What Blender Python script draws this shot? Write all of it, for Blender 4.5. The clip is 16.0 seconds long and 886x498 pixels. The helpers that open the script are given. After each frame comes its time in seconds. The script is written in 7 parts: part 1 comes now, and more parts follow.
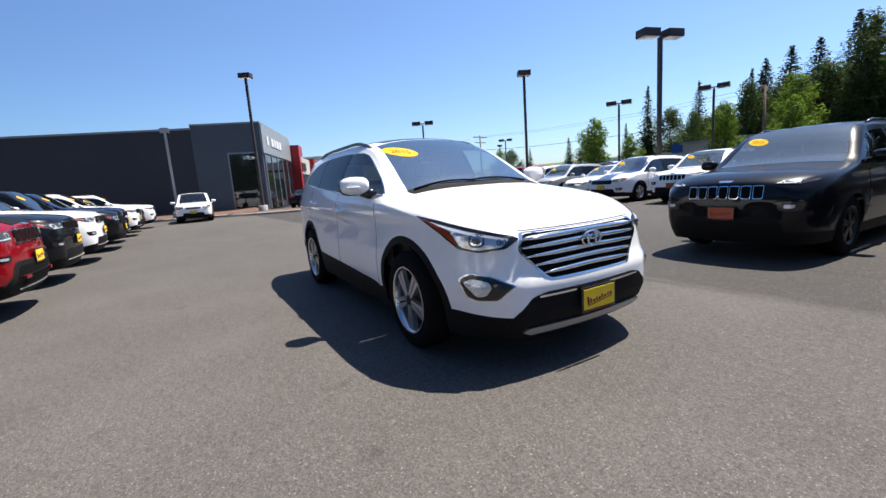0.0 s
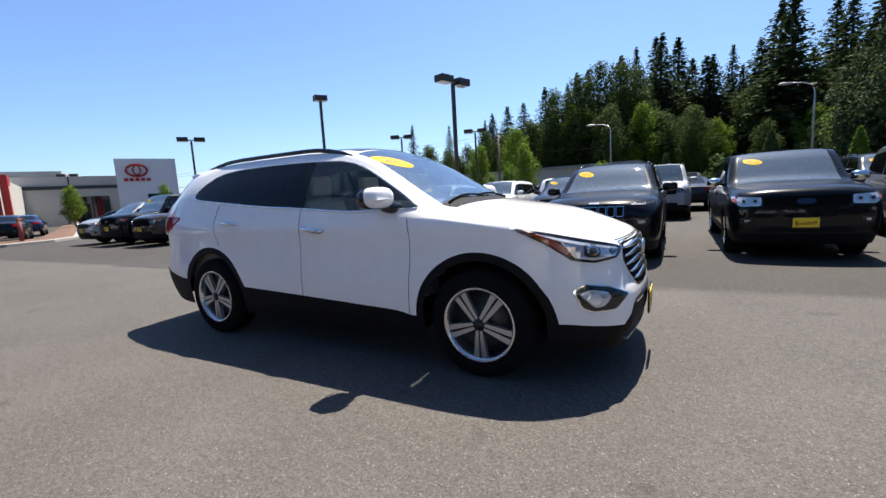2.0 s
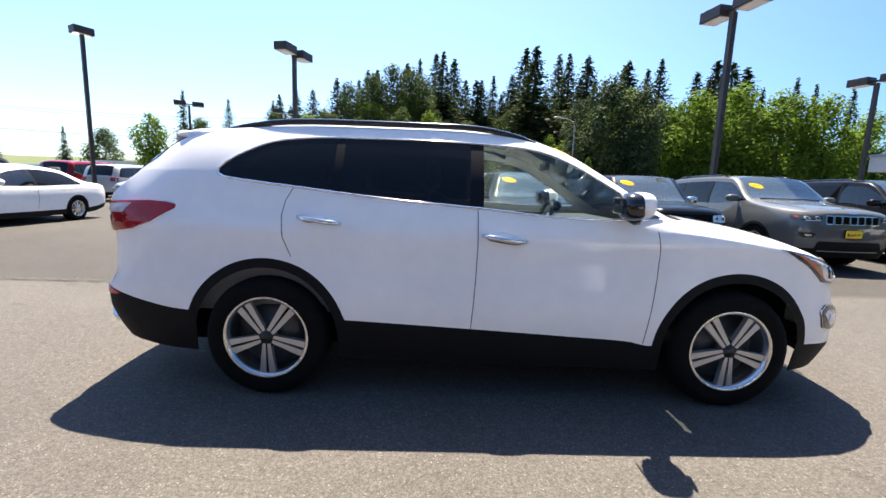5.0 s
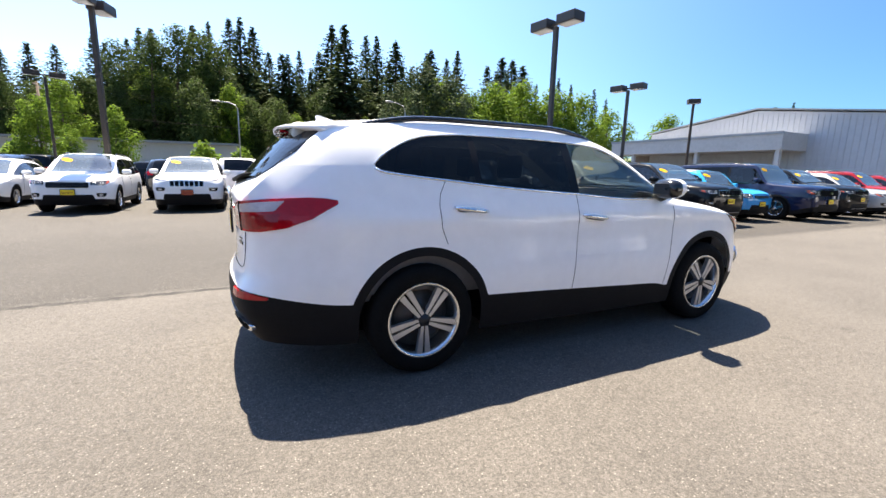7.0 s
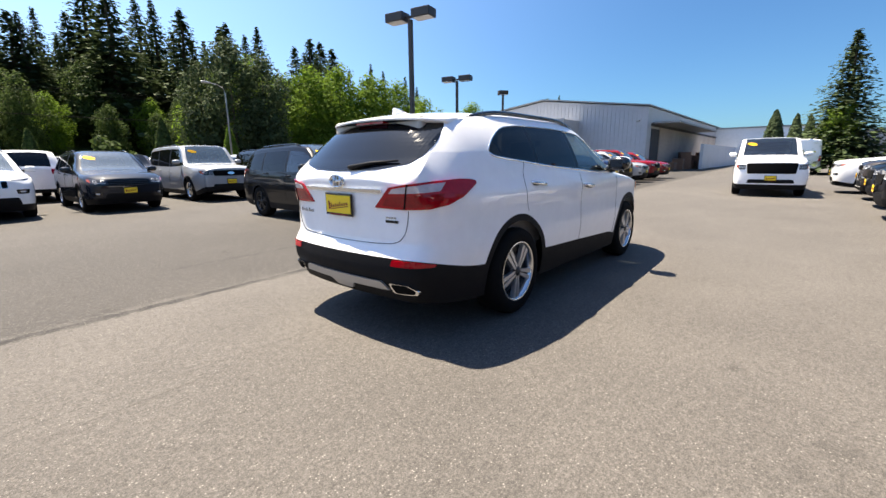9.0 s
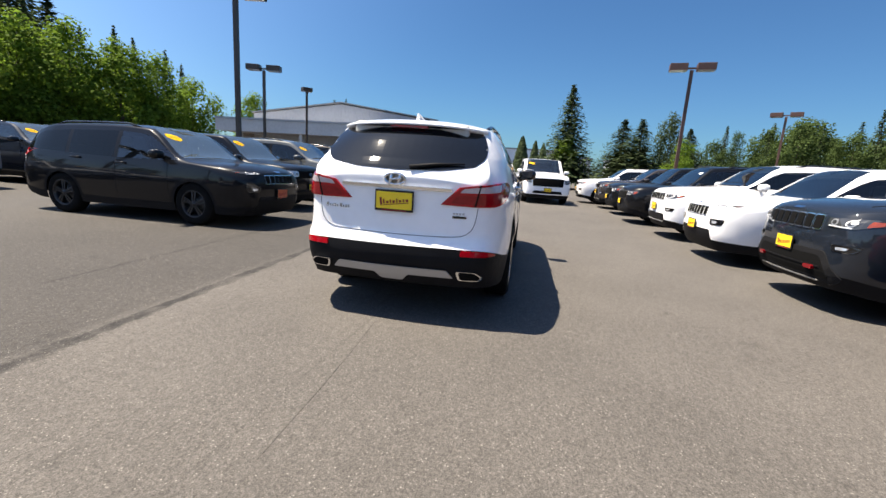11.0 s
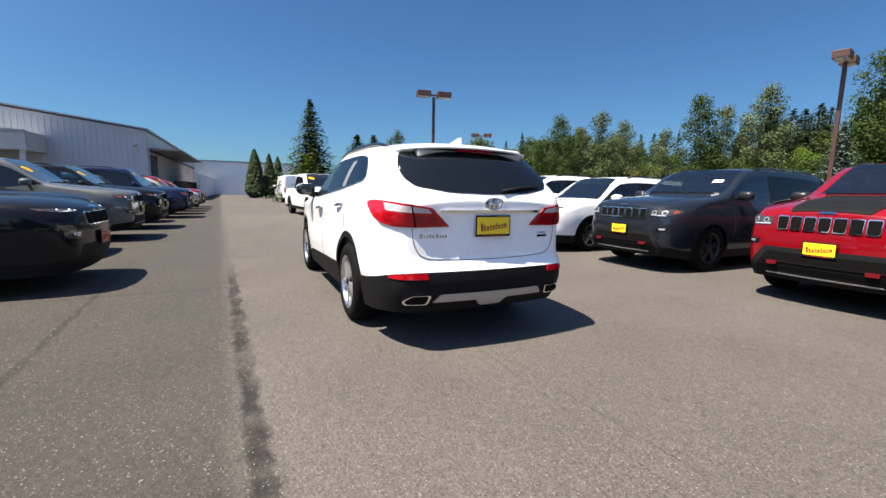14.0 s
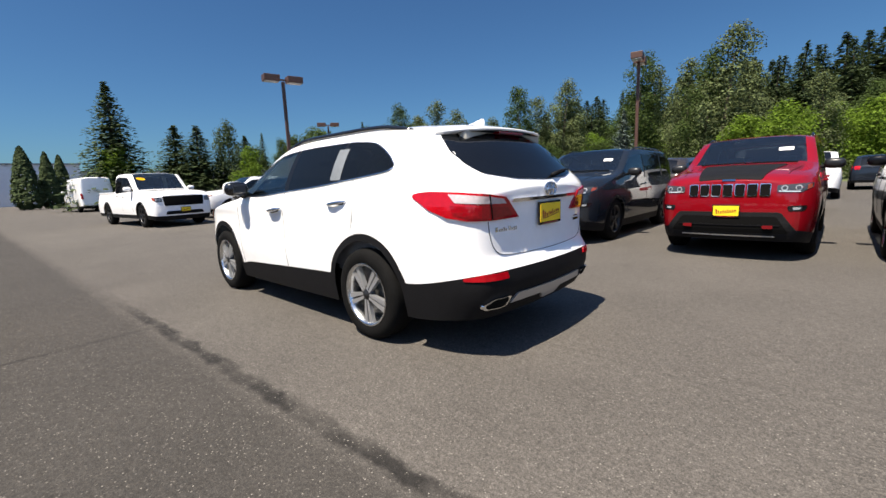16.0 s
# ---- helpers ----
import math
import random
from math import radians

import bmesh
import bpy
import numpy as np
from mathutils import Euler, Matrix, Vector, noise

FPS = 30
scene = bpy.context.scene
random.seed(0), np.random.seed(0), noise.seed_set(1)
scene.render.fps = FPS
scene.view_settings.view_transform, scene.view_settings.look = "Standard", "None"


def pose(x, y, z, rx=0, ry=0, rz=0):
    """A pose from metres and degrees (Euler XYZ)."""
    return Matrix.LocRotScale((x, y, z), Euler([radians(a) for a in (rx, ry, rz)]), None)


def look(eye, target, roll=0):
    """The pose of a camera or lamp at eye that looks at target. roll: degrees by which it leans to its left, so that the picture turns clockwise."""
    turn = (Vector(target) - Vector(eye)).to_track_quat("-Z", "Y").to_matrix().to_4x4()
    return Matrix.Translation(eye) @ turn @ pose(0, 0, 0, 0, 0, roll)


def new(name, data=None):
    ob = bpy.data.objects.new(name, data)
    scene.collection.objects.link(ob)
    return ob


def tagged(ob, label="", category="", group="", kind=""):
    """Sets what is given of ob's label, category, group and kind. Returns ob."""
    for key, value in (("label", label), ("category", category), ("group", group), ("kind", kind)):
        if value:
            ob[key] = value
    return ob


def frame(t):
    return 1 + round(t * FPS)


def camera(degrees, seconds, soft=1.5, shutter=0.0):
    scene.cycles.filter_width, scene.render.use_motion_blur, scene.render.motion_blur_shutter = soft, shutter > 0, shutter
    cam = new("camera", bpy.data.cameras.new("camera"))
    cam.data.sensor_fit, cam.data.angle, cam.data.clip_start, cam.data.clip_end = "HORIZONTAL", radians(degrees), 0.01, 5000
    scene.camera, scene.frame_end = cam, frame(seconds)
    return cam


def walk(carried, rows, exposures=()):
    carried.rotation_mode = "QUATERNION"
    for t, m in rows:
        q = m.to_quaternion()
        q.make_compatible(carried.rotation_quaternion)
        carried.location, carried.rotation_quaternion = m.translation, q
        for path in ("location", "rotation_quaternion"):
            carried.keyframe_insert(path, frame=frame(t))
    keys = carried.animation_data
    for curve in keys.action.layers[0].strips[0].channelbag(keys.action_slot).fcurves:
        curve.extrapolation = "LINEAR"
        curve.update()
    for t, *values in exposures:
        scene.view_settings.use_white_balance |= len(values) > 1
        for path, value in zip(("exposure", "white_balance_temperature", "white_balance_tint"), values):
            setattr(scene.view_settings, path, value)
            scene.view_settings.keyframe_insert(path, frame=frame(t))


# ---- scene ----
cam = camera(92.8, 16.0)
PATH = [
    (0, (4.164, -2.184, 1.209), (2.455, -1.193, 0.896), -4.1),
    (0.5, (3.845, -2.547, 1.206), (2.312, -1.301, 0.892), -2.3),
    (1, (3.472, -2.931, 1.202), (2.113, -1.496, 0.898), -2.5),
    (1.5, (3.034, -3.197, 1.216), (1.864, -1.602, 0.919), -2.4),
    (2, (2.523, -3.351, 1.222), (1.559, -1.618, 0.969), -3.2),
    (2.5, (2.003, -3.42, 1.213), (1.223, -1.613, 0.857), -3.6),
    (3, (1.482, -3.445, 1.234), (0.833, -1.58, 0.916), -3.0),
    (3.5, (0.985, -3.469, 1.258), (0.524, -1.553, 0.915), -3.9),
    (4, (0.521, -3.4, 1.305), (0.186, -1.45, 1.016), -2.5),
    (6.5, (-1.887, -3.315, 1.292), (-1.188, -1.468, 0.973), 3.3),
    (7, (-2.437, -3.308, 1.31), (-1.582, -1.535, 0.954), 1.3),
    (7.5, (-2.973, -3.206, 1.313), (-1.994, -1.512, 0.898), 1.8),
    (8, (-3.501, -3.143, 1.31), (-2.319, -1.591, 0.87), 0.7),
    (8.5, (-3.961, -2.901, 1.304), (-2.694, -1.398, 0.938), 0.3),
    (9, (-4.411, -2.631, 1.283), (-2.915, -1.369, 0.869), -0.6),
    (11.5, (-5.805, -0.519, 1.245), (-3.83, -0.401, 0.956), 4.6),
    (12, (-5.855, -0.02, 1.259), (-3.875, -0.198, 1.044), 4.0),
    (12.5, (-5.897, 0.467, 1.262), (-3.955, 0.051, 1.031), 2.0),
    (13, (-5.75, 0.947, 1.257), (-3.83, 0.433, 1.036), 2.5),
    (13.5, (-5.597, 1.408, 1.229), (-3.727, 0.752, 0.959), 1.5),
    (14, (-5.325, 1.782, 1.224), (-3.536, 0.93, 0.955), 1.1),
    (14.5, (-5.029, 2.146, 1.219), (-3.325, 1.136, 0.942), 0.3),
    (15, (-4.727, 2.441, 1.224), (-3.151, 1.247, 0.924), -0.5),
    (15.5, (-4.386, 2.634, 1.237), (-2.891, 1.337, 0.951), 0.2),
    (16, (-4.058, 2.823, 1.226), (-2.703, 1.388, 0.905), -2.3),
]
EXPOSURES = [(0.0, 1.04, 6600, 10), (1.5, 1.07, 6650, 10), (3.5, 1.47, 7000, 10), (7.0, 2.08, 7350, 10), (9.0, 1.74, 7350, 10), (12.5, 1.37, 7150, 10), (14.5, 1.29, 7150, 10), (16.0, 1.02, 7100, 10)]
walk(cam, [(t, look(eye, target, roll)) for t, eye, target, roll in PATH], EXPOSURES)

# ---- world, sun and exposure ----
SUN_AZ, SUN_EL = 90.0, 65.0          # degrees: direction towards the sun, from +x anticlockwise, and its height
world = bpy.data.worlds.new("world")
scene.world = world
world.use_nodes = True
_nt = world.node_tree
_sky = _nt.nodes.new("ShaderNodeTexSky")
_sky.sky_type = "NISHITA"
_sky.sun_disc = False
_sky.sun_elevation = radians(SUN_EL)
_sky.sun_rotation = radians(90 - SUN_AZ)
_sky.air_density, _sky.dust_density, _sky.ozone_density = 1.0, 0.6, 3.0
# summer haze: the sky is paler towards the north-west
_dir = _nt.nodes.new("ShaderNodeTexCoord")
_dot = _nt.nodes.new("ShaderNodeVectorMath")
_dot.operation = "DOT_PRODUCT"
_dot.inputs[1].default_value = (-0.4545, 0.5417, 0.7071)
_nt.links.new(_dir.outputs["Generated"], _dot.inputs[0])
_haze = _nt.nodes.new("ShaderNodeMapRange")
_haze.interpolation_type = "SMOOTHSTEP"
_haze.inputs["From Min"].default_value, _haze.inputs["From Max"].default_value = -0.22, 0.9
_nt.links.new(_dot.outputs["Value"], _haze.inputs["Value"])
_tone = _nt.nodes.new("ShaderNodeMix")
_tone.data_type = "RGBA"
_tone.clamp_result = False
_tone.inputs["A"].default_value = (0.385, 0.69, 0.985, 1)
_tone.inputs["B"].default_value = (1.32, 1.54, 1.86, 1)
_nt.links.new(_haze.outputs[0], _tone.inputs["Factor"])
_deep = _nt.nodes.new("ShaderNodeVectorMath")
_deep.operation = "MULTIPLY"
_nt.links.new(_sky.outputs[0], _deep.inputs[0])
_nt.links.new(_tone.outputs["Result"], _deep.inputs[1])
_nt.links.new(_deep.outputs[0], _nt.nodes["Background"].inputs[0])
_nt.nodes["Background"].inputs[1].default_value = 0.05
sun_data = bpy.data.lights.new("sun", "SUN")
sun_data.energy, sun_data.angle, sun_data.color = 5.0, radians(0.53), (1.0, 0.94, 0.85)
sun = new("sun", sun_data)
sun.matrix_world = look((0, 0, 30), (-math.cos(radians(SUN_AZ)) * math.cos(radians(SUN_EL)),
                                    -math.sin(radians(SUN_AZ)) * math.cos(radians(SUN_EL)),
                                    30 - math.sin(radians(SUN_EL))))

# ---- materials ----
def material(name, base, rough=0.5, metal=0.0, vary=0.0, scale=5.0, bump=0.0, bump_scale=60.0, coat=0.0,
             emit=0.0, spec=0.5, island=False, random_hue=0.0):
    """A principled material with two scales of mottling in its colour and a fine relief."""
    m = bpy.data.materials.new(name)
    m.use_nodes = True
    nt = m.node_tree
    p = nt.nodes["Principled BSDF"]
    p.inputs["Base Color"].default_value = (*base, 1)
    p.inputs["Roughness"].default_value = rough
    p.inputs["Metallic"].default_value = metal
    p.inputs["Specular IOR Level"].default_value = spec
    p.inputs["Coat Weight"].default_value = coat
    p.inputs["Coat Roughness"].default_value = 0.03
    if emit:
        p.inputs["Emission Color"].default_value = (*base, 1)
        p.inputs["Emission Strength"].default_value = emit
    tc = nt.nodes.new("ShaderNodeTexCoord")
    if vary:
        n1 = nt.nodes.new("ShaderNodeTexNoise")
        n1.inputs["Scale"].default_value = scale
        n1.inputs["Detail"].default_value = 4
        n2 = nt.nodes.new("ShaderNodeTexNoise")
        n2.inputs["Scale"].default_value = scale * 9
        n2.inputs["Detail"].default_value = 3
        nt.links.new(tc.outputs["Object"], n1.inputs["Vector"])
        nt.links.new(tc.outputs["Object"], n2.inputs["Vector"])
        add = nt.nodes.new("ShaderNodeMath")
        add.operation = "ADD"
        nt.links.new(n1.outputs["Fac"], add.inputs[0])
        nt.links.new(n2.outputs["Fac"], add.inputs[1])
        last = add.outputs[0]
        if island or random_hue:
            g = nt.nodes.new("ShaderNodeNewGeometry" if island else "ShaderNodeObjectInfo")
            add2 = nt.nodes.new("ShaderNodeMath")
            add2.operation = "MULTIPLY_ADD"
            nt.links.new(g.outputs["Random Per Island" if island else "Random"], add2.inputs[0])
            add2.inputs[1].default_value = 0.8
            add3 = nt.nodes.new("ShaderNodeMath")
            add3.operation = "SUBTRACT"
            nt.links.new(last, add3.inputs[0])
            add3.inputs[1].default_value = 0.4
            nt.links.new(add3.outputs[0], add2.inputs[2])
            last = add2.outputs[0]
        mr = nt.nodes.new("ShaderNodeMapRange")
        mr.inputs["From Min"].default_value, mr.inputs["From Max"].default_value = 0.5, 1.5
        mr.inputs["To Min"].default_value, mr.inputs["To Max"].default_value = 1 - vary, 1 + vary
        nt.links.new(last, mr.inputs["Value"])
        mul = nt.nodes.new("ShaderNodeVectorMath")
        mul.operation = "SCALE"
        mul.inputs[0].default_value = base
        nt.links.new(mr.outputs[0], mul.inputs["Scale"])
        nt.links.new(mul.outputs[0], p.inputs["Base Color"])
    if bump:
        nb = nt.nodes.new("ShaderNodeTexNoise")
        nb.inputs["Scale"].default_value = bump_scale
        nb.inputs["Detail"].default_value = 5
        nt.links.new(tc.outputs["Object"], nb.inputs["Vector"])
        b = nt.nodes.new("ShaderNodeBump")
        b.inputs["Strength"].default_value = bump
        b.inputs["Distance"].default_value = 0.02
        nt.links.new(nb.outputs["Fac"], b.inputs["Height"])
        nt.links.new(b.outputs[0], p.inputs["Normal"])
    return m


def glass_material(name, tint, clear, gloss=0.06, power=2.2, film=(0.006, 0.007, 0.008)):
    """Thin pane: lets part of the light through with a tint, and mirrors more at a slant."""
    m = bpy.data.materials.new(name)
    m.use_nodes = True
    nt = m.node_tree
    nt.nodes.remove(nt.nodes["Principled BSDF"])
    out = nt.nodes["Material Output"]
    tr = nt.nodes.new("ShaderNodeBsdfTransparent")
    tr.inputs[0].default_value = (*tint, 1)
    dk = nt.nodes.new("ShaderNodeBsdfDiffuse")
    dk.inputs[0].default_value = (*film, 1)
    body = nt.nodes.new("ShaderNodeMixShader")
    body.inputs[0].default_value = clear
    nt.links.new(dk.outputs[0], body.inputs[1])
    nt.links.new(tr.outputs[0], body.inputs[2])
    gl = nt.nodes.new("ShaderNodeBsdfGlossy")
    gl.inputs["Roughness"].default_value = 0.02
    lw = nt.nodes.new("ShaderNodeLayerWeight")
    lw.inputs["Blend"].default_value = 0.35
    mr = nt.nodes.new("ShaderNodeMapRange")
    mr.inputs["To Min"].default_value, mr.inputs["To Max"].default_value = gloss, 0.85
    pw = nt.nodes.new("ShaderNodeMath")
    pw.operation = "POWER"
    pw.inputs[1].default_value = power
    nt.links.new(lw.outputs["Facing"], pw.inputs[0])
    nt.links.new(pw.outputs[0], mr.inputs["Value"])
    mix = nt.nodes.new("ShaderNodeMixShader")
    nt.links.new(mr.outputs[0], mix.inputs[0])
    nt.links.new(body.outputs[0], mix.inputs[1])
    nt.links.new(gl.outputs[0], mix.inputs[2])
    nt.links.new(mix.outputs[0], out.inputs["Surface"])
    return m


def paint(name, base, metal=0.0, rough=0.45):
    return material(name, base, rough, metal, vary=0.05, scale=1.2, coat=1.0, spec=0.03)


PAINT = {
    "white": paint("white_paint", (0.87, 0.87, 0.875)),
    "black": material("black_paint", (0.006, 0.0065, 0.008), 0.3, 0.0, vary=0.05, scale=1.2, coat=0.5, spec=0.05),
    "grey": paint("grey_paint", (0.011, 0.0145, 0.021)),
    "red": paint("red_paint", (0.20, 0.0025, 0.007)),
    "silver": paint("silver_paint", (0.36, 0.37, 0.38), 0.35),
    "pewter": paint("pewter_paint", (0.10, 0.105, 0.105), 0.25),
    "blue": paint("blue_paint", (0.02, 0.30, 0.62)),
    "navy": paint("navy_paint", (0.008, 0.014, 0.045)),
    "bronze": paint("bronze_paint", (0.035, 0.030, 0.028), 0.1),
}
GLASS_DARK = glass_material("privacy_glass", (0.10, 0.11, 0.12), 0.30, 0.028, 3.2)
GLASS_CLEAR = glass_material("clear_glass", (0.86, 0.95, 0.91), 0.98, 0.05, 2.6)
# teal film: the sky's reflection, put into the pane's own colour
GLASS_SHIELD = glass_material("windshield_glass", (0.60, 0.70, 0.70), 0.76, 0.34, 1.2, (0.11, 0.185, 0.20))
GLASS_FRONT = glass_material("windshield_glass_dusty", (0.52, 0.62, 0.62), 0.80, 0.08, 1.9, (0.02, 0.024, 0.025))
# north rows: dust film, with the brightness of backlit glass put into its colour
GLASS_DUSTY_LIT = glass_material("sunlit_dusty_windshield_glass", (0.55, 0.66, 0.66), 0.72, 0.16, 1.5, (0.16, 0.21, 0.22))
GLASS_TINT = glass_material("tinted_glass", (0.30, 0.34, 0.34), 0.75)
M_PLASTIC = material("black_plastic", (0.008, 0.008, 0.009), 0.62, vary=0.25, scale=6, bump=0.12, bump_scale=300, spec=0.12)
M_TRIM = material("gloss_black_trim", (0.008, 0.008, 0.009), 0.18, coat=0.4)
M_PILLAR = material("satin_black_pillar", (0.006, 0.006, 0.007), 0.35, spec=0.2)
M_RUBBER = material("tyre_rubber", (0.007, 0.007, 0.007), 0.85, vary=0.4, scale=8, bump=0.2, bump_scale=120, spec=0.08)
M_CHROME = material("chrome", (0.78, 0.79, 0.80), 0.09, 1.0)
M_ALLOY = material("machined_alloy", (0.62, 0.63, 0.64), 0.26, 1.0)
M_DARKALLOY = material("dark_alloy", (0.035, 0.036, 0.038), 0.35, 0.6)
M_SILVERPL = material("silver_skid_paint", (0.42, 0.42, 0.42), 0.40, 0.6)
M_SURROUND = material("dark_grey_bumper_plastic", (0.014, 0.014, 0.015), 0.7, spec=0.06, vary=0.2, scale=8, bump=0.1, bump_scale=250)
M_DISC = material("dull_brake_steel", (0.10, 0.10, 0.10), 0.5, 0.7, vary=0.3, scale=12)
M_UNDER = material("underbody_black", (0.005, 0.005, 0.005), 0.9, spec=0.08)
M_CABIN = material("grey_seat_cloth", (0.14, 0.14, 0.14), 0.85, vary=0.2, scale=20)
M_BEIGE = material("beige_seat_leather", (0.46, 0.44, 0.39), 0.6, vary=0.15, scale=10)
M_RED_LENS = material("red_lamp_lens", (0.36, 0.003, 0.009), 0.15, coat=0.8, spec=0.1, vary=0.3, scale=30)
M_DEEPRED = material("deep_red_inner_lens", (0.25, 0.002, 0.007), 0.2, coat=0.8, spec=0.1, vary=0.4, scale=40)
M_CLEAR_LENS = material("clear_lamp_lens", (0.74, 0.75, 0.77), 0.12, 0.25, coat=1.0)
M_SEAM = material("panel_gap", (0.022, 0.022, 0.023), 0.8, spec=0.1)
M_ORANGE = material("orange_red_card", (0.40, 0.075, 0.02), 0.5, vary=0.08, scale=8)
M_TAILCLEAR = material("pale_tail_lens", (0.46, 0.40, 0.41), 0.15, 0.0, coat=0.6, vary=0.3, scale=40)
M_AMBER = material("amber_lens", (0.34, 0.055, 0.018), 0.10, coat=1.0)
M_YELLOW = material("yellow_card", (0.90, 0.62, 0.02), 0.5, vary=0.06, scale=8)
M_STICKER = material("yellow_sticker", (0.80, 0.45, 0.01), 0.6, spec=0.1)
M_INK = material("dark_red_ink", (0.22, 0.01, 0.01), 0.6)
M_BLACKINK = material("black_ink", (0.01, 0.01, 0.01), 0.6)
M_WHITECARD = material("white_paper_tag", (0.82, 0.82, 0.80), 0.6)
M_SHEET = material("pale_window_sheet", (0.15, 0.165, 0.18), 0.5, vary=0.3, scale=14)
M_POLE = material("bronze_lamp_paint", (0.045, 0.033, 0.027), 0.45, 0.2, vary=0.2, scale=4)
M_POLE_RUST = material("red_brown_lamp_paint", (0.075, 0.036, 0.026), 0.5, 0.1, vary=0.2, scale=4)
M_GALV = material("galvanised_steel", (0.351, 0.3588, 0.3588), 0.5, 0.6, vary=0.15, scale=5)
M_CONCRETE = material("concrete", (0.3276, 0.312, 0.2886), 0.9, vary=0.18, scale=1.5, bump=0.3, bump_scale=40)
M_BARK = material("bark", (0.10, 0.075, 0.055), 0.95, vary=0.35, scale=6, bump=0.5, bump_scale=20)


def leaf_material(name, base, vary, scale, through_=0.45):
    """Foliage: mottled by clump and by leaf, and letting some sun through."""
    m = material(name, base, 0.7, vary=vary, scale=scale, island=True, spec=0.08)
    nt = m.node_tree
    p = nt.nodes["Principled BSDF"]
    tr = nt.nodes.new("ShaderNodeBsdfTranslucent")
    src = p.inputs["Base Color"].links[0].from_socket
    nt.links.new(src, tr.inputs[0])
    mix = nt.nodes.new("ShaderNodeMixShader")
    mix.inputs[0].default_value = through_
    nt.links.new(p.outputs[0], mix.inputs[1])
    nt.links.new(tr.outputs[0], mix.inputs[2])
    nt.links.new(mix.outputs[0], nt.nodes["Material Output"].inputs["Surface"])
    return m


M_NEEDLE = leaf_material("dark_conifer_needles", (0.058, 0.082, 0.036), 0.36, 0.25, 0.24)
M_LEAF = leaf_material("bright_green_leaves", (0.1258, 0.1998, 0.0259), 0.4, 0.4)
M_LEAF_DARK = leaf_material("mid_green_leaves", (0.058, 0.088, 0.026), 0.42, 0.3, 0.40)
M_LEAF_SILVER = leaf_material("silvery_poplar_leaves", (0.112, 0.138, 0.060), 0.85, 0.6, 0.34)
M_SPOKE = material("satin_alloy", (0.46, 0.47, 0.49), 0.30, 0.70)
M_LAMPGLASS = material("lamp_glass", (0.60, 0.63, 0.67), 0.12, 0.5, coat=1.0)
M_LAMP = material("smoked_lamp_housing", (0.06, 0.063, 0.068), 0.10, 0.3, coat=0.35)
from mathutils.bvhtree import BVHTree

# ---- mesh helpers ----
def mesh_of(name, verts, faces, mat=None, smooth=True):
    me = bpy.data.meshes.new(name)
    me.from_pydata([tuple(v) for v in verts], [], [tuple(f) for f in faces])
    if smooth:
        me.polygons.foreach_set("use_smooth", [True] * len(me.polygons))
    if mat:
        me.materials.append(mat)
    me.update()
    return me


def bm_mesh(name, bm, mat=None, smooth=False):
    me = bpy.data.meshes.new(name)
    bmesh.ops.recalc_face_normals(bm, faces=bm.faces)
    bm.to_mesh(me)
    bm.free()
    if smooth:
        me.polygons.foreach_set("use_smooth", [True] * len(me.polygons))
    if mat:
        me.materials.append(mat)
    return me


def piece(name, me, parent, m=None, label="", mat=None):
    """Link a mesh as a part of a thing; mat replaces the mesh's material on this object alone."""
    ob = new(name, me)
    ob.parent = parent
    if m is not None:
        ob.matrix_local = m
    if mat is not None:
        ob.material_slots[0].link = "OBJECT"
        ob.material_slots[0].material = mat
    if label:
        tagged(ob, label)
    return ob


def part(name, bm, mat, parent, label="", smooth=False):
    return piece(name, bm_mesh(name, bm, mat, smooth), parent, None, label)


def thing(name, label, category, group="", kind="", m=None):
    ob = new(name)
    ob.empty_display_size = 0.3
    if m is not None:
        ob.matrix_world = m
    return tagged(ob, label, category, group, kind)


def box(bm, x0, x1, y0, y1, z0, z1, bevel=0.0, m=None):
    r = bmesh.ops.create_cube(bm, size=1)
    vs = r["verts"]
    mt = Matrix.Translation(((x0 + x1) / 2, (y0 + y1) / 2, (z0 + z1) / 2)) @ Matrix.Diagonal((abs(x1 - x0), abs(y1 - y0), abs(z1 - z0), 1))
    bmesh.ops.transform(bm, matrix=mt, verts=vs)
    if bevel:
        es = list({e for v in vs for e in v.link_edges})
        r2 = bmesh.ops.bevel(bm, geom=es, offset=bevel, segments=2, affect="EDGES", profile=0.6)
        vs = list({v for f in r2["faces"] for v in f.verts} | {v for v in vs if v.is_valid})
    if m is not None:
        bmesh.ops.transform(bm, matrix=m, verts=vs)
    return vs


def box_mesh(name, x0, x1, y0, y1, z0, z1, mat=None, bevel=0.0):
    bm = bmesh.new()
    box(bm, x0, x1, y0, y1, z0, z1, bevel)
    return bm_mesh(name, bm, mat)


def tube(bm, path, radius, seg=8):
    """A round bar along a list of points; radius may be a list."""
    pts = [Vector(p) for p in path]
    rad = radius if isinstance(radius, (list, tuple)) else [radius] * len(pts)
    rings = []
    for i, p in enumerate(pts):
        d = (pts[min(i + 1, len(pts) - 1)] - pts[max(i - 1, 0)]).normalized()
        up = Vector((0, 0, 1)) if abs(d.z) < 0.9 else Vector((1, 0, 0))
        a = d.cross(up).normalized()
        b = d.cross(a).normalized()
        rings.append([bm.verts.new(p + float(rad[i]) * (math.cos(k * 2 * math.pi / seg) * a + math.sin(k * 2 * math.pi / seg) * b)) for k in range(seg)])
    for r0, r1 in zip(rings, rings[1:]):
        for k in range(seg):
            bm.faces.new((r0[k], r0[(k + 1) % seg], r1[(k + 1) % seg], r1[k]))
    bm.faces.new(rings[0][::-1])
    bm.faces.new(rings[-1])


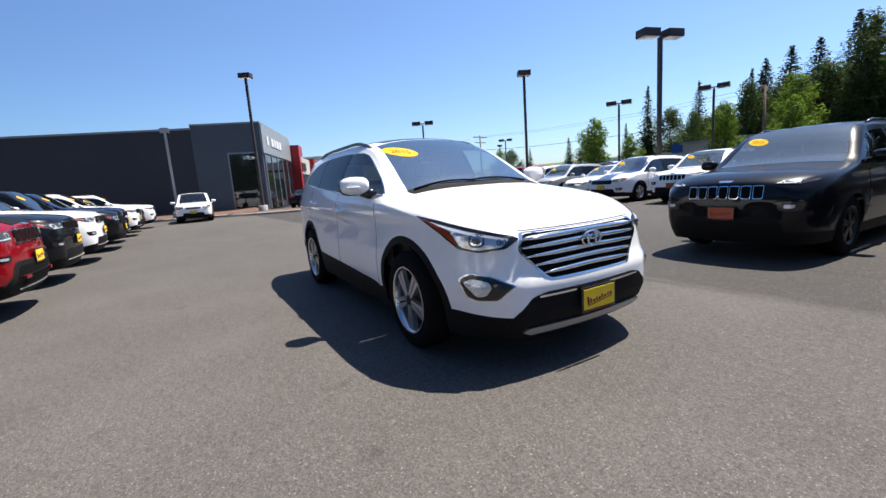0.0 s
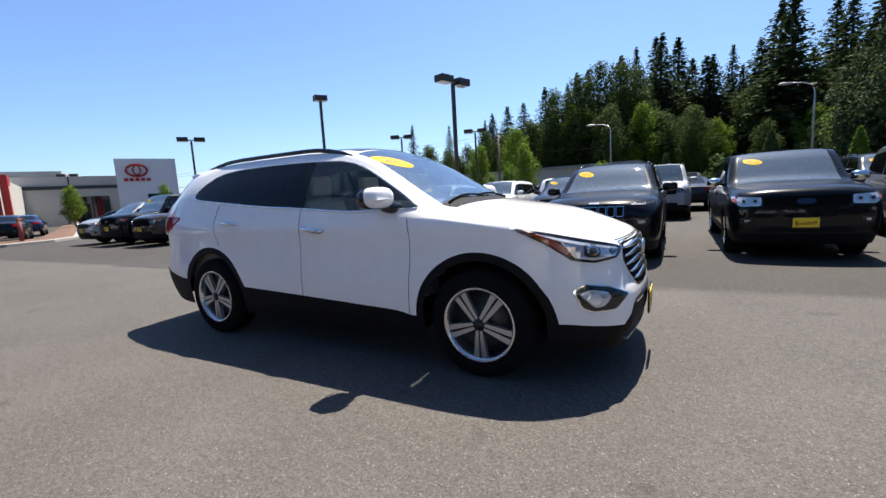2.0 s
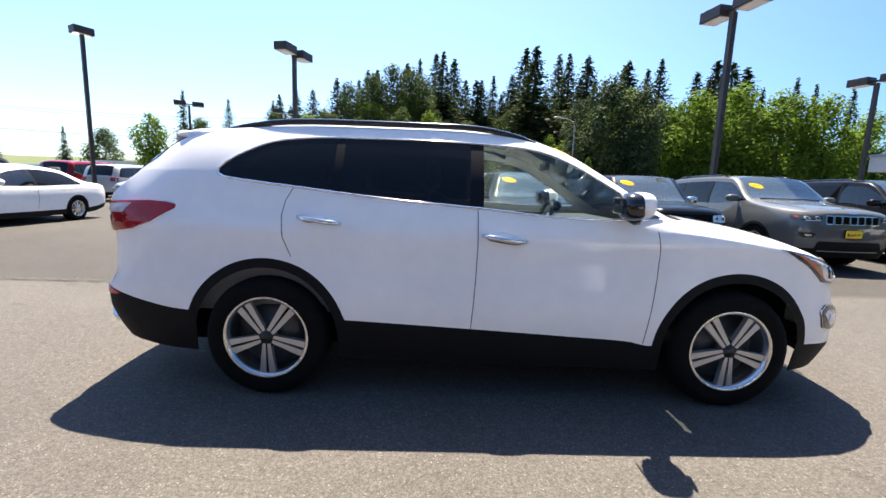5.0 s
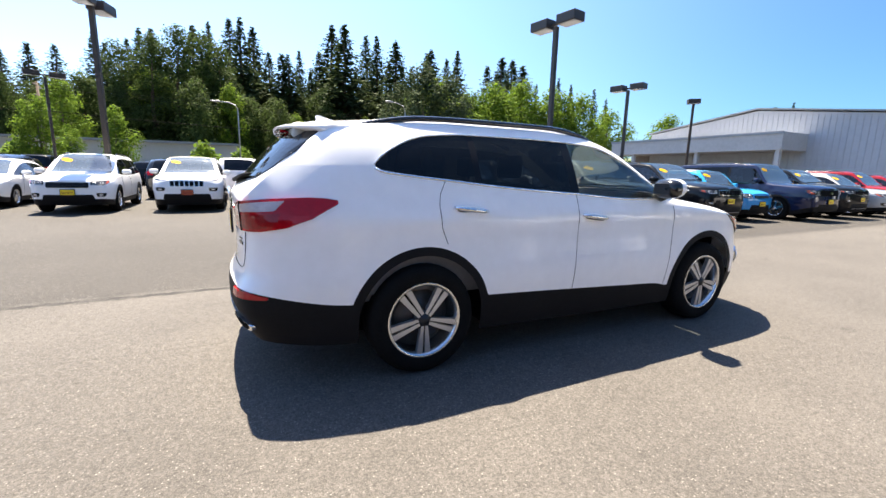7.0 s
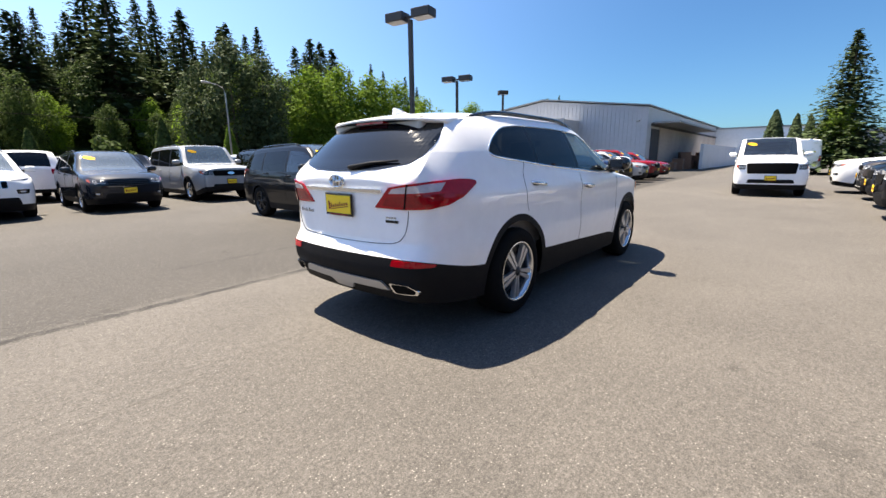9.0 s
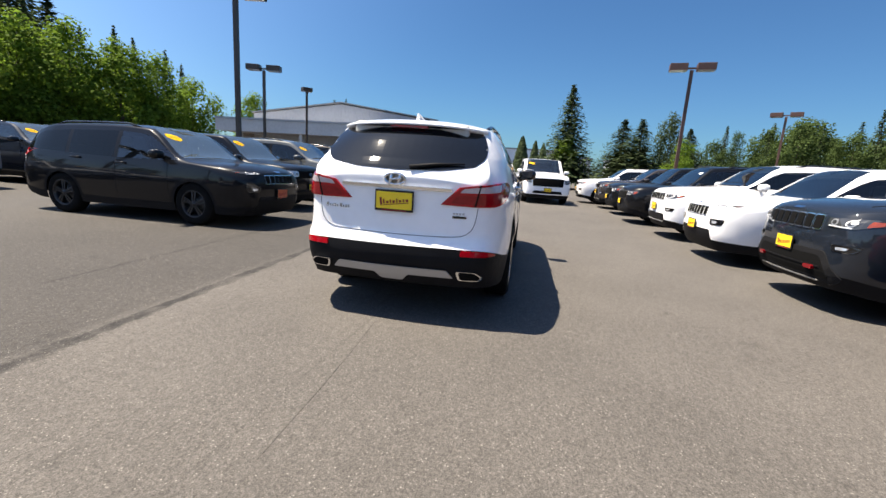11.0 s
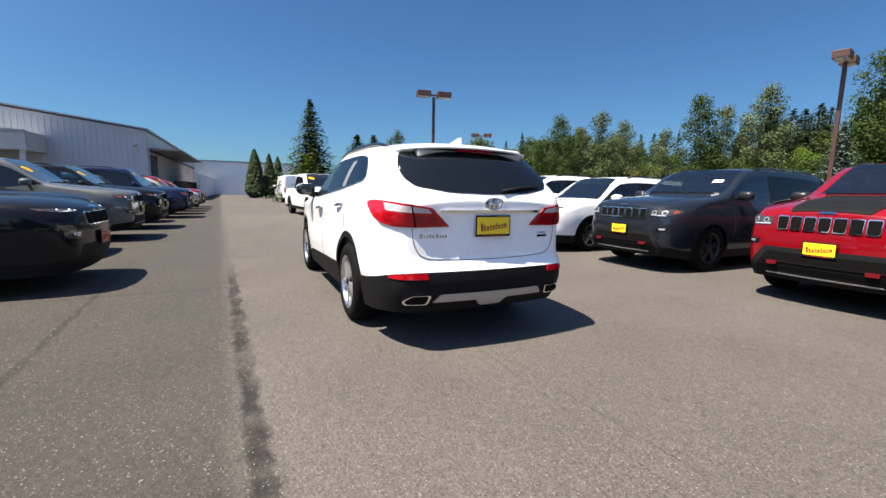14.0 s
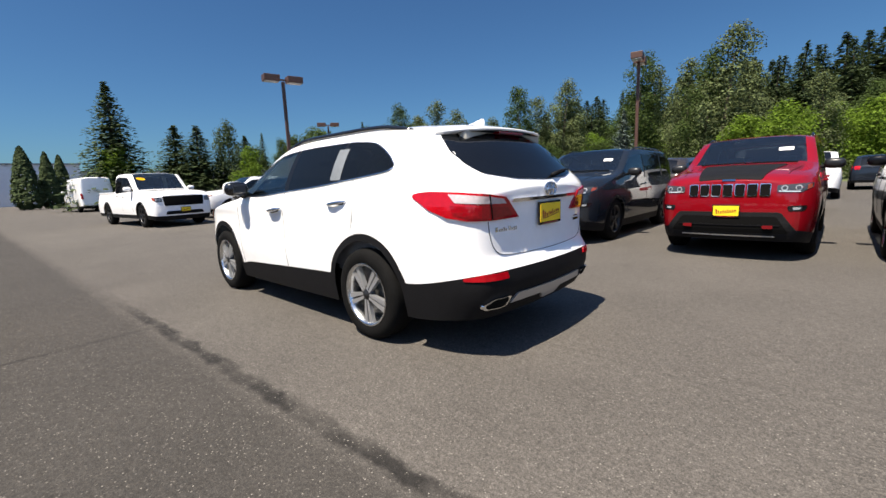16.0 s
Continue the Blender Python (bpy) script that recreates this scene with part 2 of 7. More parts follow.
def lathe(name, profile, seg=40, mat=None, smooth=True):
    """Turn (radius, y) pairs round the y axis."""
    verts, faces = [], []
    n = len(profile)
    for k in range(seg):
        a = 2 * math.pi * k / seg
        for r, y in profile:
            verts.append((r * math.cos(a), y, r * math.sin(a)))
    for k in range(seg):
        k2 = (k + 1) % seg
        for i in range(n - 1):
            faces.append((k * n + i, k * n + i + 1, k2 * n + i + 1, k2 * n + i))
    return mesh_of(name, verts, faces, mat, smooth)


def smooth_curve(pts):
    """A monotone cubic through (x, value) pairs."""
    pts = sorted(pts)
    X = np.array([p[0] for p in pts], float)
    Y = np.array([p[1] for p in pts], float)
    h = np.diff(X)
    d = np.diff(Y) / h
    m = np.zeros(len(X))
    for i in range(1, len(X) - 1):
        if d[i - 1] * d[i] > 0:
            w1, w2 = 2 * h[i] + h[i - 1], h[i] + 2 * h[i - 1]
            m[i] = (w1 + w2) / (w1 / d[i - 1] + w2 / d[i])
    m[0], m[-1] = d[0], d[-1]

    def f(x):
        x = min(max(x, X[0]), X[-1])
        i = min(max(int(np.searchsorted(X, x)) - 1, 0), len(h) - 1)
        t = (x - X[i]) / h[i]
        return float((1 + 2 * t) * (1 - t) ** 2 * Y[i] + t * (1 - t) ** 2 * h[i] * m[i] + t * t * (3 - 2 * t) * Y[i + 1] + t * t * (t - 1) * h[i] * m[i + 1])
    return f


def step(a, b, x):
    t = min(max((x - a) / (b - a), 0.0), 1.0)
    return t * t * (3 - 2 * t)


# ---- vehicles ----
def car_shell(s):
    """The outer skin of a vehicle as meshes: body, lower cladding, panes, from a table of curves.
    x runs forward, y to the left, the origin lies on the ground midway between the axles."""
    top, edge, belt = smooth_curve(s["top"]), smooth_curve(s["edge"]), smooth_curve(s["belt"])
    wedge, plan = smooth_curve(s["wedge"]), smooth_curve(s["plan"])
    side = smooth_curve(s["side"])
    wbot, wtop = smooth_curve(s["wbot"]), smooth_curve(s["wtop"])
    nose, tail = smooth_curve(s["nose"]), smooth_curve(s["tail"])
    xf, xr, W = s["front"], s["rear"], s["half"]
    sill, low = smooth_curve(s["sill"]), smooth_curve(s["low"])
    R, Ri, axles = s["arch"], s["arch_in"], s["axles"]
    xs = set(np.linspace(xr, xf, s.get("cols", 40)).tolist())
    na = s.get("arc", 16)
    for a in axles:
        for k in range(0, na + 1):
            xs.add(a + R * math.cos(math.pi * k / na))
            xs.add(a + Ri * math.cos(math.pi * k / na))
        for r in (R, Ri):
            xs.add(a - r - 0.004), xs.add(a + r + 0.004)
    for x0, x1, n in s["dense"]:
        xs |= set(np.linspace(x0, x1, n if na > 8 else n // 2).tolist())
    for nm, a, b in s["windows"] + s["screens"]:
        xs.add(a), xs.add(b)
    xs = sorted(x for x in xs if xr <= x <= xf)
    keep = [xs[0]]
    for x in xs[1:]:
        if x - keep[-1] > 0.0025:
            keep.append(x)
    xs = keep
    xs[-1] = xf

    def arch(x, r):
        return max([s["axle_z"] + math.sqrt(r * r - (x - a) ** 2) for a in axles if abs(x - a) < r] or [0.0])

    def shift(x, y, z):
        """Bow of nose and tail in plan, and the lean of both ends."""
        k = 1 - min(abs(y) / W, 1.0) ** 2
        dx = s["bow_f"] * k * step(xf - 1.5, xf, x) - s["bow_r"] * k * step(xr + 0.9, xr, x)
        dx += nose(z) * step(xf - 0.55, xf, x) + tail(z) * step(xr + 0.45, xr, x)
        return (x + dx, y, z)

    NB, NL, NW, NA, NT = s.get("rows", (3, 9, 3, 3, 7))

    def levels(x):
        zi = max(low(x), arch(x, Ri))
        zb = max(sill(x), arch(x, R), zi + 0.002)
        ze = edge(x)
        zl = max(min(belt(x), ze - 0.02), zb + 0.01)
        return zi, zb, zl, max(ze, zl + 0.02)

    def flank(x, z):
        """Half-width of the side at a height."""
        zi, zb, zl, ze = levels(x)
        p = plan(x)
        if z <= zl:
            return side(z) * p
        yb, we = side(zl) * p, wedge(x) * min(p + 0.06, 1.0)
        t = min((z - zl) / (ze - zl), 1.0)
        return yb + (we - yb) * (t - 0.10 * math.sin(math.pi * t))

    cols = []
    for x in xs:
        zi, zb, zl, ze = levels(x)
        zt = max(top(x), ze + 0.003)
        col = []
        for j in range(NB):
            z = zi + (zb - zi) * j / NB
            col.append(shift(x, flank(x, z), z))
        for j in range(NL):
            z = zb + (zl - zb) * j / (NL - 1)
            col.append(shift(x, flank(x, z), z))
        a = min(max(wbot(x), zl + 0.004), ze - 0.012)
        b = min(max(wtop(x), a + 0.003), ze - 0.006)
        for z in [a + (b - a) * j / NW for j in range(NW + 1)] + [b + (ze - b) * j / NA for j in range(1, NA + 1)]:
            col.append(shift(x, flank(x, z), z))
        we = flank(x, ze)
        for j in range(1, NT + 1):
            u = 1 - j / NT
            col.append(shift(x, we * u, zt - (zt - ze) * u ** s.get("crown", 2.6 if "hero" in s else 3.4)))
        cols.append(col)
    n, N = len(cols[0]), len(cols)
    r_win0, r_win1, r_edge = NB + NL, NB + NL + NW, NB + NL + NW + NA
    verts, faces = [], {"body": []}
    for sgn in (1, -1):
        for col in cols:
            verts += [(x, sgn * y, z) for x, y, z in col]
    for sg in (1, -1):
        o = 0 if sg > 0 else N * n
        for i in range(N - 1):
            xm = (xs[i] + xs[i + 1]) / 2
            for j in range(n - 1):
                key = "lower_cladding" if j < NB else "body"
                if r_win0 <= j < r_win1 and wtop(xm) - wbot(xm) > 0.012 and s["dlo"][0] < xm < s["dlo"][1]:
                    key = "pillar_trim%d" % sum(xm > a for _, a, b in s["windows"]) + ("_l" if sg > 0 else "_r")
                    for nm, a, b in s["windows"]:
                        if a < xm < b:
                            key = nm + ("_l" if sg > 0 else "_r")
                if j > r_edge:
                    for nm, a, b in s["screens"]:
                        if a < xm < b:
                            key = nm
                q = (o + i * n + j, o + (i + 1) * n + j, o + (i + 1) * n + j + 1, o + i * n + j + 1)
                faces.setdefault(key, []).append(q if sg < 0 else q[::-1])
    for i, end in ((N - 1, 1), (0, -1)):
        steps = 14
        base = len(verts)
        for j in range(n):
            x, y, z = cols[i][j]
            for k in range(steps + 1):
                yy = y * (1 - 2 * k / steps)
                kk = min(abs(y) / W, 1.0) ** 2 - min(abs(yy) / W, 1.0) ** 2
                verts.append((x + (s["bow_f"] * kk if end > 0 else -s["bow_r"] * kk), yy, z))
        for j in range(n - 1):
            for k in range(steps):
                a = base + j * (steps + 1) + k
                q = (a, a + 1, a + steps + 2, a + steps + 1)
                faces.setdefault("lower_cladding" if j < NB else "body", []).append(q if end > 0 else q[::-1])
    out = {}
    for key, fs in faces.items():
        bm = bmesh.new()
        mp = {v: bm.verts.new(verts[v]) for v in sorted({v for f in fs for v in f})}
        for f in fs:
            try:
                bm.faces.new([mp[v] for v in f])
            except ValueError:
                pass
        bmesh.ops.remove_doubles(bm, verts=bm.verts, dist=0.0012)
        bmesh.ops.dissolve_degenerate(bm, dist=0.0005, edges=bm.edges)
        out[key] = bm_mesh(key, bm, None, True)

    def surf(x, z):
        return Vector(shift(x, flank(x, z), z))
    return out, surf


def tree_of(meshes):
    vs, fs = [], []
    for me in meshes:
        o = len(vs)
        vs += [tuple(v.co) for v in me.vertices]
        fs += [tuple(o + i for i in p.vertices) for p in me.polygons]
    return BVHTree.FromPolygons(vs, fs)


def rounded(pts, r=0.02, n=4):
    """A closed outline of 2D points with its corners rounded."""
    out = []
    P = [Vector(p) for p in pts]
    for i, p in enumerate(P):
        a, b = P[i - 1] - p, P[(i + 1) % len(P)] - p
        k = min(r, 0.45 * a.length, 0.45 * b.length)
        s0, s1 = p + a.normalized() * k, p + b.normalized() * k
        for t in range(n + 1):
            t /= n
            out.append((1 - t) ** 2 * s0 + 2 * t * (1 - t) * p + t * t * s1)
    return out


def clip_poly(poly, axis, value, keep_less):
    out = []
    for i in range(len(poly)):
        a, b = poly[i - 1], poly[i]
        ia = (a[axis] <= value) == keep_less
        ib = (b[axis] <= value) == keep_less
        if ia != ib:
            t = (value - a[axis]) / (b[axis] - a[axis])
            out.append((a[0] + t * (b[0] - a[0]), a[1] + t * (b[1] - a[1])))
        if ib:
            out.append(b)
    return out


def fitted(name, tree, pts, way, lift=0.004, mat=None, r=0.015, cell=0.035, depth=0.012, n=4):
    """A plate of the outline pts (3D, near the skin), laid on the skin along the direction way and standing proud of it by lift."""
    way = Vector(way).normalized()
    uax = Vector((-way.y, way.x, 0)).normalized() if abs(way.z) < 0.9 else Vector((0, 1, 0))
    vax = uax.cross(way).normalized()
    if vax.z < 0 or (abs(way.z) >= 0.9 and vax.x < 0):
        vax = -vax
    flat = [(Vector(p).dot(uax), Vector(p).dot(vax)) for p in pts]
    poly = [tuple(v) for v in rounded(flat, r, n)] if r > 0 else flat
    u0, u1 = min(p[0] for p in poly), max(p[0] for p in poly)
    v0, v1 = min(p[1] for p in poly), max(p[1] for p in poly)
    nu, nv = max(1, math.ceil((u1 - u0) / cell)), max(1, math.ceil((v1 - v0) / cell))
    bm = bmesh.new()
    cache = {}

    def vert(u, v):
        key = (round(u, 4), round(v, 4))
        if key not in cache:
            o = uax * u + vax * v - way * 6.0
            hit = tree.ray_cast(o, way)[0]
            cache[key] = None if hit is None else bm.verts.new(hit - way * lift)
        return cache[key]
    for i in range(nu):
        a, b = u0 + (u1 - u0) * i / nu, u0 + (u1 - u0) * (i + 1) / nu
        strip = clip_poly(clip_poly(poly, 0, a, False), 0, b, True)
        for j in range(nv):
            c, d = v0 + (v1 - v0) * j / nv, v0 + (v1 - v0) * (j + 1) / nv
            f = clip_poly(clip_poly(strip, 1, c, False), 1, d, True) if len(strip) > 2 else []
            vs = []
            for p in f:
                q = vert(*p)
                if q is not None and q not in vs:
                    vs.append(q)
            if len(vs) > 2:
                try:
                    bm.faces.new(vs)
                except ValueError:
                    pass
    bmesh.ops.remove_doubles(bm, verts=bm.verts, dist=0.0004)
    rim = [e for e in bm.edges if len(e.link_faces) == 1]
    if rim and depth:
        ex = bmesh.ops.extrude_edge_only(bm, edges=rim)
        bmesh.ops.translate(bm, vec=way * (lift + depth), verts=[v for v in ex["geom"] if isinstance(v, bmesh.types.BMVert)])
    me = bm_mesh(name, bm, mat, False)
    return me


def flip(me, name=None):
    """The same mesh on the other side of the vehicle."""
    bm = bmesh.new()
    bm.from_mesh(me)
    bmesh.ops.transform(bm, matrix=Matrix.Diagonal((1, -1, 1, 1)), verts=bm.verts)
    bmesh.ops.reverse_faces(bm, faces=bm.faces)
    out = bpy.data.meshes.new(name or me.name)
    bm.to_mesh(out)
    bm.free()
    for m in me.materials:
        out.materials.append(m)
    return out


def blob(name, rx, ry, rz, mat, m=None, power=2.6, seg=20, rings=12):
    """A rounded box (a superellipsoid)."""
    verts, faces = [], []

    def sp(v):
        return math.copysign(abs(v) ** (2 / power), v)
    for i in range(rings + 1):
        a = -math.pi / 2 + math.pi * i / rings
        for k in range(seg):
            b = 2 * math.pi * k / seg
            v = Vector((rx * sp(math.cos(a)) * sp(math.cos(b)), ry * sp(math.cos(a)) * sp(math.sin(b)), rz * sp(math.sin(a))))
            verts.append(m @ v if m is not None else v)
    for i in range(rings):
        for k in range(seg):
            faces.append((i * seg + k, i * seg + (k + 1) % seg, (i + 1) * seg + (k + 1) % seg, (i + 1) * seg + k))
    return mesh_of(name, verts, faces, mat)


def bar_mesh(name, pts, radius, mat, seg=8):
    bm = bmesh.new()
    tube(bm, pts, radius, seg)
    return bm_mesh(name, bm, mat, True)


def suv_spec(L=4.80, wb=2.9, fo=0.93, H=1.75, half=0.96, hood=1.05, cowl=1.12, roofx=0.25, cowlx=1.0, belt=1.02, tailz=1.08, slant=0.28,
             arch=0.43, axle_z=0.37, edge_w=0.66, sill=0.30, nose_top=0.92, rear_roof=0.10, box_nose=0.0, low_f=0.24):
    f, r = wb / 2 + fo, wb / 2 + fo - L
    xr_roof = r + slant
    return dict(
        front=f, rear=r, half=half, arch=arch, axle_z=axle_z, axles=(wb / 2, -wb / 2),
        top=[(r, tailz), (r + 0.04, tailz + 0.06), (xr_roof, H - rear_roof), (xr_roof + 0.35, H - 0.04), (-0.2, H), (roofx, H - 0.035), (cowlx, cowl), (f - 0.35, hood), (f - 0.08, nose_top + 0.05), (f, nose_top)],
        edge=[(r, tailz - 0.03), (r + 0.04, tailz + 0.02), (xr_roof, H - rear_roof - 0.09), (xr_roof + 0.35, H - 0.09), (-0.2, H - 0.058), (roofx, H - 0.088), (cowlx + 0.02, cowl - 0.04), (f - 0.35, hood - 0.06), (f - 0.08, nose_top), (f, nose_top - 0.06)],
        belt=[(r, tailz - 0.06), (0, belt), (cowlx, cowl - 0.09), (f - 0.35, hood - 0.12), (f, nose_top - 0.12)],
        wedge=[(r, 0.80), (xr_roof, edge_w + 0.02), (-0.2, edge_w), (roofx, edge_w - 0.01), (cowlx, half - 0.105), (f - 0.5, half - 0.12), (f, half - 0.20)],
        plan=[(r, 0.84), (r + 0.06, 0.90), (r + 0.2, 0.955), (r + 0.5, 0.99), (-0.5, 1.0), (wb / 2, 1.0), (f - 0.5, 0.985), (f - 0.25, 0.94), (f - 0.1, 0.87), (f - 0.03, 0.80), (f, 0.74 + box_nose)],
        side=[(0.15, half - 0.08), (0.45, half - 0.02), (0.72, half), (0.95, half - 0.02), (1.12, half - 0.06), (1.4, half - 0.1)],
        wbot=[(r, belt + 0.1), (-wb / 2 - 0.3, belt + 0.06), (0, belt + 0.02), (cowlx, cowl - 0.05)],
        wtop=[(r + 0.12, belt + 0.05), (xr_roof + 0.12, H - 0.22), (-0.2, H - 0.15), (roofx - 0.01, H - 0.175), (cowlx - 0.06, cowl - 0.02), (cowlx, cowl - 0.05)],
        nose=[(0.15, -0.16), (0.3, -0.06), (0.5, 0.0), (0.7, 0.0), (nose_top, -0.04), (nose_top + 0.1, -0.06)],
        tail=[(0.2, 0.10), (0.45, 0.0), (0.7, 0.0), (tailz, 0.05), (H, 0.05)],
        sill=[(r, 0.46), (-wb / 2 - arch, sill + 0.08), (0, sill + 0.06), (wb / 2 + arch, sill + 0.06), (f, low_f + 0.16)],
        bow_f=0.13, bow_r=0.07,
        dense=[(r, r + 0.5, 14), (f - 0.4, f, 13)], cols=30, arc=12,
        arch_in=arch - 0.055, dlo=(r + 0.1, cowlx),
        low=[(r, 0.34), (-wb / 2 - arch, sill - 0.06), (0, sill - 0.08), (wb / 2 + arch, sill - 0.08), (f, low_f)],
        windows=[("quarter_window", -9, -wb / 2 + 0.1), ("rear_door_window", -wb / 2 + 0.18, -0.22), ("front_door_window", -0.14, 9)],
        screens=[("windshield", roofx + 0.04, cowlx - 0.03), ("rear_window", r + 0.07, xr_roof - 0.02)])

def wheel_meshes(r_tyre, r_rim, width, style):
    """Tyre, rim and disc of one wheel, its axis along y, the outer face towards +y."""
    h = width / 2
    tyre = lathe("tyre", [(r_rim - 0.005, -h * 0.9), (r_rim + 0.02, -h), (r_tyre - 0.05, -h * 1.02), (r_tyre - 0.012, -h * 0.86), (r_tyre, -h * 0.6),
                          (r_tyre, h * 0.6), (r_tyre - 0.012, h * 0.86), (r_tyre - 0.05, h * 1.02), (r_rim + 0.02, h), (r_rim - 0.005, h * 0.9)], 36, M_RUBBER)
    lip = lathe("rim", [(r_rim + 0.004, h * 0.98), (r_rim - 0.004, h * 1.0), (r_rim - 0.016, h * 0.92), (r_rim - 0.03, h * 0.55), (r_rim - 0.035, -h * 0.8)], 36,
                M_DARKALLOY if style == "dark" else M_ALLOY)
    disc = lathe("brake_disc", [(0.001, h * 0.15), (r_rim * 0.70, h * 0.15), (r_rim * 0.70, h * 0.05), (r_rim * 0.98, -h * 0.3)], 32, M_DISC)
    sp = bmesh.new()
    pk = bmesh.new()
    y0 = h * 0.80
    n = {"split": 5, "five": 5, "multi": 10, "dark": 5}[style]
    for k in range(n):
        a = 2 * math.pi * k / n + (-math.pi / 2 if style == "split" else math.pi / 2)
        rot = Matrix.Rotation(-a, 4, "Y")
        if style in ("split", "dark"):
            for sgn in (1, -1):
                pts = [(0.040, sgn * 0.004, sgn * 0.024), (r_rim - 0.010, sgn * 0.009, sgn * 0.050)]
                (xa, i0, o0), (xb, i1, o1) = pts
                face = [(xa, y0 + 0.012, i0), (xb, y0 + 0.004, i1), (xb, y0 + 0.004, o1), (xa, y0 + 0.012, o0)]
                fr = [sp.verts.new(rot @ Vector(v)) for v in face]
                bk = [sp.verts.new(rot @ (Vector(v) - Vector((0, 0.035, 0)))) for v in face]
                sp.faces.new(fr)
                for i in range(4):
                    sp.faces.new((fr[i], fr[(i + 1) % 4], bk[(i + 1) % 4], bk[i]))
            face = [(0.07, y0 - 0.008, -0.012), (r_rim - 0.014, y0 - 0.014, -0.028), (r_rim - 0.014, y0 - 0.014, 0.028), (0.07, y0 - 0.008, 0.012)]
            pk.faces.new([pk.verts.new(rot @ Vector(v)) for v in face])
        else:
            w0, w1 = (0.045, 0.033) if style == "five" else (0.018, 0.022)
            face = [(0.04, y0 + 0.012, -w0), (r_rim - 0.012, y0, -w1), (r_rim - 0.012, y0, w1), (0.04, y0 + 0.012, w0)]
            fr = [sp.verts.new(rot @ Vector(v)) for v in face]
            bk = [sp.verts.new(rot @ (Vector(v) - Vector((0, 0.03, 0)))) for v in face]
            sp.faces.new(fr)
            for i in range(4):
                sp.faces.new((fr[i], fr[(i + 1) % 4], bk[(i + 1) % 4], bk[i]))
    out = {"tyre": tyre, "rim": lip, "brake_disc": disc, "spokes": bm_mesh("spokes", sp, M_DARKALLOY if style == "dark" else M_SPOKE if style == "split" else M_ALLOY)}
    if style == "split":
        out["spoke_inlay"] = bm_mesh("spoke_inlay", pk, M_UNDER)
    else:
        pk.free()
    out["hub_cap"] = lathe("hub_cap", [(0.001, y0 + 0.022), (0.028, y0 + 0.02), (0.034, y0 + 0.010), (0.062, y0 + 0.008), (0.070, y0 - 0.03)], 24,
                           M_DARKALLOY if style in ("dark", "split") else M_ALLOY)
    return out


WHEEL_CACHE = {}


def add_wheels(car, axles, track, r_tyre=0.37, r_rim=0.245, width=0.235, style="five"):
    key = (r_tyre, r_rim, width, style)
    if key not in WHEEL_CACHE:
        WHEEL_CACHE[key] = wheel_meshes(*key)
    for x in axles:
        for sg in (1, -1):
            w = new("wheel")
            w.parent = car
            w.matrix_local = pose(x, sg * track, r_tyre, 0, 0, 0 if sg > 0 else 180)
            for nm, me in WHEEL_CACHE[key].items():
                piece(nm, me, w)



# one bmesh for each card: yellow dealer card in a black frame, with bars for its lettering
def card_meshes():
    fr, cd, ink = bmesh.new(), bmesh.new(), bmesh.new()
    box(fr, -0.004, 0.010, -0.158, 0.158, -0.084, 0.084, 0.006)
    box(cd, 0.008, 0.013, -0.145, 0.145, -0.064, 0.068)
    tilt = Matrix.Rotation(radians(8), 4, "X")
    for y0, y1, z0, z1 in ((-0.115, -0.098, -0.026, 0.036), (-0.090, -0.076, -0.016, 0.020), (-0.064, -0.044, -0.016, 0.004), (-0.034, -0.022, -0.016, 0.012), (-0.012, 0.008, -0.016, 0.004),
                           (0.018, 0.030, -0.016, 0.016), (0.040, 0.060, -0.016, 0.002), (0.072, 0.086, -0.016, 0.006), (0.096, 0.116, -0.016, 0.004), (-0.090, 0.118, -0.028, -0.022)):
        box(ink, 0.012, 0.0145, y0, y1, z0, z1, 0, tilt)
    box(ink, 0.0095, 0.0115, -0.10, 0.10, -0.079, -0.070)
    return bm_mesh("frame", fr, M_TRIM), bm_mesh("card", cd, M_YELLOW), bm_mesh("lettering", ink, M_INK)


CARD = card_meshes()


def seat_mesh(mat):
    bm = bmesh.new()
    box(bm, -0.25, 0.27, -0.25, 0.25, 0.0, 0.16, 0.05)
    box(bm, -0.36, -0.22, -0.25, 0.25, 0.08, 0.66, 0.05, Matrix.Rotation(radians(-14), 4, "Y"))
    box(bm, -0.50, -0.41, -0.13, 0.13, 0.62, 0.80, 0.03)
    return bm_mesh("seat", bm, mat, True)


SEAT_DARK, SEAT_BEIGE = seat_mesh(M_CABIN), seat_mesh(M_BEIGE)


def front_x(tree, y, z):
    h = tree.ray_cast(Vector((6, y, z)), Vector((-1, 0, 0)))[0]
    return h.x if h else 2.0


def rear_x(tree, y, z):
    h = tree.ray_cast(Vector((-6, y, z)), Vector((1, 0, 0)))[0]
    return h.x if h else -2.0


def pair(D, name, me, label="", sub=()):
    """A part on the left side and its mirror image on the right; sub: parts of that part."""
    D.append((name, me, label, sub))
    D.append((name, flip(me), label, tuple((n, flip(m), l) for n, m, l in sub)))


def yz(pts):
    return [(2.0, y, z) for y, z in pts]


FWD, AFT = (-1, 0, 0), (1, 0, 0)


def ring(pts, k):
    """An outline grown about its middle."""
    c = sum((Vector(p) for p in pts), Vector()) / len(pts)
    return [c + (Vector(p) - c) * k for p in pts]


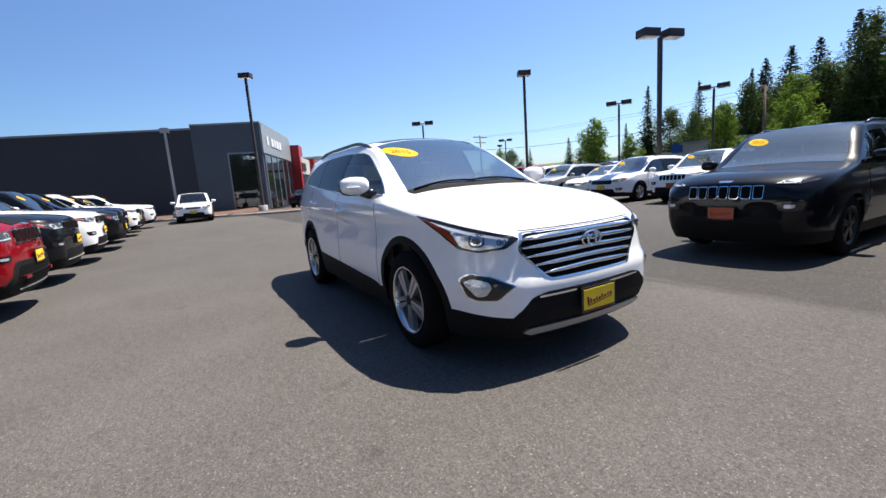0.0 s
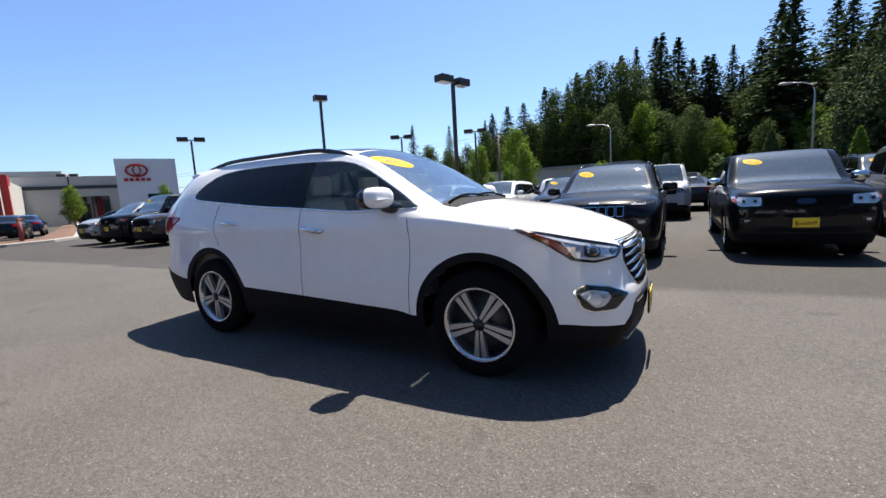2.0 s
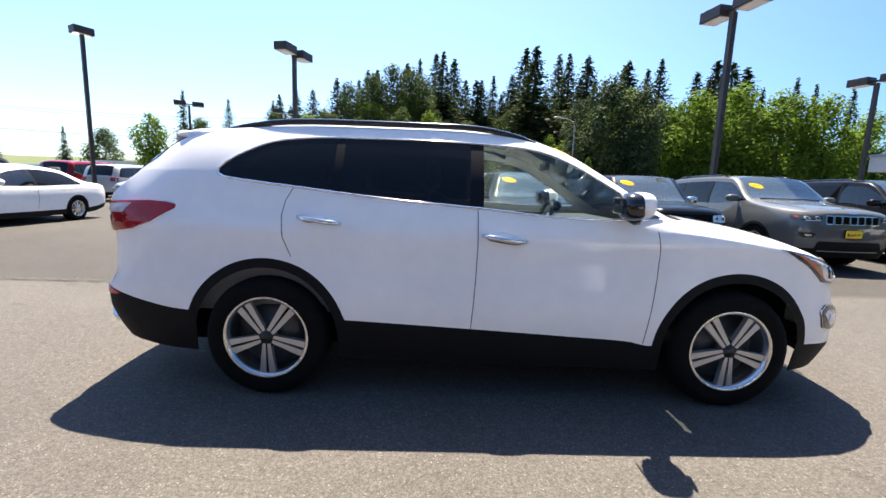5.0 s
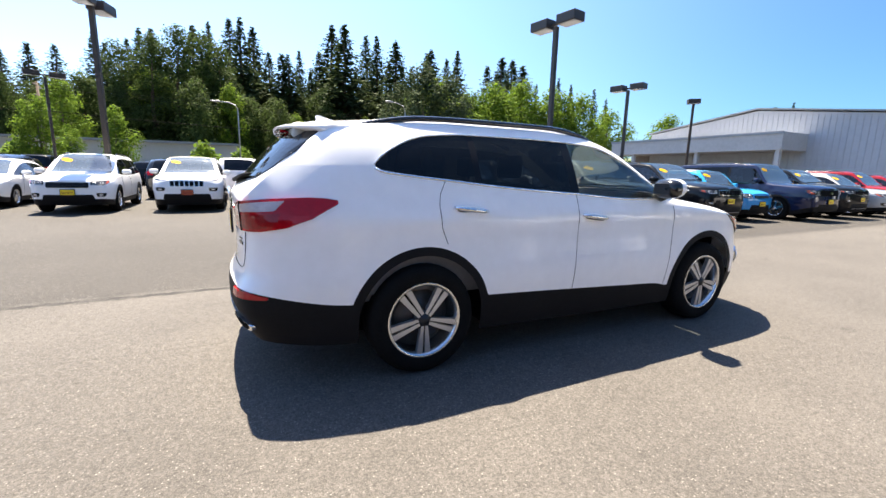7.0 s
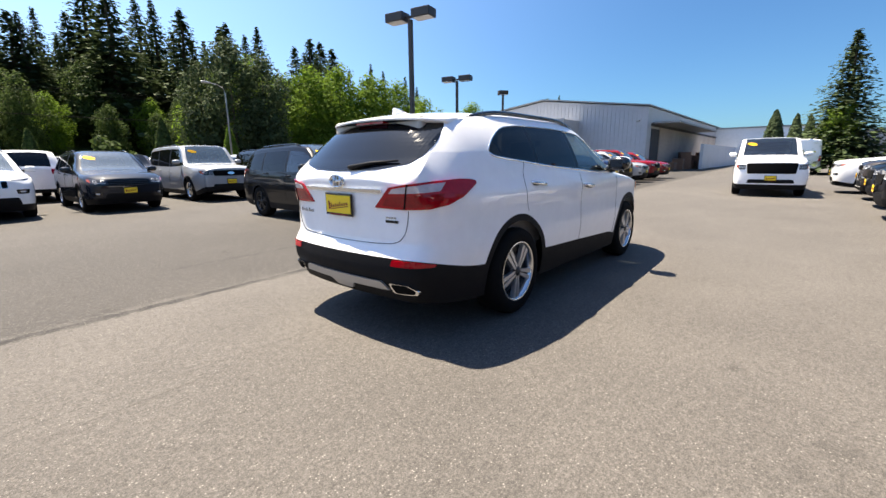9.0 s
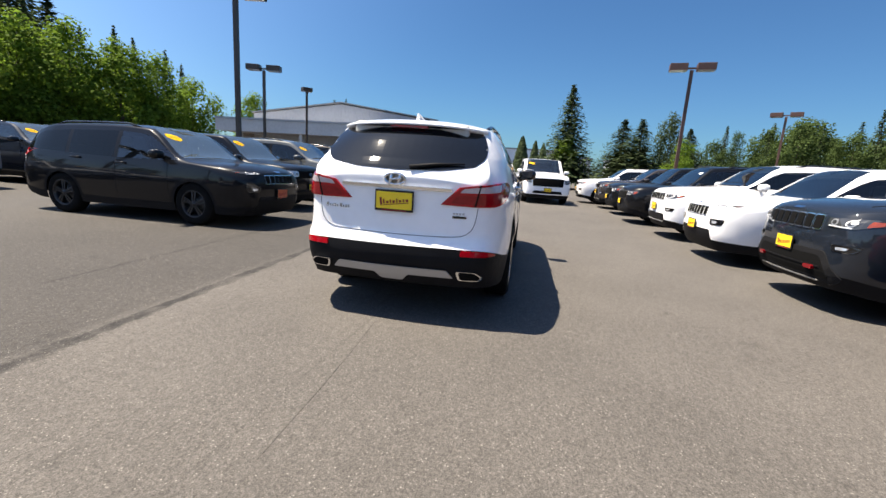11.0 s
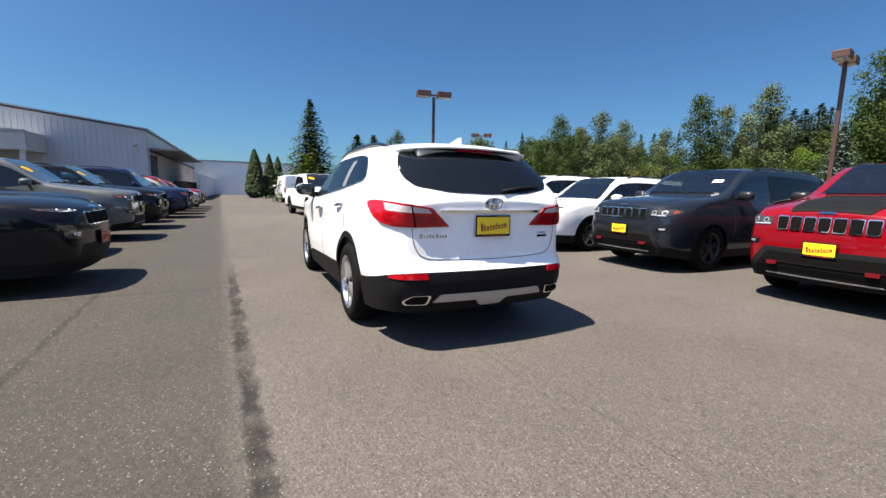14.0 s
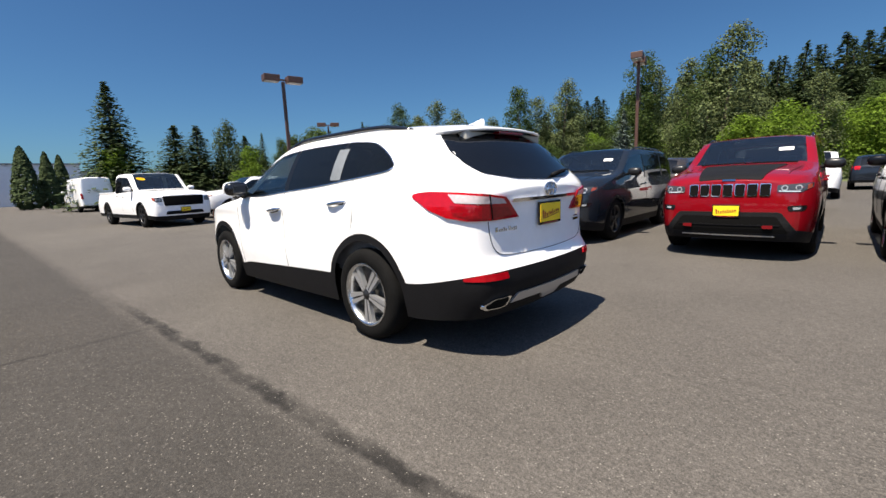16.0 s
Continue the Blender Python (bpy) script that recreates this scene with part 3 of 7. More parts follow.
def common_details(spec, tree, surf, o):
    """Lamps, grille, mirrors, handles and seats of the parked vehicles; o: heights and widths."""
    D = []
    g0, g1, gw = o["grille"]
    if o["face"] == "seven":
        n, pitch = 7, 2 * gw / 7
        for k in range(n):
            y = -gw + pitch * (k + 0.5)
            a, b = y - pitch * 0.41, y + pitch * 0.41
            q = yz([(a, g0 + 0.01), (b, g0 + 0.01), (b + 0.004, g1), (a - 0.004, g1)])
            frame_ = fitted("grille_slot", tree, q, FWD, 0.012, M_CHROME, 0.02, 0.05)
            inner = fitted("opening", tree, ring(q, 0.87), FWD, 0.0155, M_UNDER, 0.018, 0.05)
            D.append(("grille_slot", frame_, "", (("opening", inner, ""),)))
        ez = g1 + 0.040
        D.append(("emblem", fitted("emblem", tree, yz([(-0.075, ez), (0.075, ez), (0.075, ez + 0.022), (-0.075, ez + 0.022)]), FWD, 0.010, M_CHROME, 0.008, 0.05), "", ()))
    elif o["face"] == "mesh":
        D.append(("grille", fitted("grille", tree, yz([(-gw, g0), (gw, g0), (gw * 1.06, g1 - 0.03), (gw, g1), (-gw, g1), (-gw * 1.06, g1 - 0.03)]), FWD, 0.012, M_UNDER, 0.03, 0.06), "dark mesh grille", ()))
        if o.get("emblem", True):
            D.append(("emblem", fitted("emblem", tree, yz([(0.11 * math.cos(a), (g0 + g1) / 2 + 0.045 * math.sin(a)) for a in np.linspace(0, 6.283, 17)[:-1]]), FWD, 0.022, M_CHROME if not o.get("blue") else PAINT["navy"], 0, 0.05), "", ()))
    else:
        sub = []
        for k in range(3):
            z = g0 + (g1 - g0) * (k + 0.5) / 3
            sub.append(("slat", fitted("slat", tree, yz([(-gw * 0.96, z - 0.012), (gw * 0.96, z - 0.012), (gw * 0.96, z + 0.012), (-gw * 0.96, z + 0.012)]), FWD, 0.02, M_CHROME if o["face"] == "chrome" else M_DARKALLOY, 0, 0.08), ""))
        D.append(("grille", fitted("grille", tree, yz([(-gw, g0), (gw, g0), (gw, g1), (-gw, g1)]), FWD, 0.010, M_UNDER, 0.04, 0.07), "dark barred grille", tuple(sub)))
    # lamps
    h0, h1, hi, ho = o["lamp"]
    q = yz([(hi, h0 + 0.01), (ho - 0.10, h0), (ho, (h0 + h1) / 2), (ho, h1), (hi, h1 - 0.02)])
    amber = fitted("indicator", tree, yz([(ho - 0.055, h0 + 0.03), (ho - 0.012, (h0 + h1) / 2), (ho - 0.012, h1 - 0.02), (ho - 0.05, h1 - 0.02)]), FWD, 0.013, M_AMBER, 0.006, 0.04)
    w_ = (ho - hi - 0.10) / 2
    ref = []
    for k in (0, 1):
        a = hi + 0.02 + k * (w_ + 0.015)
        cy, cz, rr = a + w_ * 0.45, (h0 + h1) / 2, min(0.036, (h1 - h0) * 0.30)
        ref.append(("reflector", fitted("reflector", tree, yz([(cy + rr * math.cos(u), cz + rr * math.sin(u)) for u in np.linspace(0, 6.283, 13)[:-1]]), FWD, 0.015, M_SILVERPL, 0, 0.04), ""))
        ref.append(("bulb_lens", fitted("bulb_lens", tree, yz([(cy + 0.66 * rr * math.cos(u), cz + 0.66 * rr * math.sin(u)) for u in np.linspace(0, 6.283, 13)[:-1]]), FWD, 0.018, M_LAMP, 0, 0.04), ""))
    ref.append(("light_strip", fitted("light_strip", tree, yz([(hi + 0.02, h0 + 0.014), (ho - 0.11, h0 + 0.006), (ho - 0.11, h0 + 0.018), (hi + 0.02, h0 + 0.026)]), FWD, 0.014, M_CLEAR_LENS, 0, 0.05), ""))
    pair(D, "headlight", fitted("headlight", tree, q, FWD, 0.009, o.get("lamp_mat", M_LAMP), 0.02, 0.04), "clear headlight with amber corner", (("indicator", amber, ""), *ref))
    if "fog" in o:
        f0, f1, fi, fo = o["fog"]
        q = yz([(fi, f0), (fo, f0), (fo + 0.03, f1), (fi - 0.02, f1)])
        lamp = fitted("lens", tree, ring(q, 0.42), FWD, 0.012, M_LAMPGLASS, 0.02, 0.04)
        pair(D, "fog_lamp", fitted("fog_lamp", tree, q, FWD, 0.007, M_TRIM, 0.03, 0.05), "", (("lens", lamp, ""),))
    i0, i1, iw = o["intake"]
    if o.get("hooks"):
        D.append(("bumper_surround", fitted("bumper_surround", tree, yz([(-iw - 0.09, i0 + 0.02), (-iw - 0.02, i0 - 0.05), (iw + 0.02, i0 - 0.05), (iw + 0.09, i0 + 0.02), (iw * 0.86, i1 + 0.075), (-iw * 0.86, i1 + 0.075)]), FWD, 0.014, M_SURROUND, 0.04, 0.05, 0.02), "dark grey bumper surround", ()))
        D.append(("lower_intake", fitted("lower_intake", tree, yz([(-iw, i0 + 0.01), (iw, i0 + 0.01), (iw * 0.80, i1 + 0.02), (-iw * 0.80, i1 + 0.02)]), FWD, 0.020, M_UNDER, 0.04, 0.06), "black lower air intake", (
            ("slat", fitted("slat", tree, yz([(-iw * 0.86, (i0 + i1) / 2), (iw * 0.86, (i0 + i1) / 2), (iw * 0.85, (i0 + i1) / 2 + 0.018), (-iw * 0.85, (i0 + i1) / 2 + 0.018)]), FWD, 0.026, M_PLASTIC, 0, 0.08), ""),)))
    else:
        D.append(("lower_intake", fitted("lower_intake", tree, yz([(-iw, i0), (iw, i0), (iw * 0.92, i1), (-iw * 0.92, i1)]), FWD, 0.006, M_PLASTIC, 0.04, 0.08), "black lower air intake", ()))
    if o.get("hooks"):
        pair(D, "tow_hook", fitted("tow_hook", tree, yz([(0.40, o["hooks"]), (0.51, o["hooks"]), (0.51, o["hooks"] + 0.042), (0.40, o["hooks"] + 0.042)]), FWD, 0.05, PAINT["red"], 0.015, 0.05), "red tow hook")
    if o.get("chin"):
        D.append(("skid_plate", fitted("skid_plate", tree, yz([(-0.54, o["chin"]), (0.54, o["chin"]), (0.52, o["chin"] + 0.014), (-0.52, o["chin"] + 0.014)]), FWD, 0.03, M_SILVERPL, 0.015, 0.08), "", ()))
    if o.get("hood_decal"):
        q = [(o["nose"] + 0.06, -0.36, 1), (o["nose"] + 0.06, 0.36, 1), (o["nose"] - 1.15, 0.52, 1), (o["nose"] - 1.15, -0.52, 1)]
        D.append(("hood_decal", fitted("hood_decal", tree, q, (0, 0, -1), 0.009, M_PLASTIC, 0.05, 0.05, 0.012), "matt black hood decal", ()))
    if "nose" in o:
        pts = []
        for u in np.linspace(0, 1, 14):
            x, y = spec["front"] - 0.22 - (spec["front"] - 1.30) * 0.80 * u, 0.60 + 0.09 * u
            h = tree.ray_cast(Vector((x, y, 4)), Vector((0, 0, -1)))[0]
            pts.append((x, y, h.z + 0.001))
        pair(D, "hood_seam", bar_mesh("hood_seam", pts, 0.004, M_UNDER, 5))
        for y0, y1 in ((0.62, -0.02), (0.02, -0.62)):
            ws = []
            for u in np.linspace(0, 1, 7):
                y = y0 + (y1 - y0) * u
                x = 1.06 + 0.04 * math.cos(2.2 * y)
                h = tree.ray_cast(Vector((x, y, 4)), Vector((0, 0, -1)))[0]
                ws.append((x, y, h.z + 0.012))
            D.append(("wiper", bar_mesh("wiper", ws, 0.009, M_UNDER, 5), "", ()))
    # tail
    t0, t1, ti, to = o["tail"]
    q = [(-2.2, ti, t0), (-2.2, to, t0 + 0.02), (-2.2, to + 0.02, t1), (-2.2, ti + 0.05, t1)]
    pair(D, "tail_light", fitted("tail_light", tree, q, AFT, 0.01, M_RED_LENS, 0.02, 0.05), "red tail light")
    # mirrors, handles, seams
    W, xm, zm = spec["half"], o["mirror"][0], o["mirror"][1]
    yq = surf(xm, zm - 0.04).y
    arm = bar_mesh("mirror_arm", [(xm, yq - 0.02, zm - 0.05), (xm - 0.02, yq + 0.10, zm - 0.03)], 0.025, M_PLASTIC)
    pair(D, "mirror", blob("mirror", 0.09, 0.12, 0.075, None, Matrix.Translation((xm, yq + 0.15, zm)), 2.8), "", (("mirror_arm", arm, ""),))
    for xh, zh in o["handles"]:
        y = surf(xh, zh).y
        pair(D, "door_handle", bar_mesh("door_handle", [(xh - 0.10, y, zh + 0.005), (xh - 0.08, y + 0.03, zh), (xh + 0.08, y + 0.03, zh - 0.005), (xh + 0.10, y, zh - 0.005)], 0.014, o.get("handle_mat")), "")
    for xa, z0, z1 in o["seams"]:
        pair(D, "door_seam", bar_mesh("door_seam", [surf(xa - 0.02 * math.sin(3 * t), z0 + (z1 - z0) * t) for t in np.linspace(0, 1, 9)], 0.0035, M_SEAM, 5))
    if o.get("rails"):
        x0, x1 = o["rails"]
        pts = []
        for t in np.linspace(0, 1, 9):
            x = x0 + (x1 - x0) * t
            h = tree.ray_cast(Vector((x, spec["wedge"][2][1] - 0.05, 4)), Vector((0, 0, -1)))[0]
            pts.append((x, spec["wedge"][2][1] - 0.05, h.z + (0.035 if 0.02 < t < 0.98 else -0.01)))
        pair(D, "roof_rail", bar_mesh("roof_rail", pts, 0.018, o.get("rail_mat", M_TRIM)))
    for x in o["seats"]:
        for y in (0.38, -0.38):
            D.append(("seat", (SEAT_DARK, pose(x, y, 0.62)), "", ()))
    dash = bmesh.new()
    box(dash, o["dash"] - 0.42, o["dash"], -W + 0.22, W - 0.22, 0.62, o["dash_z"], 0.06)
    D.append(("dashboard", bm_mesh("dashboard", dash, M_CABIN, True), "", ()))
    return D


SHELL_CACHE = {}


def year_mesh(tree, y0, z0):
    """The dark red year printed on an oval windshield sticker, laid on the glass."""
    cu = bpy.data.curves.new("lettering", "FONT")
    cu.body, cu.size, cu.align_x, cu.align_y = "2015", 0.085, "CENTER", "CENTER"
    cu.resolution_u = 2
    ob = bpy.data.objects.new("lettering", cu)
    me = bpy.data.meshes.new_from_object(ob)
    bpy.data.objects.remove(ob)
    for v in me.vertices:
        u, w = v.co.x, v.co.y
        y, z = y0 + u, z0 + w * 0.62 - 0.14 * u
        h = tree.ray_cast(Vector((6, y, z)), Vector((-1, 0, 0)))[0]
        v.co = h + Vector((0.007, 0, 0.002)) if h else (0, y, z)
    me.materials.clear()
    me.materials.append(M_INK)
    return me


def build_far_car(kind, colour, m, label, group=""):
    """A vehicle far behind the rows: the same shell with fewer facets, lamps and whole wheels."""
    key = (kind, "far")
    spec, r_tyre, detail, opts = KINDS[kind]
    if key not in SHELL_CACHE:
        sp = dict(spec, cols=16, arc=6, rows=(1, 4, 1, 1, 4))
        sh, surf = car_shell(sp)
        for k, me in sh.items():
            me.materials.append(PAINT["white"] if k == "body" else M_PLASTIC if k == "lower_cladding" else M_TRIM if k.startswith("pillar_trim") else M_REARGLASS)
        tree = tree_of(list(sh.values()))
        h0, h1, hi, ho = opts["lamp"]
        t0, t1, ti, to = opts["tail"]
        hl = fitted("headlight", tree, yz([(hi, h0), (ho, h0), (ho, h1), (hi, h1)]), FWD, 0.012, M_CLEAR_LENS, 0.02, 0.1)
        tl = fitted("tail_light", tree, [(-2, ti, t0), (-2, to, t0), (-2, to, t1), (-2, ti, t1)], AFT, 0.012, M_RED_LENS, 0.02, 0.1)
        sh["headlight_l"], sh["headlight_r"], sh["tail_light_l"], sh["tail_light_r"] = hl, flip(hl), tl, flip(tl)
        SHELL_CACHE[key] = sh
        SHELL_CACHE[key, "wheel"] = (lathe("tyre", [(r_tyre * 0.6, -0.11), (r_tyre * 0.95, -0.12), (r_tyre, -0.06), (r_tyre, 0.06), (r_tyre * 0.95, 0.12), (r_tyre * 0.6, 0.11)], 18, M_RUBBER),
                                     lathe("rim", [(0.001, 0.10), (r_tyre * 0.25, 0.09), (r_tyre * 0.6, 0.112)], 18, M_ALLOY))
    car = thing("car", label, "car", group, m=m)
    for k, me in SHELL_CACHE[key].items():
        piece("pillar_trim" if k.startswith("pillar_trim") else k[:-2] if k.endswith(("_l", "_r")) else k, me, car, mat=PAINT[colour] if k == "body" else None)
    for x in spec["axles"]:
        for sg in (1, -1):
            w = new("wheel")
            w.parent = car
            w.matrix_local = pose(x, sg * (spec["half"] - 0.145), r_tyre, 0, 0, 0 if sg > 0 else 180)
            for me in SHELL_CACHE[key, "wheel"]:
                piece(me.name, me, w)
    return car


def build_car(name, kind, colour, m, label, group="", style="five", card=True, sticker=True, tag=False, clad=True, grille_mat=None, category="car", roof=None, card_mat=None, mirror_mat=None, dusty=False):
    spec, r_tyre, detail, opts = KINDS[kind]
    if kind not in SHELL_CACHE:
        sh, surf = car_shell(spec)
        tree = tree_of(list(sh.values()))
        for k, me in sh.items():
            me.materials.append(PAINT["white"] if k == "body" else M_PLASTIC if k == "lower_cladding" else M_PILLAR if k.startswith("pillar_trim") else GLASS_DARK)
        a0, a1 = spec["axles"]
        W = spec["half"]
        bm = bmesh.new()
        lo = 0.24 if r_tyre < 0.39 else 0.30
        box(bm, spec["rear"] + 0.25, spec["front"] - 0.25, -W + 0.33, W - 0.33, lo, 0.74)
        box(bm, a1 + spec["arch"] + 0.03, a0 - spec["arch"] - 0.03, -W + 0.10, W - 0.10, lo, 0.62)
        box(bm, a0 + spec["arch"] + 0.03, spec["front"] - 0.34, -W + 0.30, W - 0.30, lo, 0.62)
        box(bm, spec["rear"] + 0.25, a1 - spec["arch"] - 0.03, -W + 0.20, W - 0.20, 0.34, 0.62)
        sh["underbody"] = bm_mesh("underbody", bm, M_UNDER)
        SHELL_CACHE[kind] = (sh, detail(spec, tree, surf, opts), tree)
    sh, D, tree = SHELL_CACHE[kind]
    car = thing(name, label, category, group, m=m)
    for k, me in sh.items():
        nm = "pillar_trim" if k.startswith("pillar_trim") else k[:-2] if k.endswith(("_l", "_r")) else k
        mat = None
        if k == "body" or (k == "lower_cladding" and not clad):
            mat = PAINT[colour]
        elif k in ("front_door_window_l", "front_door_window_r"):
            mat = GLASS_CLEAR if kind == "hero" else GLASS_TINT
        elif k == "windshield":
            mat = GLASS_SHIELD if kind == "hero" else GLASS_DUSTY_LIT if dusty else GLASS_FRONT
        piece(nm, me, car, mat=mat)
    for nm, me, lab, sub in D:
        mt = None
        if isinstance(me, tuple):
            me, mt = me
        if not me.materials:
            me.materials.append(PAINT[colour])
        mat = None
        if nm in ("mirror", "door_handle", "spoiler", "antenna") and me.materials[0].name.split(".")[0].endswith("_paint"):
            mat = mirror_mat if mirror_mat and nm == "mirror" else PAINT[colour]
        if nm == "grille_slot" and grille_mat:
            mat = grille_mat
        ob = piece(nm, me, car, mt, lab, mat)
        for n2, m2, l2 in sub:
            piece(n2, m2, ob, None, l2)
    if card and "card_z" in opts:
        x = front_x(tree, 0.0, opts["card_z"])
        c = new("dealer_card")
        c.parent = car
        c.matrix_local = pose(x + 0.022, 0, opts["card_z"])
        tagged(c, "orange dealer card in a black frame" if card_mat else "yellow dealer card in a black frame")
        for me in CARD:
            piece(me.name, me, c, mat=card_mat if me.name == "card" else None)
    if kind == "hero":
        c = new("dealer_card")
        c.parent = car
        c.matrix_local = pose(rear_x(tree, 0, 0.965) - 0.016, 0, 0.965, 0, 0, 180)
        tagged(c, "yellow dealer card in a black frame")
        for me in CARD:
            piece(me.name, me, c)
    if sticker and "sticker" in opts:
        y, z = opts["sticker"]
        key = (kind, "sticker")
        if key not in SHELL_CACHE:
            SHELL_CACHE[key] = fitted("oval_sticker", tree, yz([(y + 0.14 * math.cos(a), z + 0.05 * math.sin(a) - 0.02 * math.cos(a)) for a in np.linspace(0, 6.283, 21)[:-1]]), FWD, 0.004, M_STICKER, 0, 0.05, 0.0)
        st_ = piece("oval_sticker", SHELL_CACHE[key], car, None, "yellow oval price-year sticker")
        if (kind, "year") not in SHELL_CACHE:
            SHELL_CACHE[kind, "year"] = year_mesh(tree, y, z)
        piece("lettering", SHELL_CACHE[kind, "year"], st_)
    if tag and "sticker" in opts:
        y, z = opts["sticker"]
        key = (kind, "tag")
        if key not in SHELL_CACHE:
            SHELL_CACHE[key] = fitted("paper_tag", tree, yz([(-y - 0.09, z - 0.02), (-y + 0.09, z - 0.02), (-y + 0.09, z + 0.03), (-y - 0.09, z + 0.03)]), FWD, 0.004, M_WHITECARD, 0, 0.05, 0.0)
        piece("paper_tag", SHELL_CACHE[key], car, None, "white paper tag inside the windshield")
    if roof:
        key = (kind, "roof")
        if key not in SHELL_CACHE:
            e = spec["wedge"][2][1]
            SHELL_CACHE[key] = fitted("roof_skin", tree, [(spec["rear"] + 0.32, -e, 1), (spec["rear"] + 0.32, e, 1), (0.25, e, 1), (0.25, -e, 1)], (0, 0, -1), 0.004, None, 0.1, 0.12)
            SHELL_CACHE[key].materials.append(PAINT[roof])
        piece("roof_skin", SHELL_CACHE[key], car)
    add_wheels(car, spec["axles"], spec["half"] - 0.145, r_tyre, r_tyre * (0.68 if kind == "hero" else 0.63), 0.24, style)
    return car


# ---- the table of vehicle kinds ----
def opt(face="bars", grille=(0.78, 0.92, 0.42), lamp=(0.80, 0.94, 0.50, 0.86), intake=(0.34, 0.52, 0.62), tail=(0.95, 1.12, 0.55, 0.84),
        mirror=(0.72, 1.14), handles=((-0.08, 0.98), (-1.08, 1.02)), seams=((-0.16, 0.45, 1.04), (0.90, 0.45, 1.04)), seats=(-0.05, -0.95), dash=1.05, dash_z=1.0, card_z=0.64,
        sticker=(-0.42, 1.48), **more):
    return dict(face=face, grille=grille, lamp=lamp, intake=intake, tail=tail, mirror=mirror, handles=handles, seams=seams, seats=seats, dash=dash, dash_z=dash_z,
                card_z=card_z, sticker=sticker, **more)


def sedan_spec():
    s = suv_spec(L=4.85, wb=2.80, fo=0.95, H=1.46, half=0.92, hood=0.92, cowl=0.99, roofx=0.15, cowlx=1.1, belt=0.90, tailz=1.0, slant=0.3, arch=0.37, axle_z=0.33,
                 edge_w=0.58, sill=0.26, nose_top=0.76)
    r = s["rear"]
    s["top"] = [(r, 0.98), (r + 0.06, 1.02), (r + 0.5, 1.07), (r + 0.62, 1.10), (r + 1.35, 1.40), (-0.35, 1.46), (0.15, 1.425), (1.1, 0.99), (s["front"] - 0.35, 0.92), (s["front"] - 0.08, 0.81), (s["front"], 0.76)]
    s["edge"] = [(x, z - 0.05) for x, z in s["top"]]
    s["wtop"] = [(r + 0.85, 0.98), (r + 1.4, 1.28), (-0.35, 1.34), (0.13, 1.29), (0.98, 0.97), (1.1, 0.93)]
    s["wbot"] = [(r, 0.98), (-1.2, 0.96), (0, 0.93), (1.1, 0.94)]
    s["wedge"] = [(r, 0.74), (r + 0.6, 0.72), (r + 1.35, 0.57), (-0.3, 0.58), (0.15, 0.57), (1.1, 0.72), (s["front"] - 0.5, 0.76), (s["front"], 0.72)]
    s["screens"] = [("windshield", 0.2, 1.06), ("rear_window", r + 0.66, r + 1.30)]
    s["windows"] = [("rear_door_window", r + 0.9, -0.30), ("front_door_window", -0.22, 9)]
    s["dlo"] = (r + 0.9, 1.0)
    return s


def pickup_spec(L, wb, fo, H, half, hood, cowl, nose_top, cab, bed, axle_z, arch, belt):
    """Cab ends at x = cab; the load bed's rail lies at height bed."""
    s = suv_spec(L=L, wb=wb, fo=fo, H=H, half=half, hood=hood, cowl=cowl, roofx=cab + 1.35, cowlx=cab + 2.1, belt=belt, tailz=bed, slant=0.1, arch=arch, axle_z=axle_z,
                 edge_w=half - 0.28, sill=0.38, nose_top=nose_top, box_nose=0.12)
    r, f = s["rear"], s["front"]
    c = cab
    s["top"] = [(r, bed), (c - 0.02, bed), (c + 0.05, bed + 0.06), (c + 0.16, H - 0.05), (c + 0.5, H), (c + 1.35, H - 0.03), (c + 2.1, cowl), (f - 0.3, hood), (f - 0.06, nose_top + 0.05), (f, nose_top)]
    s["edge"] = [(r, bed - 0.02), (c - 0.02, bed - 0.02), (c + 0.05, bed + 0.02), (c + 0.14, H - 0.11), (c + 0.5, H - 0.05), (c + 1.35, H - 0.072), (c + 2.1, cowl - 0.035), (f - 0.3, hood - 0.05), (f - 0.06, nose_top), (f, nose_top - 0.05)]
    s["wedge"] = [(r, half - 0.06), (c - 0.02, half - 0.06), (c + 0.16, half - 0.185), (c + 0.6, half - 0.18), (c + 1.35, half - 0.185), (c + 2.1, half - 0.11), (f, half - 0.15)]
    s["belt"] = [(r, bed - 0.06), (c, belt), (c + 2.1, cowl - 0.09), (f, nose_top - 0.12)]
    s["wbot"] = [(c, belt + 0.03), (c + 2.1, cowl - 0.04)]
    s["wtop"] = [(c + 0.10, belt + 0.02), (c + 0.17, H - 0.20), (c + 0.5, H - 0.15), (c + 1.3, H - 0.19), (c + 1.98, cowl - 0.02), (c + 2.1, cowl - 0.06)]
    s["plan"] = [(r, 0.95), (r + 0.1, 0.98), (r + 0.4, 1.0), (wb / 2, 1.0), (f - 0.4, 0.985), (f - 0.15, 0.95), (f - 0.04, 0.90), (f, 0.84)]
    s["screens"] = [("windshield", c + 1.40, c + 2.06), ("rear_window", c + 0.07, c + 0.13)]
    s["windows"] = [("rear_door_window", c + 0.15, c + 0.80), ("front_door_window", c + 0.88, 9)]
    s["dlo"] = (c + 0.12, c + 2.05)
    s["dense"] = s["dense"] + [(c - 0.05, c + 0.25, 14)]
    s["bow_r"] = 0.01
    return s

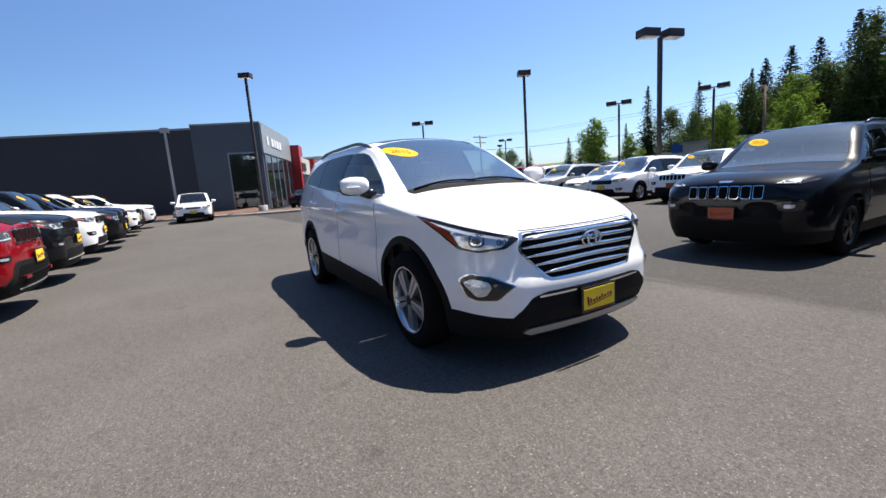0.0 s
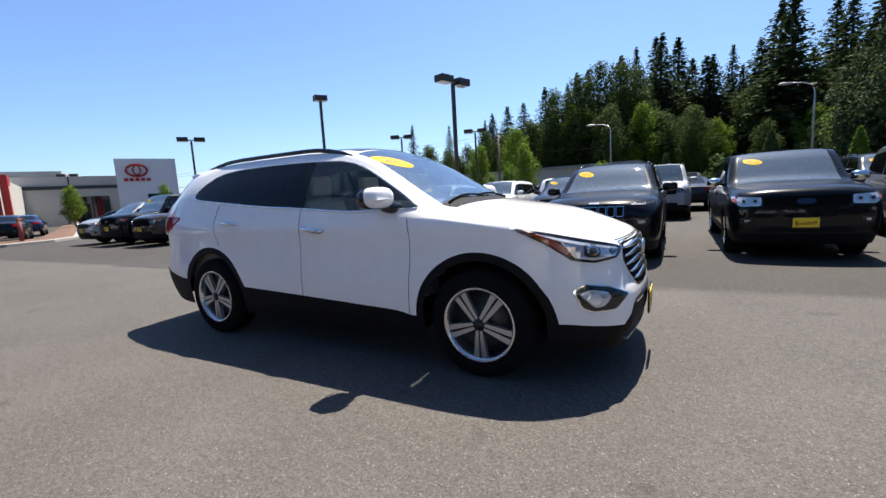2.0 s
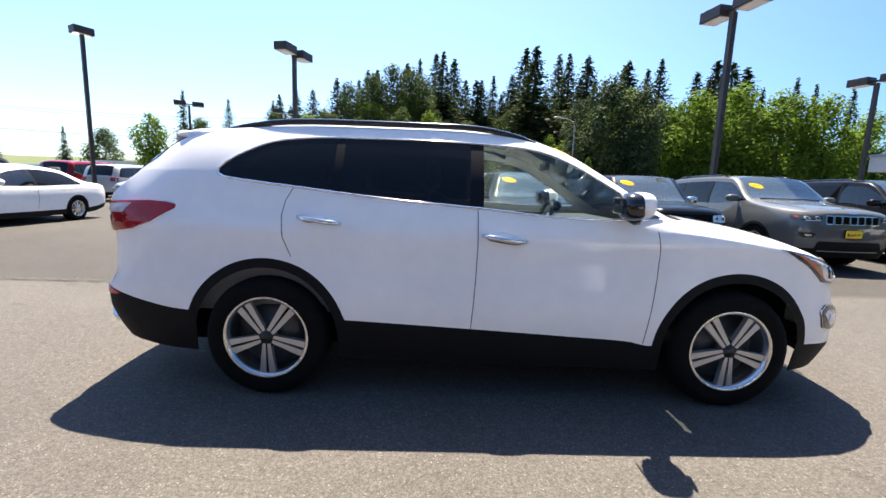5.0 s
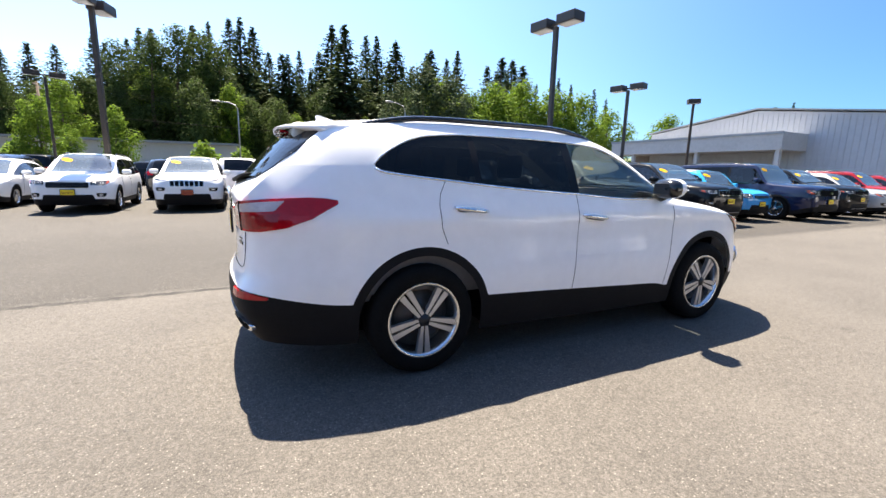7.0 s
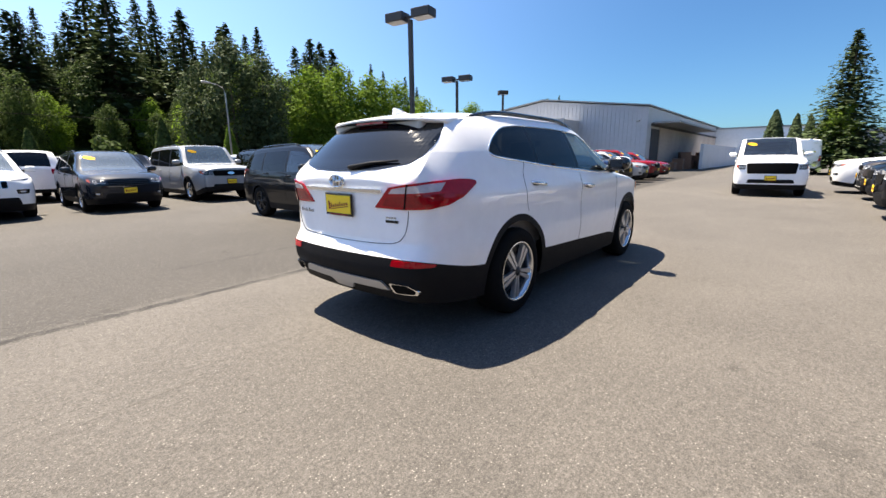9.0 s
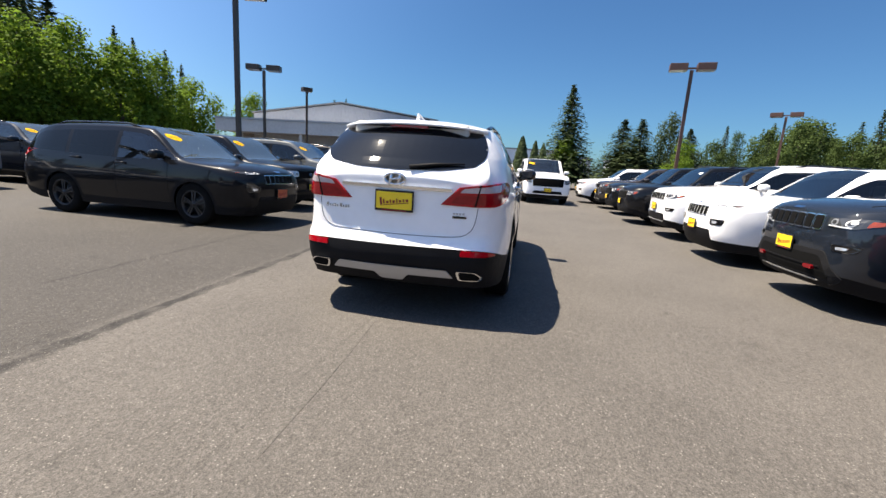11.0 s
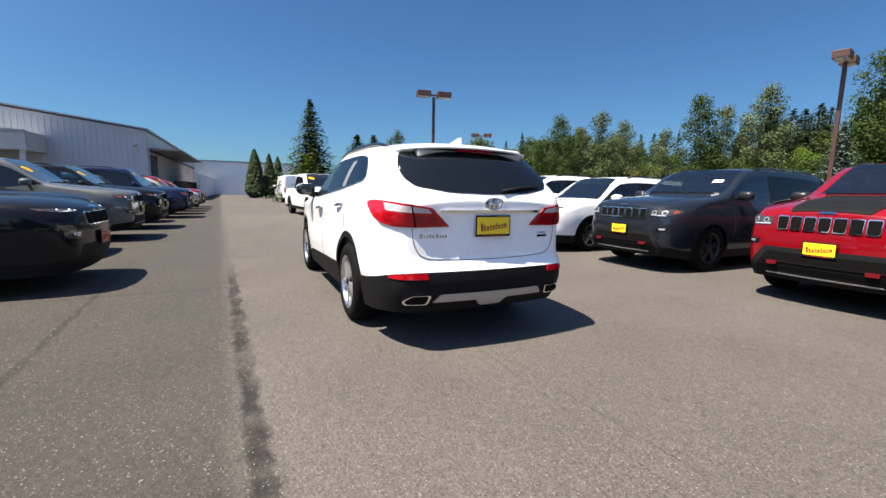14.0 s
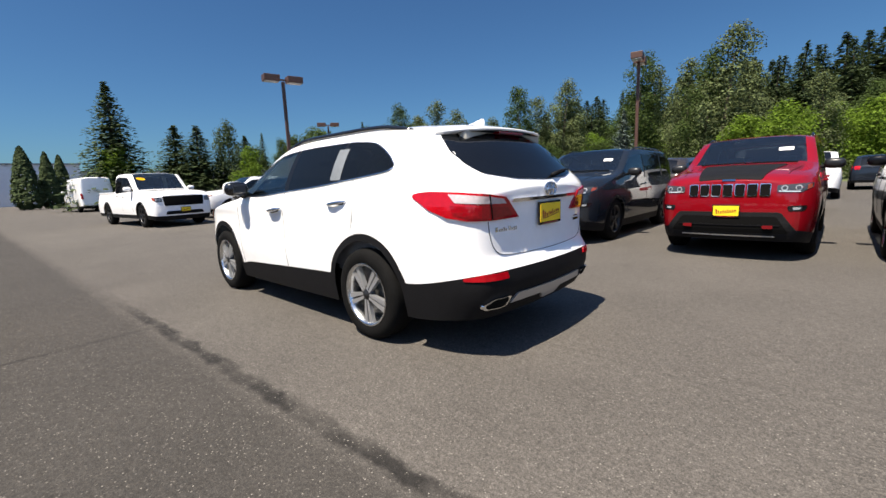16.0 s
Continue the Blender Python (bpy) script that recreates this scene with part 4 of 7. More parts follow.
def hero_spec():
    s = dict(
        hero=True, front=2.20, rear=-2.40, half=0.945, arch=0.482, arch_in=0.425, axle_z=0.365, axles=(1.40, -1.40),
        top=[(-2.40, 1.16), (-2.37, 1.22), (-2.24, 1.38), (-2.07, 1.545), (-1.99, 1.60), (-1.80, 1.650), (-1.4, 1.688), (-0.7, 1.705), (-0.2, 1.70), (0.05, 1.685), (0.23, 1.65),
             (0.43, 1.575), (0.61, 1.48), (0.78, 1.38), (0.94, 1.28), (1.08, 1.185), (1.16, 1.165), (1.58, 1.09), (1.90, 1.00), (2.08, 0.935), (2.16, 0.90), (2.20, 0.86)],
        edge=[(-2.40, 1.12), (-2.36, 1.185), (-2.22, 1.33), (-2.06, 1.455), (-1.94, 1.535), (-1.86, 1.57), (-1.58, 1.61), (-1.05, 1.635), (-0.38, 1.635), (0.04, 1.61), (0.23, 1.57),
              (0.43, 1.495), (0.61, 1.395), (0.78, 1.29), (0.94, 1.19), (1.08, 1.125), (1.2, 1.105), (1.58, 1.045), (1.90, 0.965), (2.08, 0.905), (2.16, 0.87), (2.20, 0.83)],
        belt=[(-2.40, 1.06), (-2.1, 1.17), (-1.62, 1.255), (-1.2, 1.22), (-0.75, 1.185), (-0.17, 1.145), (0.44, 1.105), (0.94, 1.09), (1.2, 1.06), (1.58, 1.0), (1.9, 0.92), (2.2, 0.79)],
        wedge=[(-2.40, 0.86), (-2.2, 0.70), (-2.0, 0.645), (-1.5, 0.635), (-0.4, 0.63), (0.1, 0.625), (0.23, 0.63), (0.61, 0.68), (0.94, 0.735), (1.2, 0.775), (1.6, 0.80), (1.9, 0.80), (2.2, 0.78)],
        plan=[(-2.40, 0.70), (-2.385, 0.765), (-2.34, 0.83), (-2.25, 0.885), (-2.1, 0.93), (-1.9, 0.965), (-1.5, 0.99), (-0.5, 1.0), (1.3, 1.0), (1.6, 0.985), (1.8, 0.95), (1.95, 0.895), (2.07, 0.82), (2.15, 0.74), (2.185, 0.68), (2.20, 0.62)],
        side=[(0.15, 0.86), (0.30, 0.895), (0.48, 0.92), (0.62, 0.93), (0.80, 0.918), (0.93, 0.915), (1.0, 0.922), (1.06, 0.91), (1.16, 0.875), (1.3, 0.845), (1.5, 0.80)],
        wbot=[(-1.70, 1.335), (-1.68, 1.318), (-1.62, 1.302), (-1.55, 1.293), (-1.2, 1.258), (-0.75, 1.215), (-0.17, 1.175), (0.44, 1.135), (0.94, 1.14)],
        wtop=[(-1.70, 1.342), (-1.685, 1.365), (-1.62, 1.420), (-1.52, 1.478), (-1.42, 1.520), (-1.32, 1.543), (-1.02, 1.565), (-0.57, 1.568), (-0.15, 1.558), (0.13, 1.54), (0.28, 1.508), (0.43, 1.445), (0.61, 1.345), (0.78, 1.245), (0.93, 1.15)],
        nose=[(0.15, -0.12), (0.24, -0.06), (0.40, 0.0), (0.56, 0.0), (0.62, -0.03), (0.75, -0.055), (0.90, -0.07), (1.0, -0.10)],
        tail=[(0.25, 0.10), (0.40, 0.01), (0.52, -0.03), (0.62, -0.02), (0.72, 0.03), (0.95, 0.035), (1.13, 0.02), (1.3, 0.05)],
        sill=[(-2.40, 0.625), (-1.9, 0.52), (-0.91, 0.49), (-0.2, 0.46), (0.41, 0.43), (0.77, 0.41), (0.90, 0.385), (1.9, 0.40), (2.05, 0.385), (2.20, 0.37)],
        low=[(-2.40, 0.30), (-1.9, 0.26), (-0.9, 0.24), (0.9, 0.22), (1.9, 0.22), (2.2, 0.21)],
        bow_f=0.14, bow_r=0.11, cols=74, arc=30, rows=(5, 12, 5, 4, 9),
        dense=[(-2.40, -1.95, 26), (1.75, 2.2, 22), (0.1, 1.15, 30)],
        dlo=(-1.69, 0.92),
        windows=[("quarter_window", -1.69, -1.02), ("rear_door_window", -0.97, -0.21), ("front_door_window", -0.13, 0.93)],
        screens=[("windshield", 0.20, 1.10)])
    return s


def fine_path(pts, n=6):
    """A corner-cut, finer version of an open line of 2D points."""
    for _ in range(3):
        q = [pts[0]]
        for a, b in zip(pts, pts[1:]):
            q += [(0.75 * a[0] + 0.25 * b[0], 0.75 * a[1] + 0.25 * b[1]), (0.25 * a[0] + 0.75 * b[0], 0.25 * a[1] + 0.75 * b[1])]
        pts = q + [pts[-1]]
    return pts


def hero_details(spec, tree, surf, o):
    D = []
    # grille: dark six-sided field with five bright bars and an oval badge
    field = [(-0.36, 0.585), (0.36, 0.585), (0.535, 0.77), (0.50, 0.865), (-0.50, 0.865), (-0.535, 0.77)]
    sub = []
    for z, w in ((0.840, 0.505), (0.790, 0.525), (0.735, 0.500), (0.680, 0.450), (0.628, 0.395)):
        ys_ = np.linspace(-w, w, 17)
        sub.append(("slat", bar_mesh("slat", [(front_x(tree, y, z) + 0.012, y, z + 0.006 * math.cos(3 * y / w)) for y in ys_], [0.006 + 0.0115 * (1 - (y / w) ** 4) for y in ys_], M_CHROME, 8), "chrome grille bar"))
    D.append(("grille", fitted("grille", tree, yz(field), FWD, 0.006, M_UNDER, 0.03, 0.05), "dark six-sided grille", tuple(sub)))
    rim = [(0.555 / 0.535 * y, z + (0.012 if z > 0.8 else -0.014 if z < 0.6 else 0)) for y, z in field]
    D.append(("grille_surround", fitted("grille_surround", tree, yz(rim), FWD, 0.003, M_CHROME, 0.03, 0.05), "", ()))
    x = front_x(tree, 0, 0.785) + 0.036
    oval = bmesh.new()
    tube(oval, [(x, 0.085 * math.cos(a), 0.785 + 0.048 * math.sin(a)) for a in np.linspace(0, 2 * math.pi, 29)], 0.008, 6)
    tube(oval, [(x, 0.042, 0.745), (x, 0.028, 0.825)], 0.009, 6)
    tube(oval, [(x, -0.028, 0.745), (x, -0.042, 0.825)], 0.009, 6)
    tube(oval, [(x, 0.035, 0.78), (x, -0.035, 0.79)], 0.008, 6)
    D.append(("badge", bm_mesh("badge", oval, M_CHROME, True), "oval chrome badge", ()))
    # lower front
    D.append(("lower_intake", fitted("lower_intake", tree, yz([(-0.62, 0.285), (0.62, 0.285), (0.66, 0.34), (0.50, 0.485), (0.40, 0.505), (-0.40, 0.505), (-0.50, 0.485), (-0.66, 0.34)]), FWD, 0.006, M_PLASTIC, 0.02, 0.05), "black lower air intake", (
        ("trim_strip", fitted("trim_strip", tree, yz([(-0.46, 0.478), (0.46, 0.478), (0.46, 0.490), (-0.46, 0.490)]), FWD, 0.011, M_CHROME, 0, 0.06), ""),)))
    D.append(("skid_plate", fitted("skid_plate", tree, yz([(-0.50, 0.235), (0.50, 0.235), (0.56, 0.265), (0.52, 0.285), (-0.52, 0.285), (-0.56, 0.265)]), FWD, 0.022, M_SILVERPL, 0.01, 0.05), "silver front skid plate", ()))
    # headlights
    way = (-1, -0.85, 0)
    q = [(1.585, 0.87, 1.000), (1.80, 0.84, 0.970), (2.0, 0.75, 0.922), (2.155, 0.52, 0.862), (2.170, 0.48, 0.842), (2.14, 0.56, 0.790), (2.05, 0.70, 0.770), (1.96, 0.79, 0.790), (1.82, 0.85, 0.895)]
    base = fitted("headlight", tree, q, way, 0.009, M_TRIM, 0.012, 0.03)
    amb = fitted("indicator", tree, [(1.64, 0.87, 0.984), (1.72, 0.865, 0.960), (1.86, 0.84, 0.880), (1.955, 0.79, 0.810), (1.93, 0.80, 0.870), (1.83, 0.84, 0.940)], way, 0.014, M_AMBER, 0.008, 0.03)
    cl = fitted("lens", tree, [(1.74, 0.855, 0.963), (1.86, 0.82, 0.936), (2.0, 0.75, 0.900), (2.14, 0.53, 0.848), (2.12, 0.57, 0.803), (2.04, 0.70, 0.785), (1.97, 0.78, 0.805), (1.90, 0.815, 0.905)], way, 0.013, M_LAMPGLASS, 0.012, 0.03)
    pr = [("light_strip", fitted("light_strip", tree, [(1.99, 0.765, 0.800), (2.05, 0.69, 0.787), (2.12, 0.565, 0.806), (2.12, 0.565, 0.816), (2.05, 0.69, 0.799), (2.00, 0.755, 0.812)], way, 0.018, M_CLEAR_LENS, 0.003, 0.02), ""),
          ("light_strip", fitted("light_strip", tree, [(1.78, 0.845, 0.948), (1.90, 0.805, 0.922), (2.0, 0.745, 0.894), (2.13, 0.54, 0.846), (2.13, 0.54, 0.838), (2.0, 0.745, 0.882), (1.90, 0.805, 0.910)], way, 0.018, M_CLEAR_LENS, 0.003, 0.02), "")]
    u = Vector((0.85, -1, 0)).normalized()

    def lamp_ring(c, a0, b0):
        return [Vector(c) + u * a0 * math.copysign(abs(math.cos(a)) ** 0.7, math.cos(a)) + Vector((0, 0, b0 * math.copysign(abs(math.sin(a)) ** 0.7, math.sin(a)))) for a in np.linspace(0, 6.283, 21)[:-1]]
    for c, a0, b0 in (((2.035, 0.70, 0.845), 0.052, 0.040), ((2.115, 0.57, 0.832), 0.030, 0.019)):
        pr.append(("projector", fitted("projector", tree, lamp_ring(c, a0, b0), way, 0.018, M_LAMP, 0, 0.02), ""))
        pr.append(("reflector", fitted("reflector", tree, lamp_ring(c, a0 * 0.72, b0 * 0.72), way, 0.021, M_CHROME, 0, 0.02), ""))
        pr.append(("bulb_lens", fitted("bulb_lens", tree, lamp_ring(c, a0 * 0.48, b0 * 0.48), way, 0.024, M_LAMP, 0, 0.02), ""))
    pair(D, "headlight", base, "swept clear headlight with amber side strip", (("indicator", amb, "amber side strip"), ("lens", cl, "")) + tuple(pr))
    # fog lamps in chrome-edged pods
    q = [(2.00, 0.845, 0.610), (2.04, 0.78, 0.648), (2.12, 0.66, 0.628), (2.185, 0.52, 0.572), (2.165, 0.555, 0.546), (2.12, 0.61, 0.482), (2.05, 0.74, 0.475), (2.02, 0.80, 0.50)]
    lamp = [(2.02, 0.82, 0.59), (2.05, 0.76, 0.615), (2.10, 0.67, 0.598), (2.11, 0.65, 0.565), (2.08, 0.68, 0.512), (2.05, 0.73, 0.503)]
    bulb = [Vector((2.06, 0.735, 0.556)) + Vector((0.65, -0.76, 0)) * 0.034 * math.cos(a) + Vector((0, 0, 0.034 * math.sin(a))) for a in np.linspace(0, 6.283, 15)[:-1]]
    pair(D, "fog_lamp", fitted("fog_lamp", tree, q, way, 0.010, M_CHROME, 0.02, 0.03), "fog lamp in a dark pod", (
        ("pod", fitted("pod", tree, ring(q, 0.93), way, 0.013, M_TRIM, 0.02, 0.03), ""),
        ("lens", fitted("lens", tree, lamp, way, 0.017, M_LAMPGLASS, 0.02, 0.03), ""),
        ("bulb_lens", fitted("bulb_lens", tree, bulb, way, 0.021, M_CLEAR_LENS, 0, 0.03), "")))
    # tail: lamps, glass, spoiler, reflectors, exhausts
    back = (1, -0.75, 0)
    q = [(-1.945, 0.87, 1.118), (-1.95, 0.865, 1.140), (-2.02, 0.86, 1.152), (-2.12, 0.85, 1.156), (-2.30, 0.77, 1.146), (-2.40, 0.62, 1.126), (-2.455, 0.505, 1.104), (-2.50, 0.395, 0.962), (-2.43, 0.60, 0.957), (-2.32, 0.76, 0.962), (-2.20, 0.825, 0.985), (-2.08, 0.862, 1.035)]
    wh = [(-2.22, 0.815, 1.136), (-2.30, 0.768, 1.130), (-2.40, 0.615, 1.110), (-2.445, 0.53, 1.094), (-2.455, 0.505, 1.062), (-2.40, 0.615, 1.066), (-2.30, 0.768, 1.076), (-2.25, 0.795, 1.080)]
    dk = [(-2.22, 0.81, 1.066), (-2.30, 0.768, 1.058), (-2.40, 0.615, 1.046), (-2.46, 0.49, 1.036), (-2.475, 0.45, 0.978), (-2.41, 0.60, 0.973), (-2.32, 0.755, 0.978), (-2.23, 0.80, 1.005)]
    pair(D, "tail_light", fitted("tail_light", tree, q, back, 0.014, M_RED_LENS, 0.006, 0.025), "red wrap-round tail light", (
        ("clear_band", fitted("clear_band", tree, wh, back, 0.018, M_TAILCLEAR, 0.006, 0.025), "clear reversing lamp band"),
        ("inner_lens", fitted("inner_lens", tree, dk, back, 0.017, M_DEEPRED, 0.010, 0.025), "darker red inner lens"),
        ("lamp_seam", fitted("lamp_seam", tree, [(-2.40, 0.640, 1.128), (-2.40, 0.628, 1.128), (-2.405, 0.600, 0.958), (-2.405, 0.612, 0.958)], back, 0.0205, M_UNDER, 0, 0.03), "")))
    gl = [(0.60, 1.262), (0.67, 1.33), (0.672, 1.40), (0.653, 1.465), (0.630, 1.515), (0.592, 1.553), (-0.592, 1.553), (-0.630, 1.515), (-0.653, 1.465), (-0.672, 1.40), (-0.67, 1.33), (-0.60, 1.262), (-0.35, 1.222), (0.0, 1.210), (0.35, 1.222)]
    D.append(("rear_window", fitted("rear_window", tree, [(-2.3, y, z) for y, z in gl], AFT, 0.009, M_REARGLASS, 0.03, 0.03), "dark tinted rear window", (
        ("wiper", bar_mesh("wiper", [(rear_x(tree, y, 1.24 + dz) - 0.03, y, 1.24 + dz) for y, dz in ((-0.10, -0.005), (-0.30, 0.025), (-0.52, 0.04))], [0.016, 0.012, 0.006], M_PLASTIC), ""),)))
    sp = bmesh.new()
    prof = []
    def skin(x, y):
        return tree.ray_cast(Vector((x, y, 4)), Vector((0, 0, -1)))[0].z
    for k in range(41):
        y = -0.640 + 1.28 * k / 40
        e = (y / 0.640) ** 2
        d = 0.028 * e
        bx = rear_x(tree, y, 1.560 - d)
        xb = bx - 0.072 * (1 - e ** 5) - 0.004
        x0, x1 = max(-1.78, bx + 0.12), (xb + max(-1.78, bx + 0.12)) / 2
        z0, z2 = skin(x0, y) + 0.002, 1.603 - d
        prof.append([(x0, y, z0), (x1, y, max(skin(x1, y) + 0.005, (z0 + z2) / 2 + 0.006)), (xb + 0.04, y, z2), (xb, y, 1.592 - d), (xb + 0.006, y, 1.576 - d), (bx + 0.04, y, 1.556 - d)])
    rows = [[sp.verts.new(p) for p in r] for r in prof]
    for a, b in zip(rows, rows[1:]):
        for i in range(5):
            # underside faces in black, standing in for the shade beneath the lip
            sp.faces.new((a[i], a[i + 1], b[i + 1], b[i])).material_index = 1 if i == 4 and abs(a[0].co.y) < 0.5 else 0
    sp.faces.new(rows[0]), sp.faces.new(rows[-1])
    spoiler = bm_mesh("spoiler", sp, PAINT["white"], True)
    spoiler.materials.append(M_TRIM)
    D.append(("spoiler", spoiler, "white roof-edge spoiler", (
        ("brake_light", box_mesh("brake_light", rear_x(tree, 0, 1.56) - 0.05, rear_x(tree, 0, 1.56) + 0.01, -0.16, 0.16, 1.556, 1.578, M_RED_LENS), "red high brake light"),)))
    fin = bmesh.new()
    pts = [(-1.90, 1.62), (-1.905, 1.700), (-1.885, 1.704), (-1.80, 1.678), (-1.72, 1.664), (-1.72, 1.64)]
    ls = [fin.verts.new((x, 0.022 if z < 1.70 else 0.006, z)) for x, z in pts]
    rs = [fin.verts.new((x, -0.022 if z < 1.70 else -0.006, z)) for x, z in pts]
    fin.faces.new(ls), fin.faces.new(rs[::-1])
    for i in range(len(pts)):
        k = (i + 1) % len(pts)
        fin.faces.new((ls[i], rs[i], rs[k], ls[k]))
    D.append(("antenna", bm_mesh("antenna", fin, PAINT["white"]), "shark-fin antenna", ()))
    pair(D, "reflector", fitted("reflector", tree, [(-2.38, 0.83, 0.592), (-2.4, 0.72, 0.618), (-2.45, 0.54, 0.616), (-2.45, 0.53, 0.574), (-2.38, 0.83, 0.574)], (1, -0.35, 0), 0.010, M_RED_LENS, 0.008, 0.04), "red bumper reflector")
    tipq = [(-2.45, 0.735, 0.405), (-2.45, 0.675, 0.450), (-2.45, 0.525, 0.450), (-2.45, 0.545, 0.372), (-2.45, 0.72, 0.372)]
    pair(D, "exhaust_tip", fitted("exhaust_tip", tree, tipq, AFT, 0.022, M_CHROME, 0.02, 0.04, 0.03), "chrome exhaust trim", (
        ("bore", fitted("bore", tree, ring(tipq, 0.82), AFT, 0.026, M_UNDER, 0.02, 0.04), ""),))
    D.append(("rear_skid_plate", fitted("rear_skid_plate", tree, [(-2.5, 0.45, 0.450), (-2.5, -0.45, 0.450), (-2.5, -0.505, 0.385), (-2.5, -0.14, 0.385), (-2.5, -0.09, 0.330), (-2.5, 0.09, 0.330), (-2.5, 0.14, 0.385), (-2.5, 0.505, 0.385)], AFT, 0.016, M_SILVERPL, 0.015, 0.05), "silver rear skid plate", ()))
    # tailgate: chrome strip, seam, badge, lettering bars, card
    D.append(("tailgate_strip", fitted("tailgate_strip", tree, [(-2.5, 0.45, 1.088), (-2.5, -0.45, 1.088), (-2.5, -0.45, 1.066), (-2.5, 0.45, 1.066)], AFT, 0.014, M_CHROME, 0.006, 0.06), "", ()))
    seam = [(0.655, 0.95), (0.645, 0.84), (0.62, 0.775), (0.56, 0.722), (0.40, 0.708), (0.0, 0.702), (-0.40, 0.708), (-0.56, 0.722), (-0.62, 0.775), (-0.645, 0.84), (-0.655, 0.95)]
    D.append(("tailgate_seam", bar_mesh("tailgate_seam", [(rear_x(tree, y, z) - 0.001, y, z) for y, z in fine_path(seam)], 0.0026, M_SEAM, 5), "", ()))
    x = rear_x(tree, 0, 1.135) - 0.012
    bd = bmesh.new()
    tube(bd, [(x, 0.085 * math.cos(a), 1.137 + 0.044 * math.sin(a)) for a in np.linspace(0, 2 * math.pi, 29)], 0.008, 6)
    bf = [bd.verts.new((x + 0.006, 0.082 * math.cos(a), 1.137 + 0.042 * math.sin(a))) for a in np.linspace(0, 2 * math.pi, 25)[:-1]]
    bd.faces.new(bf)
    tube(bd, [(x, 0.042, 1.10), (x, 0.028, 1.172)], 0.009, 6)
    tube(bd, [(x, -0.028, 1.10), (x, -0.042, 1.172)], 0.009, 6)
    tube(bd, [(x, 0.035, 1.132), (x, -0.035, 1.142)], 0.008, 6)
    D.append(("badge", bm_mesh("badge", bd, M_CHROME, True), "oval chrome badge", ()))
    for y0, y1, z0, z1, mt in ((0.600, 0.578, 0.878, 0.908, 0), (0.568, 0.554, 0.878, 0.896, 0), (0.546, 0.532, 0.878, 0.896, 0), (0.524, 0.512, 0.878, 0.904, 0), (0.504, 0.490, 0.878, 0.896, 0),
                               (0.474, 0.454, 0.878, 0.908, 0), (0.446, 0.432, 0.878, 0.896, 0), (0.424, 0.410, 0.876, 0.898, 0), (0.402, 0.390, 0.878, 0.902, 0),
                               (-0.470, -0.482, 0.892, 0.904, 0), (-0.492, -0.506, 0.892, 0.904, 0), (-0.516, -0.530, 0.892, 0.904, 0), (-0.540, -0.554, 0.892, 0.904, 0), (-0.464, -0.572, 0.862, 0.880, 1)):
        q = [(-2.5, y0, z0), (-2.5, y1, z0), (-2.5, y1, z1), (-2.5, y0, z1)]
        D.append(("lettering", fitted("lettering", tree, q, AFT, 0.006, M_TRIM if mt else M_ALLOY, 0, 0.05, 0.006), "", ()))
    # sides: mirror, handles, seams, window moulding, roof rails, crease
    mir = blob("mirror", 0.082, 0.122, 0.074, None, Matrix.Translation((0.715, 0.995, 1.228)) @ Matrix.Rotation(radians(12), 4, "Z"), 2.7, 24, 14)
    mb = blob("mirror_base", 0.072, 0.124, 0.077, M_TRIM, Matrix.Translation((0.678, 0.996, 1.222)) @ Matrix.Rotation(radians(12), 4, "Z"), 2.7)
    arm = bar_mesh("mirror_arm", [(0.77, 0.83, 1.135), (0.75, 0.88, 1.155), (0.72, 0.94, 1.18)], [0.050, 0.046, 0.050], M_TRIM)
    glass = box_mesh("mirror_glass", 0.600, 0.610, 0.925, 1.060, 1.180, 1.266, M_LAMP, 0.004)
    led = blob("repeater", 0.012, 0.06, 0.006, M_CLEAR_LENS, Matrix.Translation((0.80, 1.04, 1.215)) @ Matrix.Rotation(radians(12), 4, "Z"))
    pair(D, "mirror", mir, "white door mirror", (("mirror_base", mb, ""), ("mirror_arm", arm, ""), ("mirror_glass", glass, ""), ("repeater", led, "")))
    for xa, za, xb, zb in ((-0.135, 1.022, 0.12, 0.992), (-1.205, 1.092, -0.955, 1.062)):
        pts, n = [], 9
        for t in np.linspace(0, 1, n):
            x, z = xa + (xb - xa) * t, za + (zb - za) * t
            pts.append((x, surf(x, z).y + 0.004 + 0.030 * math.sin(math.pi * min(max(t, 0.0), 1.0)) ** 0.4, z))
        cup = blob("handle_recess", 0.085, 0.006, 0.036, PAINT["white"], Matrix.Translation(((xa + xb) / 2 - 0.01, surf((xa + xb) / 2, za).y, (za + zb) / 2 - 0.004)))
        # gloss-black strip drawn for the shadow behind and below the handle
        shade_strip = blob("handle_gap", 0.100, 0.004, 0.013, M_TRIM, Matrix.Translation(((xa + xb) / 2, surf((xa + xb) / 2, za).y + 0.006, (za + zb) / 2 - 0.014)) @ Matrix.Rotation(radians(6.5), 4, "Y"))
        pair(D, "door_handle", bar_mesh("door_handle", pts, [0.010, 0.014, 0.016, 0.016, 0.016, 0.016, 0.016, 0.014, 0.010], M_CHROME), "chrome door handle", (("handle_recess", cup, ""), ("handle_gap", shade_strip, "")))

    def seam_path(pts, n=5):
        out = []
        for (xa, za), (xb, zb) in zip(pts, pts[1:]):
            out += [surf(xa + (xb - xa) * t / n, za + (zb - za) * t / n) for t in range(n)]
        return out + [surf(*pts[-1])]
